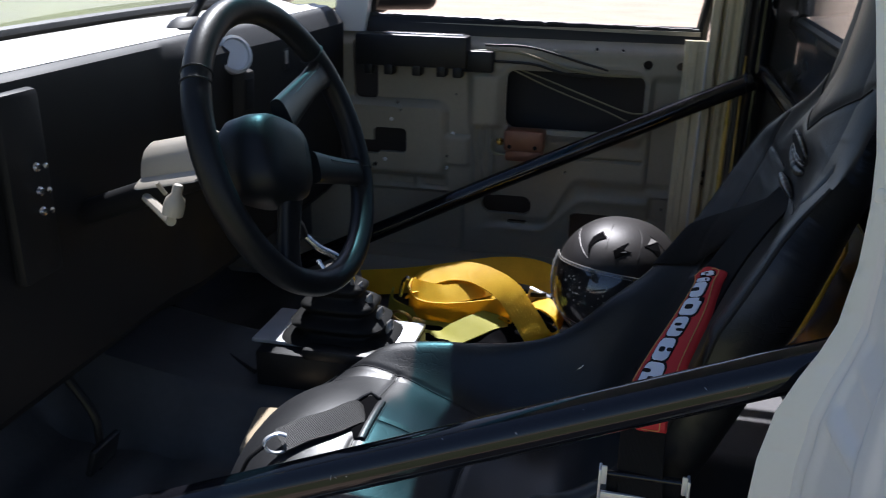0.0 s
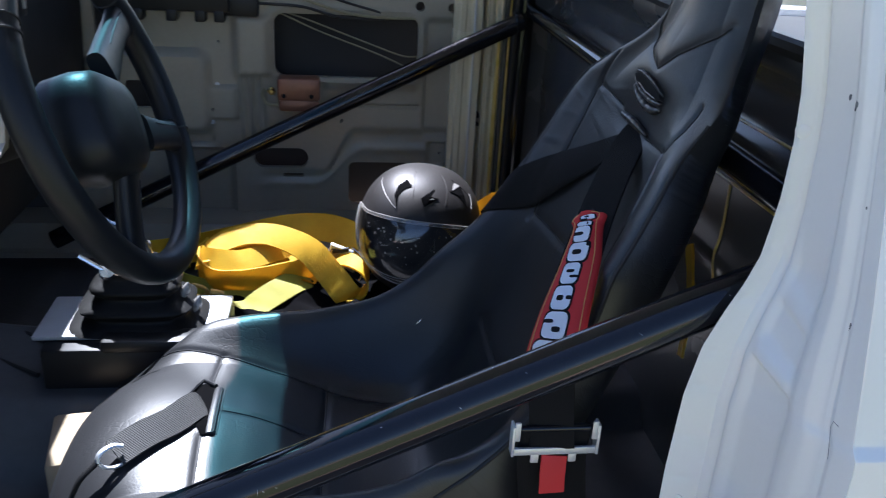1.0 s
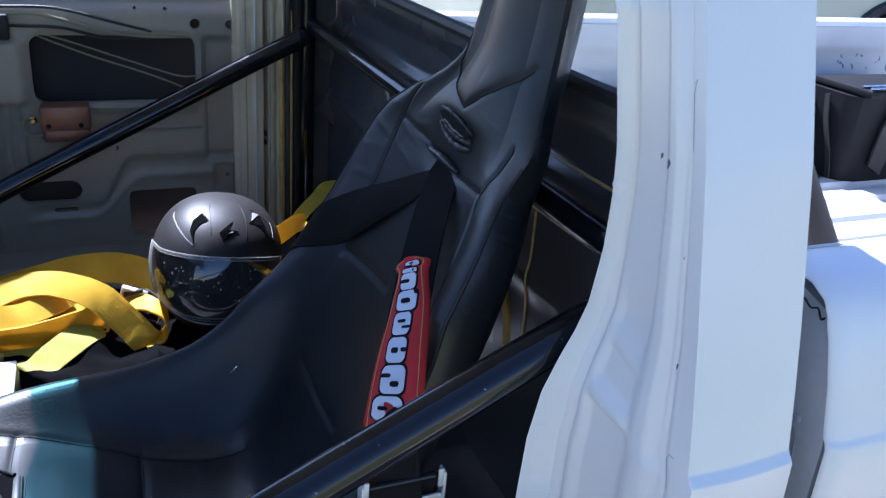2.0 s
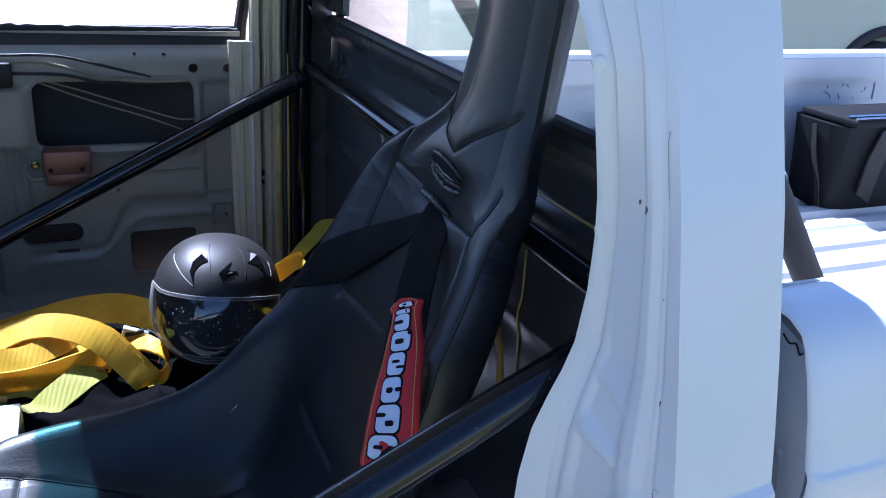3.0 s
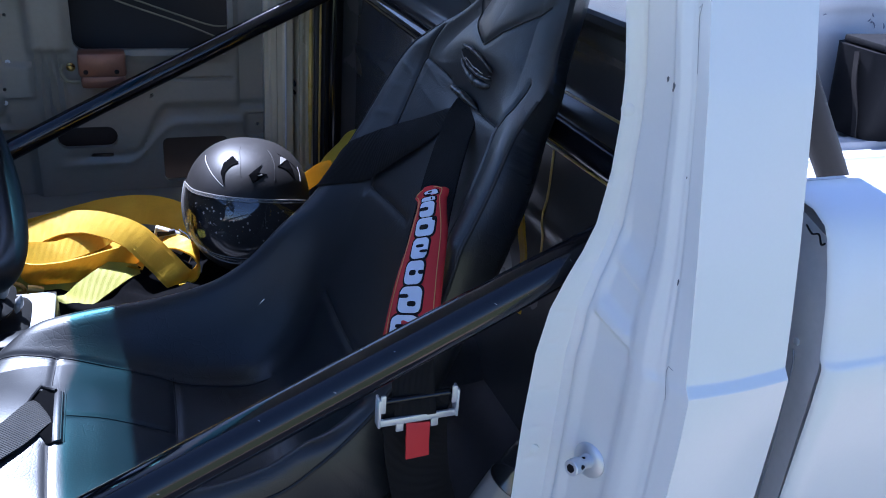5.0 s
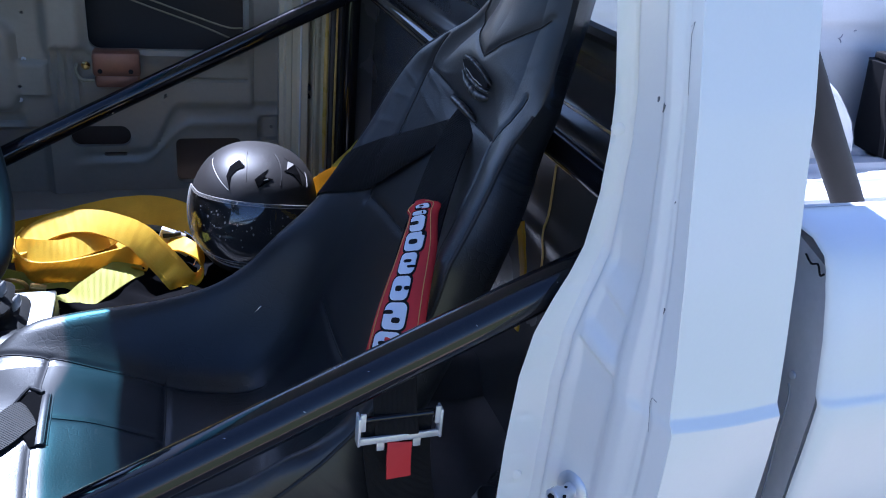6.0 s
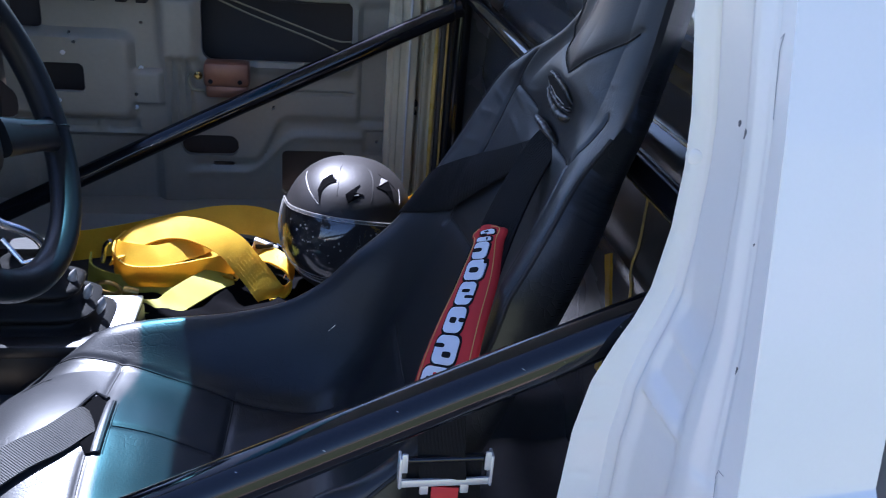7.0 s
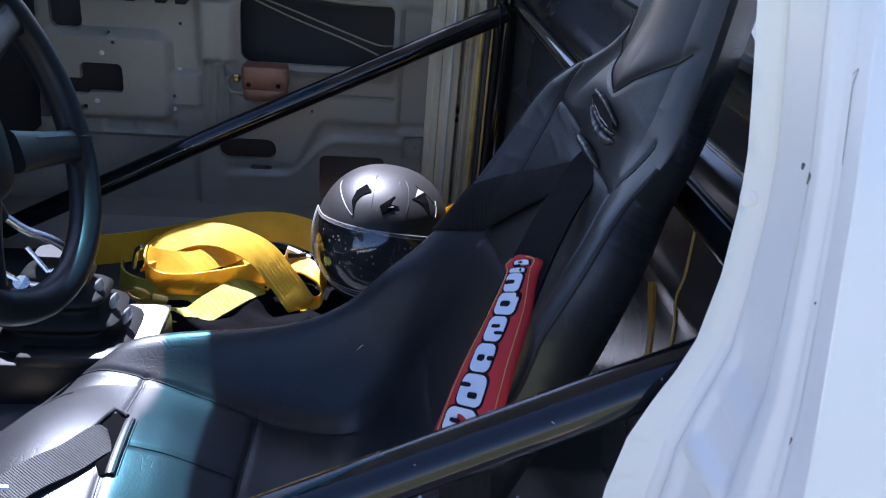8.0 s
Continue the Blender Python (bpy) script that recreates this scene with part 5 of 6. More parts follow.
slot = part("belt_slot", bm, M_INK, seat, "torn dark harness slot")
part("upper_lip", lip(SA, SB, 0.004, 0.0018, 0.0030, 0.0070, 1), M_BOOT, slot, "wrinkled glossy rim", angle=80)
part("lower_lip", lip(SA, SB, -0.004, 0.0018, 0.0030, -0.0080, 2), M_BOOT, slot, "wrinkled glossy rim", angle=80)
part("lower_fold", lip(SA.lerp(SB, 0.04), SB.lerp(SA, 0.0), -0.012, 0.0010, 0.0060, -0.010, 3), M_VINYL, slot, "puckered vinyl fold", angle=80)
part("torn_edge", lip(SA, SB, -0.001, 0.0035, 0.0007, -0.0050, 4), M_TRIMGREY, slot, "frayed pale tear")
F1, F2 = seat_pt(12.22, 0.22, 0.002), seat_pt(12.18, -0.18, 0.002)
part("wrinkle", lip(F1, F2, 0.002, 0.003, 0.0050, 0.004, 5), M_BOOT, slot, "puckered vinyl fold", angle=80)
# anti-submarine belt slot in the cushion
bm = B()
sheet(bm, lambda i, v: seat_pt(i, v, 0.0030 + 0.0015 * math.sin(math.pi * (i - 3.975) / 0.105)), span(3.975, 4.08, 7), span(-0.215, 0.185, 20), (0, 0, -0.003))
tab = part("cushion_slot", bm, M_VINYL, seat, "stitched vinyl flap over a strap slot")
bm = B()
MOUTH = [(-0.22, 3.92), (-0.12, 3.78), (-0.04, 3.70), (0.06, 3.66), (0.16, 3.73), (0.235, 3.86)]
sheet(bm, lambda u, v: seat_pt(lerps(MOUTH, v) + (3.985 - 0.5 * max(0, v - 0.18) - lerps(MOUTH, v)) * u, v, 0.0030), span(0, 1, 8), span(-0.22, 0.235, 16))
part("opening", bm, M_CLOTH, tab)
bm = B()
pipe(bm, [seat_pt(i, v, 0.005) for i, v in ((3.985, 0.19), (3.90, 0.225), (3.80, 0.245), (3.73, 0.16), (3.65, 0.05))], 0.0030, 8)
part("stitched_edge", bm, M_VINYL, tab, "folded vinyl lip")
bm = B()
pipe(bm, [seat_pt(i, v, 0.0062) for i, v in ((3.985, 0.19), (3.90, 0.225), (3.80, 0.245), (3.73, 0.16), (3.65, 0.05))], 0.0008, 6)
part("thread", bm, M_SEAM, tab)
for i_ in (4.066, 4.105):
    bm = B()
    pipe(bm, [seat_pt(i_, v, 0.0042 if i_ < 4.08 else 0.0004) for v in span(-0.21, 0.18, 18)], 0.0007, 6)
    part("thread", bm, M_SEAM, tab)
for dx in (-0.60, -0.30):
    for yy in (SY - 0.17, SY + 0.17):
        bm = B()
        rbox(bm, Vector((dx, yy, 0.455)), (0.05, 0.03, 0.06), 0.003)
        part("bracket", bm, M_TUBE, seat, "black steel mounting bracket")

# ---- harness ----
har = thing("seat_harness", (-0.15, 0.2, 0.6), "black racing harness with steel adjusters and red pad", "harness")
up = lambda i, v, o=0.006: seat_pt(i, v, o)
bm = B()
a = [up(12.5, 0.02, -0.03), up(12.05, -0.06, 0.004), Vector((-0.088, 0.275, 0.908)), Vector((-0.150, 0.165, 0.815)), Vector((-0.158, 0.135, 0.76)), Vector((-0.155, 0.122, 0.705))]
s = [(0.5, -0.75, -0.3), (0.6, -0.75, 0.2), (0.62, -0.74, 0.25), (0.85, -0.45, 0.2), (0.97, -0.15, 0.05), (1, -0.1, 0.0)]
ribbon(bm, a, s, 0.046, 0.003, 8)
sh = part("shoulder_strap", bm, M_WEB, har, "black shoulder webbing")


def far_strap(u, w):
    """The far shoulder belt lying on the wing; u along, w from -1 (lower edge) to 1 across."""
    k = (w + 1) / 2
    top = (lerps([(0, 12.10), (0.45, 11.20), (0.75, 10.80), (1, 10.42)], u), lerps([(0, 0.03), (0.45, 0.62), (0.75, 0.84), (1, 0.992)], u))
    low = (lerps([(0, 11.75), (0.35, 11.10), (0.65, 10.58), (1, 9.98)], u), lerps([(0, 0.05), (0.35, 0.33), (0.65, 0.54), (1, 0.965)], u))
    lift = 0.004 + 0.010 * smoothstep(0.1, 0.4, u) * (1 - smoothstep(0.5, 0.9, u)) * (1 - 0.4 * w * w)
    return seat_pt(low[0] + (top[0] - low[0]) * k, low[1] + (top[1] - low[1]) * k, lift)


bm = B()
sheet(bm, far_strap, span(0, 1, 40), span(-1, 1, 9), (0.001, 0, -0.0025))
part("shoulder_strap", bm, M_WEB, har, "black shoulder webbing over the wing")

# red pad on the shoulder strap, with plain light blocks in place of lettering
PA = [Vector((-0.096, 0.272, 0.906)), Vector((-0.099, 0.259, 0.894)), Vector((-0.115, 0.224, 0.867)), Vector((-0.138, 0.182, 0.834)), Vector((-0.156, 0.148, 0.799)), Vector((-0.162, 0.137, 0.778))]
PS = [Vector(v) for v in ((0.55, -0.72, 0.20), (0.56, -0.74, 0.25), (0.66, -0.66, 0.35), (0.74, -0.52, 0.43), (0.80, -0.38, 0.46), (0.85, -0.33, 0.38))]
_pa, _ps = catmull(PA, 10), catmull(PS, 10)


def pad_pt(s, t, off):
    """A point of the pad: s along (0 to 1), t across in metres, off above."""
    k = min(max(s, 0), 0.9999) * (len(_pa) - 1)
    j = int(k)
    p, w = _pa[j].lerp(_pa[j + 1], k - j), _ps[j].lerp(_ps[j + 1], k - j)
    a = (_pa[min(j + 3, len(_pa) - 1)] - _pa[max(j - 2, 0)]).normalized()
    w = (w - a * w.dot(a)).normalized()
    n = a.cross(w).normalized()
    if n.y > 0:
        n = -n
    return p + w * t + n * off


def pad_half(s):
    return (0.0215 + 0.0085 * smoothstep(0.2, 0.75, s) - 0.0035 * smoothstep(0.1, 0.2, s) * (1 - smoothstep(0.2, 0.4, s)) - 0.012 * (1 - smoothstep(0.0, 0.09, s)) ** 1.5) * (1 - 0.75 * smoothstep(0.93, 1.0, s))


bm = B()
rings = []
for s_ in span(0, 1, 50):
    h = pad_half(s_)
    ring = [bm.verts.new(pad_pt(s_, h * t, 0.006 + 0.007 * (1 - abs(t) ** 3))) for t in span(-1, 1, 13)]
    ring += [bm.verts.new(pad_pt(s_, h * t, 0.0015)) for t in (1, 0.5, 0, -0.5, -1)]
    rings.append(ring)
rings_to_faces(bm, rings)
pad = part("shoulder_pad", bm, M_RED, har, "red padded sleeve with light block print and gold stitching", angle=60)
top_of = lambda s_, t: 0.006 + 0.007 * (1 - abs(t / pad_half(s_)) ** 3)
for sg in (-1, 1):
    bm = B()
    pipe(bm, [pad_pt(s_, sg * (pad_half(s_) - 0.0045), top_of(s_, pad_half(s_) - 0.0045) + 0.0003) for s_ in span(0.035, 0.98, 60)], 0.00055, 5)
    part("stitching", bm, M_GOLD, pad)
bm = B()
pipe(bm, [pad_pt(0.035 - 0.012 * (1 - (k * k)), k * (pad_half(0.035) - 0.0045), 0.0115) for k in span(-1, 1, 8)], 0.00055, 5)
part("stitching", bm, M_GOLD, pad)


def blob(bm, s0, s1, t0, t1, off, grow=0.0, r=0.3, n=6):
    """A rounded block printed on the pad between s0 and s1 along and t0 and t1 across."""
    L = 0.205
    s0, s1, t0, t1 = s0 - grow / L, s1 + grow / L, t0 - grow, t1 + grow
    pts = []
    for cx, cy, a0 in ((s1, t1, 0), (s0, t1, 1), (s0, t0, 2), (s1, t0, 3)):
        rs, rt = r * (s1 - s0), r * (t1 - t0)
        ox, oy = cx + (-rs if cx == s1 else rs), cy + (-rt if cy == t1 else rt)
        for k in range(n):
            a = (a0 + k / (n - 1)) * math.pi / 2
            pts.append((ox + rs * math.cos(a), oy + rt * math.sin(a)))
    top = [bm.verts.new(pad_pt(s_, t, top_of(s_, t) + off)) for s_, t in pts]
    low = [bm.verts.new(pad_pt(s_, t, top_of(s_, t) - 0.001)) for s_, t in pts]
    bm.faces.new(top)
    for i in range(len(pts)):
        j = (i + 1) % len(pts)
        bm.faces.new((top[i], low[i], low[j], top[j]))
    return bm


# along and across spans of each block, and the slits cut into it (along and across, as shares of the block)
LET = (
    (0.085, 0.165, -0.004, 0.012, ((0.30, 0.62, 0.30, 0.62), (0.86, 1.02, -0.1, 0.5))),
    (0.190, 0.222, -0.008, 0.009, ((0.2, 0.8, 0.72, 0.80),)),
    (0.228, 0.318, -0.009, 0.009, ((0.40, 0.62, -0.05, 0.60),)),
    (0.325, 0.415, -0.011, 0.012, ((0.38, 0.64, 0.22, 0.68), (-0.05, 0.2, 0.86, 1.05))),
    (0.425, 0.515, -0.011, 0.009, ((0.34, 0.48, 0.25, 0.72), (0.62, 0.74, 0.55, 1.05))),
    (0.525, 0.620, -0.013, 0.009, ((0.40, 0.62, 0.25, 0.60), (0.42, 0.58, 0.75, 1.05))),
    (0.630, 0.735, -0.015, 0.012, ((0.28, 0.42, -0.05, 0.40), (0.55, 0.75, 0.42, 0.78))),
    (0.745, 0.865, -0.021, 0.012, ((0.36, 0.52, 0.20, 0.52), (0.38, 0.55, 0.72, 1.05))),
)
for a, b, c, d, slits in LET:
    bm = B()
    blob(bm, a, b, c, d, 0.0006, 0.0020, 0.26)
    part("print_block", bm, M_INK, pad, "dark outline block")
    bm = B()
    blob(bm, a, b, c, d, 0.0012, 0.0, 0.26)
    part("block_face", bm, M_LETTER, pad, "pale print block")
    for e, f, g, h in slits:
        bm = B()
        blob(bm, a + (b - a) * e, a + (b - a) * f, c + (d - c) * g, c + (d - c) * h, 0.0016)
        part("block_slit", bm, M_INK, pad)

# adjuster with red pull tab
AX, AY, AZ = -0.153, 0.1215, 0.702
bm = B()
rbox(bm, Vector((AX, AY, AZ + 0.0015)), (0.092, 0.004, 0.0085), 0.0012)
rbox(bm, Vector((AX - 0.020, AY, AZ - 0.0065)), (0.0085, 0.0035, 0.012), 0.001)
rbox(bm, Vector((AX + 0.020, AY, AZ - 0.0065)), (0.0085, 0.0035, 0.012), 0.001)
for sg in (-1, 1):
    rbox(bm, Vector((AX + sg * 0.0445, AY + 0.002, AZ + 0.016)), (0.0030, 0.014, 0.036), 0.001)
    rbox(bm, Vector((AX + sg * 0.0405, AY - 0.002, AZ + 0.027)), (0.006, 0.003, 0.022), 0.001)
ad = part("adjuster", bm, M_ZINC, har, "bright steel strap adjuster")
bm = B()
pipe(bm, [(AX - 0.043, AY + 0.004, AZ + 0.026), (AX + 0.043, AY + 0.004, AZ + 0.026)], 0.0035, 10)
part("roller", bm, M_TUBE, ad)
bm = B()
ribbon(bm, [Vector((AX + 0.001, AY - 0.001, AZ - 0.004)), Vector((AX, AY - 0.004, AZ - 0.018)), Vector((AX + 0.001, AY - 0.005, AZ - 0.048))], [(1, 0, 0), (1, 0.05, 0), (1, 0.02, 0.05)], 0.027, 0.0025, 8, 0.0004)
part("pull_tab", bm, M_RED, ad, "red webbing pull tab")
bm = B()
ribbon(bm, [Vector((AX, AY + 0.004, AZ + 0.03)), Vector((AX + 0.002, AY + 0.010, AZ - 0.02)), Vector((AX + 0.02, AY + 0.02, AZ - 0.12)), Vector((AX + 0.06, AY + 0.03, 0.45))], [(1, 0, 0), (1, 0, 0), (1, 0.1, 0.1), (1, 0.1, 0.2)], 0.074, 0.003)
part("lower_strap", bm, M_WEB, har, "black lower webbing")

# ---- crotch strap with steel hook on the cushion ----
lap = thing("crotch_strap", (-0.62, 0.33, 0.56), "black webbing crotch strap with a steel hook on the cushion", "strap")
bm = B()
ribbon(bm, [seat_pt(3.93, 0.02, -0.006), seat_pt(3.82, -0.03, 0.008), Vector((-0.580, 0.352, 0.592)), Vector((-0.610, 0.327, 0.590)), Vector((-0.640, 0.302, 0.582))], [(0.5, -0.65, -0.35)] * 5, 0.040, 0.004, 8, 0.0)
part("webbing", bm, M_STRAPRIB, lap, "ribbed black webbing")
bm = B()
pipe(bm, catmull([(-0.630, 0.303, 0.592), (-0.641, 0.298, 0.596), (-0.653, 0.289, 0.592), (-0.656, 0.285, 0.583), (-0.650, 0.285, 0.575), (-0.640, 0.289, 0.571), (-0.630, 0.294, 0.572)], 5), 0.0040, 8, sq=0.6)
part("steel_hook", bm, M_ZINC, lap, "bright steel slotted hook")
bm = B()
pipe(bm, catmull([(-0.655, 0.287, 0.583), (-0.676, 0.276, 0.564), (-0.692, 0.272, 0.530), (-0.715, 0.27, 0.48), (-0.72, 0.275, 0.40)], 6), 0.0055, 8, sq=0.5)
part("cord", bm, M_WEB, lap, "thin black strap hanging over the cushion edge")

# ---- black cloth bag under strap and helmet ----
bm = B()


def bag(u, v):
    x, y = -0.66 + 0.62 * u, 0.80 + 0.40 * v
    e = smoothstep(0, 0.10, u) * smoothstep(0, 0.12, v) * (1 - smoothstep(0.9, 1, u)) * (1 - smoothstep(0.88, 1, v))
    z = 0.052 + 0.020 * noise.noise(Vector((x * 9, y * 9, 1))) + 0.012 * noise.noise(Vector((x * 26, y * 26, 5)))
    return Vector((x, y, max(floor_z(x, y), 0.43) - 0.003 + z * e * (1.0 if x < -0.33 else 0.85)))


sheet(bm, bag, span(0, 1, 60), span(0, 1, 50))
solo("black_cloth", bm, M_CLOTH, "crumpled black cloth lying on the floor", "cloth")

# ---- yellow recovery strap ----
rope = thing("recovery_strap", (-0.48, 1.0, 0.46), "loosely coiled yellow webbing recovery strap on black cloth", "strap")
UP = (0.0, 0.15, 1.0)
RIB = (
    ("back_coil", [(-0.79, 1.12, 0.475), (-0.68, 1.12, 0.492), (-0.59, 1.12, 0.512), (-0.51, 1.12, 0.532), (-0.455, 1.12, 0.543), (-0.39, 1.12, 0.542), (-0.335, 1.10, 0.532), (-0.30, 1.07, 0.515)], [UP, UP, UP, (0, 0.5, 0.85), (0, 0.65, 0.75), (0, 0.5, 0.85), (0.05, 0.3, 1), UP], M_YELLOW, 0.060),
    ("front_coil", [(-0.630, 1.06, 0.520), (-0.640, 1.01, 0.520), (-0.632, 0.968, 0.514), (-0.606, 0.945, 0.504), (-0.559, 0.940, 0.503), (-0.510, 0.944, 0.508), (-0.460, 0.954, 0.514), (-0.410, 0.978, 0.514), (-0.378, 1.02, 0.508)], [(0.1, 0.2, 1), (0.05, 0, 1), (0, -0.1, 1), (0, -0.12, 1), (0, -0.1, 1), (0, -0.08, 1), (0, 0.0, 1), (0, 0.1, 1), UP], M_YELLOW, 0.050),
    ("upper_loop", [(-0.640, 0.985, 0.510), (-0.628, 0.992, 0.530), (-0.600, 1.010, 0.552), (-0.556, 1.02, 0.566), (-0.505, 1.012, 0.572), (-0.456, 0.99, 0.566), (-0.420, 0.970, 0.552), (-0.396, 0.950, 0.532), (-0.371, 0.930, 0.508), (-0.352, 0.914, 0.488), (-0.338, 0.915, 0.476)], [(0.4, 0.75, 0.45), (0.2, 0.85, 0.45), (0.15, 0.88, 0.5), (0.0, 0.9, 0.42), (0.1, 0.9, 0.45), (0.5, 0.72, 0.5), (0.78, 0.40, 0.45), (0.90, 0.18, 0.36), (0.93, 0.10, 0.28), (0.94, 0.08, 0.24), (0.95, 0.1, 0.2)], M_YELLOW, 0.054),
    ("corner_fold", [(-0.640, 1.03, 0.520), (-0.634, 0.990, 0.530), (-0.600, 0.966, 0.536), (-0.555, 0.965, 0.536), (-0.505, 0.985, 0.542), (-0.470, 1.02, 0.545)], [(0.3, 0.5, 0.7), (0.2, 0.4, 0.8), (0, 0.7, 0.7), (0, 0.8, 0.55), (0, 0.8, 0.5), (0.2, 0.7, 0.5)], M_YELLOW, 0.046),
    ("end_curl", [(-0.372, 0.985, 0.528), (-0.345, 0.965, 0.536), (-0.318, 0.945, 0.525), (-0.310, 0.935, 0.503), (-0.322, 0.925, 0.484), (-0.350, 0.925, 0.478)], [(0.3, 0.9, 0.2), (0.3, 0.9, 0.1), (0.2, 0.9, 0), (0.1, 0.95, 0), (0.1, 0.95, 0.1), (0.1, 0.95, 0.1)], M_YELLOW, 0.046),
    ("inner_coil", [(-0.612, 1.0, 0.515), (-0.580, 1.04, 0.528), (-0.529, 1.06, 0.545), (-0.495, 1.05, 0.545), (-0.50, 1.02, 0.535), (-0.55, 1.0, 0.528), (-0.60, 0.995, 0.526)], [(0.1, 0.5, 0.8), (0, 0.6, 0.75), (0, 0.7, 0.7), (0.4, 0.6, 0.6), (0.1, 0.8, 0.5), (0, 0.8, 0.5), (0.1, 0.7, 0.5)], M_YELLOW, 0.048),
    ("cross_band", [(-0.50, 1.07, 0.500), (-0.455, 1.03, 0.520), (-0.43, 0.99, 0.505), (-0.44, 0.95, 0.482), (-0.48, 0.925, 0.476), (-0.53, 0.93, 0.474)], [(0.3, 0.5, 0.7), (0.5, 0.5, 0.6), (0.6, 0.5, 0.5), (0.3, 0.7, 0.4), (0, 0.9, 0.3), (0, 0.9, 0.2)], M_YELLOW, 0.050),
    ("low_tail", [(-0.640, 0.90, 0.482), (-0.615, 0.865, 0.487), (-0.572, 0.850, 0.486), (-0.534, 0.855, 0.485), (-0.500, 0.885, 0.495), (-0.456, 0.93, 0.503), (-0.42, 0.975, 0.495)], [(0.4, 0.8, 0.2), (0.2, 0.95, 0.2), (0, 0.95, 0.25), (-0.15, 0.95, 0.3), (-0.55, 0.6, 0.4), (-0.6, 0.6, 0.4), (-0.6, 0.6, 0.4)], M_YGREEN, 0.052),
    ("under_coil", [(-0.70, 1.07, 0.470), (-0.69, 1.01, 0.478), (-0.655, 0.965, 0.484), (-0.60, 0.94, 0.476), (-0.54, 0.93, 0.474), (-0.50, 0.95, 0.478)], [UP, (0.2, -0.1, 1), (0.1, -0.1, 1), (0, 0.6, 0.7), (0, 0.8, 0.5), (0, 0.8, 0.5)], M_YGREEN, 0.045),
    ("rear_tail", [(-0.13, 1.07, 0.54), (-0.10, 1.065, 0.585), (-0.070, 1.055, 0.612), (-0.045, 1.05, 0.632), (-0.022, 1.05, 0.636), (-0.012, 1.06, 0.615)], [(0.6, -0.1, -0.5), (0.6, -0.2, -0.6), (0.55, -0.3, -0.7), (0.35, -0.4, -0.8), (0.4, -0.6, -0.7), (0.7, -0.5, -0.2)], M_YELLOW, 0.034),
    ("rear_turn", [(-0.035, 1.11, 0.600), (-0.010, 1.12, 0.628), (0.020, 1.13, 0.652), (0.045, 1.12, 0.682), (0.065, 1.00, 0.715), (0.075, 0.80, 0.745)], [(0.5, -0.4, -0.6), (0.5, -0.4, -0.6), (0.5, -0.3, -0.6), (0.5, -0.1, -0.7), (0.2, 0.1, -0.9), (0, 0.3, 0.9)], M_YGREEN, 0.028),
    ("rear_band", [(0.100, 0.55, 0.87), (0.099, 0.61, 0.80), (0.098, 0.68, 0.71), (0.096, 0.78, 0.62), (0.092, 0.90, 0.54), (0.085, 1.0, 0.48)], [(0.05, 0.75, 0.60), (0.05, 0.75, 0.60), (0.1, 0.75, 0.60), (0.15, 0.75, 0.6), (0.2, 0.7, 0.6), (0.2, 0.6, 0.7)], M_YELLOW, 0.050),
    # strip added for the golden strap glints on the rear wall
    ("wall_glint", [(0.103, 0.435, 0.800), (0.102, 0.415, 0.765), (0.100, 0.395, 0.725), (0.09, 0.375, 0.66)], [(0.05, 0.9, -0.3), (0.1, 0.9, -0.3), (0.15, 0.9, -0.3), (0.2, 0.9, -0.2)], M_YELLOW, 0.024),
)
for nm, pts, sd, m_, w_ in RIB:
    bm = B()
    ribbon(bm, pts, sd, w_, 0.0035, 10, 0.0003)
    part(nm, bm, m_, rope, "yellow webbing given a greenish, shaded colour" if m_ is M_YGREEN else "")
# rows of stitching on the sewn tail
c_, d_ = catmull(RIB[2][1], 10), catmull(RIB[2][2], 10)
for w in (-0.36, -0.24, -0.12, 0, 0.12, 0.24, 0.36):
    bm = B()
    row = []
    for i in range(62, 94):
        t_ = (c_[i + 1] - c_[i - 1]).normalized()
        sd = (d_[i] - t_ * d_[i].dot(t_)).normalized()
        n_ = t_.cross(sd)
        if n_.y > 0:
            n_ = -n_
        row.append(c_[i] + sd * 0.054 * w + n_ * (0.0014 + 0.0008 * (i % 2)))
    pipe(bm, row, 0.0007, 5)
    part("stitching", bm, M_YELLOW, rope)
# ratchet buckle and small metal fittings
rt = thing("ratchet_buckle", (-0.36, 1.0, 0.48), "worn steel ratchet buckle among the straps", "buckle")
bm = B()
rbox(bm, Vector((-0.362, 1.005, 0.532)), (0.048, 0.010, 0.040), 0.003, pose(0, 0, 0, 20, 18, -12))
rbox(bm, Vector((-0.345, 1.00, 0.512)), (0.034, 0.016, 0.020), 0.003, pose(0, 0, 0, 0, 30, -12))
part("frame", bm, M_ZINC, rt)
bm = B()
pipe(bm, [(-0.378, 1.0, 0.540), (-0.345, 0.995, 0.546)], 0.005, 10)
part("axle", bm, M_GREYTUBE, rt)
bm = B()
pipe(bm, catmull([(-0.338, 0.995, 0.55), (-0.320, 0.985, 0.535), (-0.318, 0.975, 0.505), (-0.325, 0.965, 0.49)], 5), 0.0012, 6)
part("wire_clip", bm, M_CHROME, rt)
hk = thing("snap_hook", (-0.62, 0.89, 0.49), "brass-coloured snap hook on the strap end", "hook")
bm = B()
pipe(bm, catmull([(-0.655, 0.905, 0.508), (-0.635, 0.895, 0.518), (-0.615, 0.89, 0.513), (-0.61, 0.888, 0.502), (-0.625, 0.89, 0.497), (-0.645, 0.898, 0.500)], 5, True), 0.0038, 8, True)
part("hook", bm, M_BRASS, hk)
bm = B()
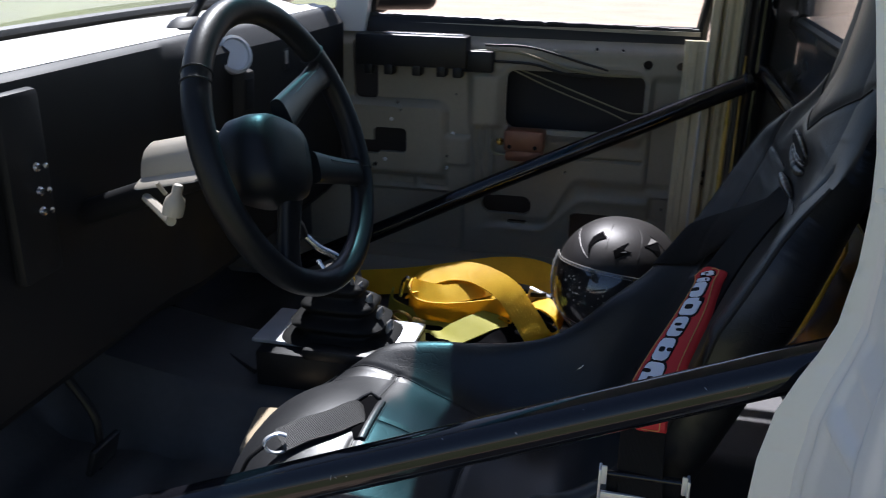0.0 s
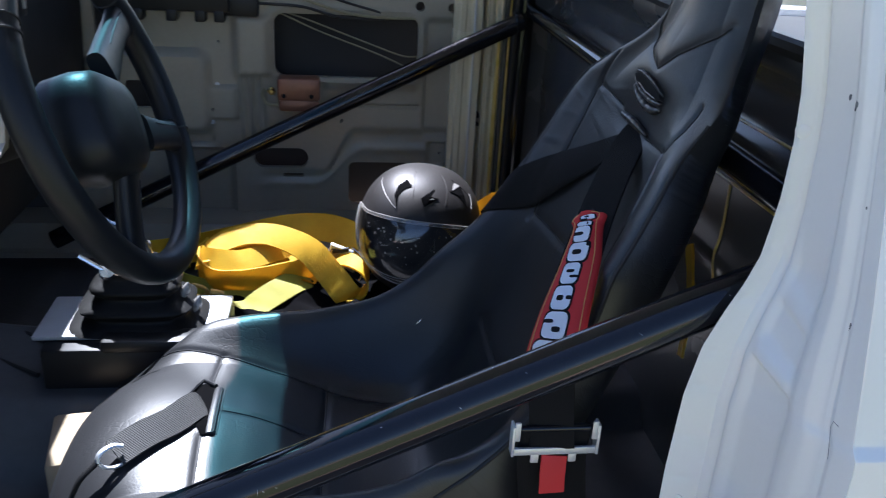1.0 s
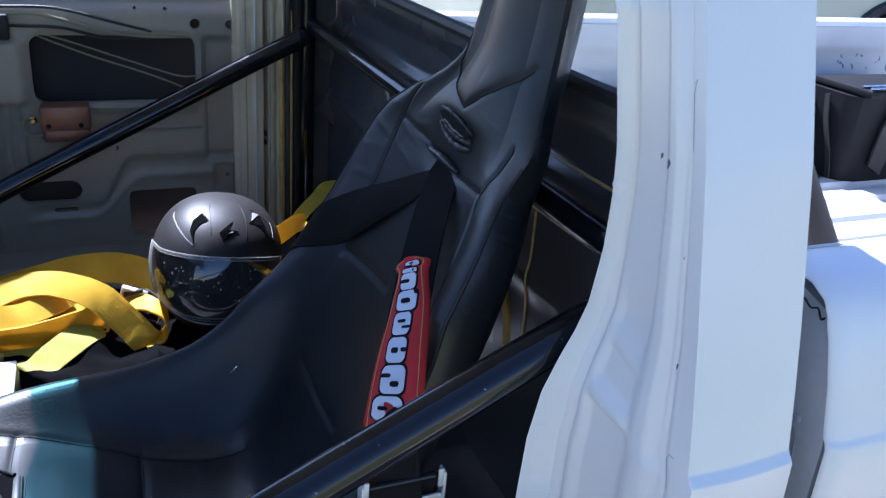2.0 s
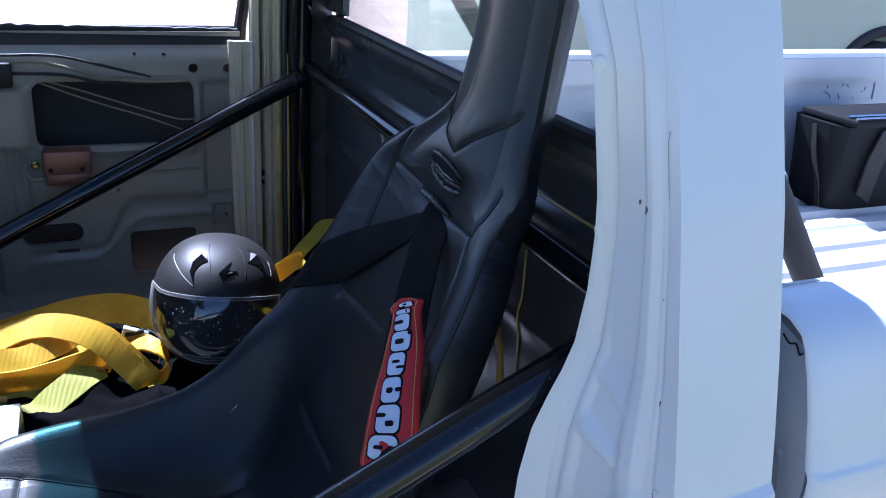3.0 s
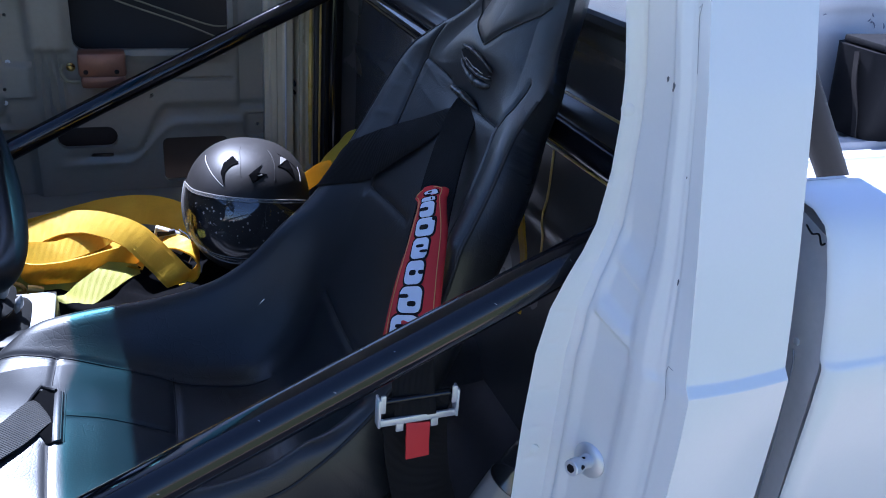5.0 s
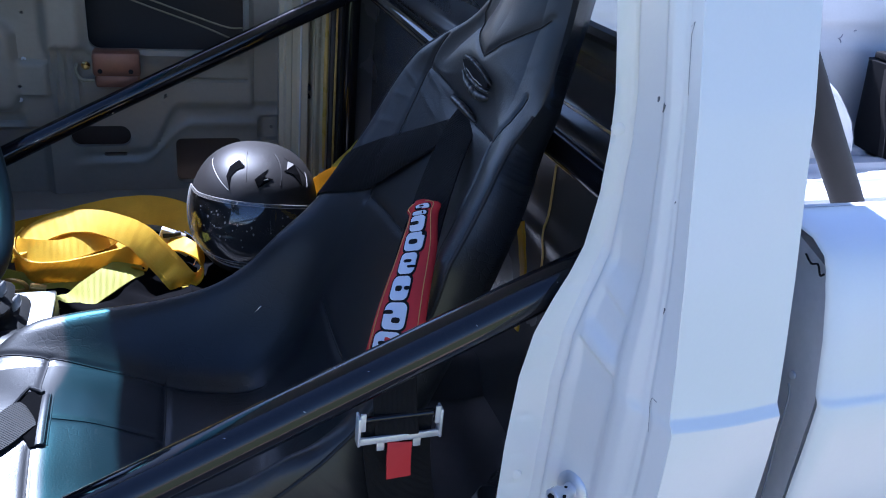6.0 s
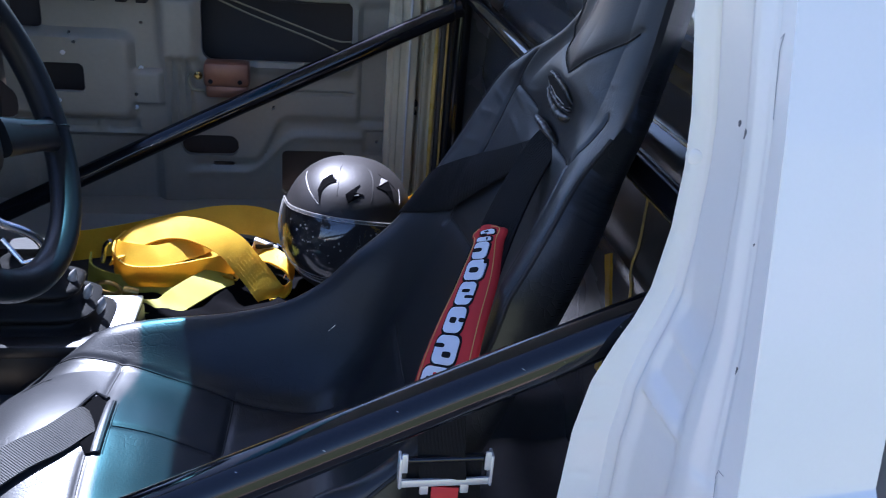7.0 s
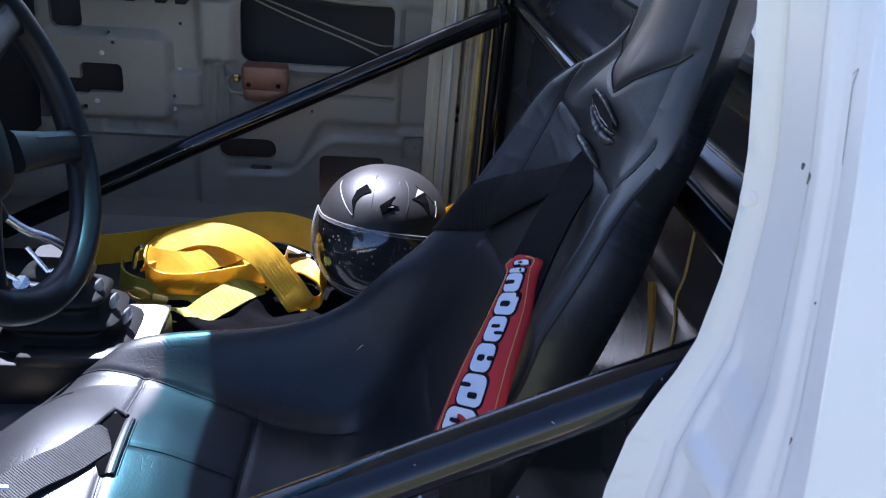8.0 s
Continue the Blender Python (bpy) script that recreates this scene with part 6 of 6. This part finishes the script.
lathe(bm, [(0.008, -0.012), (0.009, 0), (0.0075, 0.014), (0, 0.014)], aim((-0.594, 0.888, 0.502), (1, 0.1, -0.3)), 12)
part("swivel", bm, M_BRASS, hk)
bm = B()
pipe(bm, catmull([(-0.66, 0.99, 0.51), (-0.652, 0.985, 0.545), (-0.640, 0.98, 0.56)], 4), 0.0045, 8)
part("pin", bm, M_CHROME, hk, "bright steel pin")

# ---- helmet ----
hel = thing("race_helmet", (-0.205, 1.0, 0.475), "matt black full-face racing helmet with clear visor", "helmet")
HC = Vector((-0.205, 1.0, 0.594))
HM = Matrix.Translation(HC) @ pose(0, 0, 0, -6, 3, -13)


def hpt(az, el, off=0.0):
    """A point of the shell: az degrees to the side from straight ahead, el degrees up."""
    a, e = radians(az), radians(el)
    d = Vector((math.cos(e) * math.sin(a), -math.cos(e) * math.cos(a), math.sin(e)))
    rx, ry, rz = 0.121, 0.147, 0.125
    q = (abs(d.x / rx) ** 2.25 + abs(d.y / ry) ** 2.25 + abs(d.z / rz) ** 2.25) ** (-1 / 2.25)
    p = d * (q + off)
    front = max(0, math.cos(a)) ** 2
    if p.z < -0.01:
        p.x *= 1 - 0.10 * smoothstep(-0.02, -0.12, p.z)
        p.y -= 0.012 * front * smoothstep(-0.02, -0.09, p.z)
    p.z = max(p.z, -0.118)
    return HM @ p


def brow(az):
    return 20 - (7 * (az / 66) ** 2 if az > 0 else -2 * smoothstep(-40, -60, az))


def visor_pt(u, t, off=0.0045):
    """A point of the visor: u across and t up, both from 0 to 1."""
    half = lerps([(0, 30), (0.2, 44), (0.5, 51), (0.85, 59), (1, 64)], t)
    az = (2 * u - 1) * half
    low = -30 + 6 * (2 * u - 1) ** 2
    return hpt(az, low + (brow(az) - low) * t, off + 0.003 * math.sin(t * math.pi))


bm = B()
AZ_, EL_ = span(-180, 180, 91), span(-86, 88, 70)
rows = {}
for i, az in enumerate(AZ_[:-1]):
    for j, el in enumerate(EL_):
        rows[i, j] = bm.verts.new(hpt(az, el))
for i in range(90):
    for j in range(69):
        az, el = (AZ_[i] + AZ_[i + 1]) / 2, (EL_[j] + EL_[j + 1]) / 2
        if -24 < el < brow(az) - 3 and abs(az) < lerps([(-24, 26), (-14, 40), (4, 47), (18, 56), (30, 60)], el):
            continue
        k = (i + 1) % 90
        bm.faces.new((rows[i, j], rows[k, j], rows[k, j + 1], rows[i, j + 1]))
top_ring = [rows[i, 69] for i in range(90)]
bm.faces.new(top_ring)
bm.faces.new([rows[i, 0] for i in range(89, -1, -1)])
sh_ = part("shell", bm, M_HELMET, hel, "matt black shell with vents", angle=50)
bm = B()
rings = [[bm.verts.new(hpt(az, el, -0.016)) for az in AZ_[:-1]] for el in span(-60, 80, 30)]
rings_to_faces(bm, rings)
part("liner", bm, M_LINER, hel, "grey padded lining")
bm = B()
sheet(bm, visor_pt, span(0, 1, 50), span(0, 1, 26))
vis = part("visor", bm, M_VISOR, hel, "clear curved visor with water spots", angle=80)
for t, r in ((0.0, 0.0013), (0.07, 0.0007), (0.12, 0.0006), (0.955, 0.0005), (1.0, 0.0009)):
    bm = B()
    pipe(bm, [visor_pt(u, t, 0.0055) for u in span(0, 1, 40)], r, 6)
    part("visor_rim", bm, M_VISORRIM, vis, "pale clear edge of the visor")
for u, r in ((0.0, 0.0015), (0.045, 0.0006), (1.0, 0.0015)):
    bm = B()
    pipe(bm, [visor_pt(u, t, 0.0055) for t in span(0, 1, 24)], r, 6)
    part("visor_rim", bm, M_VISORRIM, vis, "pale clear edge of the visor")

# cloudy moulded border of the visor
for f_, us_, vs_ in (
    (lambda u, t: visor_pt(u, t, 0.0062), span(0.0, 0.05, 4), span(0, 1, 24)),
    (lambda u, t: visor_pt(u, t, 0.0062), span(0.05, 1.0, 40), span(0.0, 0.10, 4)),
    (lambda u, t: visor_pt(u, t, 0.0062), span(0.05, 1.0, 40), span(0.955, 1.0, 3)),
):
    bm = B()
    sheet(bm, f_, us_, vs_)
    part("visor_border", bm, M_VISOREDGE, vis, "cloudy edge of the visor", angle=80)

# dried water spots on the visor
random.seed(5)
for _ in range(36):
    az, el = random.uniform(-38, 30), random.uniform(-22, 12)
    r = random.uniform(0.0009, 0.0022)
    c = hpt(az, el, 0.0078)
    n = (c - HC).normalized()
    u = n.cross(Vector((0, 0, 1))).normalized()
    w = n.cross(u)
    bm = B()
    ring = [bm.verts.new(c + (u * math.cos(a) + w * math.sin(a) * random.uniform(1, 1.6)) * r) for a in [k * math.pi / 3 for k in range(6)]]
    top = bm.verts.new(c + n * r * 0.5)
    for k in range(6):
        bm.faces.new((ring[k], ring[(k + 1) % 6], top))
    part("water_spot", bm, M_VISORRIM, vis)


def patch(name, pts, m_, parent, label="", off=0.0012):
    bm = B()
    a = [bm.verts.new(hpt(az, el, off)) for az, el in pts]
    b = [bm.verts.new(hpt(az, el, -0.004)) for az, el in pts]
    bmesh.ops.triangulate(bm, faces=[bm.faces.new(a)])
    for i in range(len(pts)):
        j = (i + 1) % len(pts)
        bm.faces.new((a[i], b[i], b[j], a[j]))
    return part(name, bm, m_, parent, label, smooth=False)


patch("vent", [(-19, 55), (-8, 48), (-15, 44), (-18, 38), (-15, 27), (-22, 37), (-24, 46)], M_CLOTH, sh_, "dark intake vent", 0.0016)
patch("vent", [(62, 51), (37, 46), (47, 42.5), (53, 32), (58, 42)], M_CLOTH, sh_, "dark intake vent", 0.0016)
# lit faces of the vent hoods, their brightness painted in lighter grey
patch("vent_highlight", [(-14, 58), (-9, 49.5), (-16, 54.5)], M_TRIMGREY, sh_, "lit face of the vent hood, painted bright", 0.0022)
patch("vent_highlight", [(54, 55), (61, 51.5), (42, 47.3)], M_TRIMGREY, sh_, "lit face of the vent hood, painted bright", 0.0022)
patch("emblem", [(18, 47.5), (9.5, 42), (4, 37.5), (12.5, 36.6), (7.5, 31), (21, 38.6), (12, 40)], M_CLOTH, sh_, "raised dark zigzag emblem", 0.0018)
patch("emblem_edge", [(11.5, 37.0), (15.5, 38.6), (16.5, 37.8)], M_TRIMGREY, sh_, "pale sliver along the emblem", 0.0026)
for pts, r in (([(-64, 49), (-40, 40), (-16, 27)], 0.00075), ([(56, 60), (64, 50), (70, 38)], 0.0007), ([(76, 42), (62, 30)], 0.0006), ([(-18, 70), (-7, 52), (-3, 36)], 0.0007), ([(44, 66), (34, 48), (27, 33)], 0.0007)):
    bm = B()
    c = [Vector((a, e, 0)) for a, e in pts]
    pipe(bm, [hpt(p.x, p.y, 0.0002) for p in catmull(c, 8)], r, 6)
    part("edge_line", bm, M_TRIMGREY if len(pts) < 3 or r > 0.00072 else M_HELMET, sh_, "worn bright shell edge" if len(pts) < 3 or r > 0.00072 else "soft moulded ridge")

# ---- gear lever ----
sh = thing("gear_shifter", (-0.685, 0.69, 0.48), "floor gear shifter with a ribbed rubber boot on a bright plate", "gear shifter")
bm = B()
rbox(bm, Vector((-0.685, 0.690, 0.505)), (0.275, 0.165, 0.085), 0.006)
part("housing", bm, M_BLKPLASTIC, sh, "black base housing")
bm = B()
rbox(bm, Vector((-0.695, 0.706, 0.5525)), (0.292, 0.140, 0.008), 0.003)
part("base_plate", bm, M_ZINC, sh, "bright steel base plate")
bm = B()
rbox(bm, Vector((-0.640, 0.628, 0.552)), (0.185, 0.046, 0.022), 0.006)
part("front_lip", bm, M_BLKPLASTIC, sh)
bm = B()
rings = []
for k in range(29):
    f = k / 28
    sc_ = (1 - f) ** 0.9
    wob = 0.013 * math.cos(k * math.pi * 2 / 7) * (0.5 + 0.5 * (1 - f))
    hx, hy = 0.020 + 0.074 * sc_ + wob, 0.016 + 0.052 * sc_ + 0.7 * wob
    ring = []
    for i in range(36):
        a = 2 * math.pi * i / 36
        c_, s_ = math.cos(a), math.sin(a)
        q = (abs(c_) ** 4 + abs(s_) ** 4) ** -0.25
        ring.append(bm.verts.new((-0.688 - 0.004 * f + hx * q * c_, 0.702 + hy * q * s_, 0.556 + 0.128 * f)))
    rings.append(ring)
rings_to_faces(bm, rings)
boot = part("boot", bm, M_DUSTBOOT, sh, "black accordion rubber boot", angle=70)
TEETH = ((-0.650, 0.694, 0.654, 0.65), (-0.634, 0.694, 0.630, 0.85), (-0.614, 0.694, 0.606, 0.85), (-0.597, 0.694, 0.582, 0.85))
# sun highlights on the boot's folds, modelled as pale lozenges
for x, y, z, q in TEETH:
    bm = B()
    lathe(bm, [(0.0, -0.019 * q), (0.005 * q, -0.013 * q), (0.0085 * q, -0.002 * q), (0.0075 * q, 0.008 * q), (0.003 * q, 0.016 * q), (0.0, 0.019 * q)], aim((x, y, z), (0.35, 0.1, 1)), 10)
    part("fold_glint", bm, M_VISORRIM, boot, "pale lozenge for the sun's highlight on a rubber fold")
bm = B()
pipe(bm, catmull([(-0.662, 0.688, 0.645), (-0.668, 0.685, 0.69), (-0.685, 0.675, 0.715), (-0.712, 0.66, 0.735), (-0.735, 0.65, 0.76)], 5), 0.0065, 10)
part("lever", bm, M_CHROME, sh, "bent chrome lever")
bm = B()
lathe(bm, [(0.0, -0.02), (0.012, -0.018), (0.015, 0), (0.012, 0.016), (0, 0.02)], aim((-0.745, 0.645, 0.772), (-0.4, -0.2, 1)), 14)
part("knob", bm, M_BLKPLASTIC, sh)
bm = B()
pipe(bm, [(-0.750, 0.62, 0.700), (-0.717, 0.62, 0.677), (-0.690, 0.625, 0.668)], 0.0042, 8)
pipe(bm, [(-0.70, 0.622, 0.728), (-0.676, 0.62, 0.693), (-0.66, 0.62, 0.697)], 0.0035, 8)
lathe(bm, [(0.011, -0.004), (0.011, 0.004), (0, 0.004)], aim((-0.712, 0.618, 0.674), (0.2, -0.5, 0.8)), 12)
part("linkage", bm, M_CHROME, sh, "chrome shift linkage")

# ---- small things on the floor ----
bm = B()
rbox(bm, Vector((-0.735, 0.500, 0.4225)), (0.10, 0.13, 0.095), 0.008, pose(0, 0, 0, 0, 0, 10))
solo("foam_block", bm, M_FOAM, "beige foam block wedged in front of the seat", "block")
for nm, pts, r, m_, lab in (
    ("loose_cable", [(-1.30, 0.98, 0.49), (-1.18, 0.93, 0.455), (-1.05, 0.885, 0.44), (-0.96, 0.83, 0.46), (-0.90, 0.78, 0.483), (-0.83, 0.72, 0.49)], 0.0045, M_RUBBER, "thin black cable lying over the floor"),
    ("loose_cable", [(-1.33, 0.82, 0.50), (-1.17, 0.80, 0.50), (-1.05, 0.77, 0.495), (-0.93, 0.70, 0.485), (-0.84, 0.64, 0.485)], 0.004, M_RUBBER, "thin black cable lying over the tunnel"),
    ("red_sleeve", [(-1.10, 0.905, 0.448), (-1.03, 0.875, 0.447)], 0.0056, M_RED, "short red sleeve on a cable"),
):
    bm = B()
    pipe(bm, catmull(pts, 8), r, 8)
    solo(nm, bm, m_, lab, "cable")
bm = B()
pipe(bm, catmull([(-0.985, 0.36, 0.44), (-0.975, 0.36, 0.50), (-0.99, 0.36, 0.56), (-1.10, 0.36, 0.70)], 5), 0.007, 8)
rbox(bm, Vector((-0.972, 0.36, 0.47)), (0.012, 0.07, 0.05), 0.004, pose(0, 0, 0, 0, 18, 0))
solo("brake_pedal", bm, M_BLKPLASTIC, "dark pedal hanging in the footwell", "pedal")
# drink bottle behind the seat
bt = thing("drink_bottle", (0.02, 0.22, 0.55), "clear plastic bottle with a pale label behind the seat", "bottle")
bmx = aim((-0.02, 0.15, 0.535), (0.50, -0.1, 1))
bm = B()
lathe(bm, [(0.0, -0.09), (0.028, -0.09), (0.032, -0.08), (0.032, 0.03), (0.029, 0.04), (0.031, 0.05), (0.026, 0.075), (0.013, 0.10), (0.012, 0.115), (0, 0.115)], bmx, 20)
bb = part("body", bm, M_VISOR, bt, "clear ribbed plastic")
bm = B()
lathe(bm, [(0.0335, -0.03), (0.0335, 0.025), (0.0325, 0.025), (0.0325, -0.03)], bmx, 20)
part("label", bm, M_VISORRIM, bb, "pale label band")

# ---- black battery box in the bed ----
bbx = thing("battery_box", (1.62, 1.20, 0.60), "black plastic battery box with a lid in the bed", "box")
bm = B()
rings = []
for z, g in ((0.604, -0.018), (0.64, -0.010), (0.80, 0.0), (0.845, 0.004)):
    ring = []
    for i in range(32):
        a = 2 * math.pi * i / 32
        c_, sn = math.cos(a), math.sin(a)
        q = (abs(c_) ** 6 + abs(sn) ** 6) ** (-1 / 6)
        ring.append(bm.verts.new((1.66 + (0.19 + g) * q * c_, 1.19 + (0.105 + g) * q * sn, z)))
    rings.append(ring)
rings_to_faces(bm, rings)
part("case", bm, M_BOXBLACK, bbx)
bm = B()
rbox(bm, Vector((1.68, 1.165, 0.858)), (0.40, 0.20, 0.020), 0.005)
lid = part("lid", bm, M_BOXBLACK, bbx, "flat black lid")
for y in (1.075, 1.105):
    bm = B()
    pipe(bm, [(1.485, y, 0.873), (1.86, y, 0.873)], 0.004, 8)
    part("bright_rail", bm, M_CHROME, lid, "bright metal rail")
for x in (1.462,):
    bm = B()
    ribbon(bm, [Vector((x, 1.19, 0.835)), Vector((x + 0.002, 1.175, 0.76)), Vector((x + 0.010, 1.15, 0.68)), Vector((x + 0.014, 1.135, 0.61))], [(0.2, 1, 0)] * 4, 0.020, 0.003)
    part("tie_strap", bm, M_GREYTUBE, bbx, "grey tie-down strap")
bm = B()
prism(bm, [Vector((1.548, 1.072, 0.66)), Vector((1.556, 1.068, 0.76)), Vector((1.585, 1.066, 0.84)), Vector((1.64, 1.066, 0.84)), Vector((1.61, 1.068, 0.72)), Vector((1.60, 1.072, 0.63))], Vector((0, 0.006, 0)))
part("side_flap", bm, M_GREYTUBE, bbx, "dusty brown-grey flap on the case")

# ---- parked pale green van beyond the bed ----
van = thing("parked_van", (4.2, 4.0, 0), "pale green parked van with dark wheel arch", "van")
VY_ = 3.4


def van_side(x, z):
    return Vector((x, VY_ + 0.05 * smoothstep(0.9, 1.9, z) + 0.03 * smoothstep(0.5, 0.3, z) - 0.012 * math.exp(-((z - 0.62) / 0.03) ** 2), z))


ARCH = (4.30, 0.36, 0.43)
bm = B()
panel_with_holes(bm, 1.6, 7.4, 0.28, 1.95, 0.05, VY_, lambda x, z: VY_ - van_side(x, z).y, [lambda x, z: math.hypot(x - ARCH[0], z - ARCH[1]) - ARCH[2]], 0.08)
part("side_panel", bm, M_VAN, van, "pale green body side")
bm = B()
rbox(bm, Vector((4.5, 4.25, 1.15)), (5.7, 1.5, 1.6), 0.12, None, 4)
part("body", bm, M_VAN, van)
bm = B()
pipe(bm, [Vector((ARCH[0] + ARCH[2] * math.cos(a), VY_ - 0.005, ARCH[1] + ARCH[2] * math.sin(a))) for a in span(-0.1, math.pi + 0.1, 30)], 0.035, 8)
part("arch_flare", bm, M_RUBBER, van, "black wheel arch flare")
for x in (ARCH[0],):
    bm = B()
    lathe(bm, [(0.20, -0.11), (0.33, -0.11), (0.36, -0.08), (0.36, 0.08), (0.33, 0.11), (0.20, 0.11)], aim((x, VY_ + 0.10, 0.36), (0, 1, 0)), 32)
    w_ = part("tyre", bm, M_TYRE, van)
    bm = B()
    lathe(bm, [(0, -0.06), (0.06, -0.07), (0.19, -0.04), (0.205, -0.10), (0.205, 0.1), (0, 0.1)], aim((x, VY_ + 0.10, 0.36), (0, 1, 0)), 28)
    part("rim", bm, M_ZINC, w_)
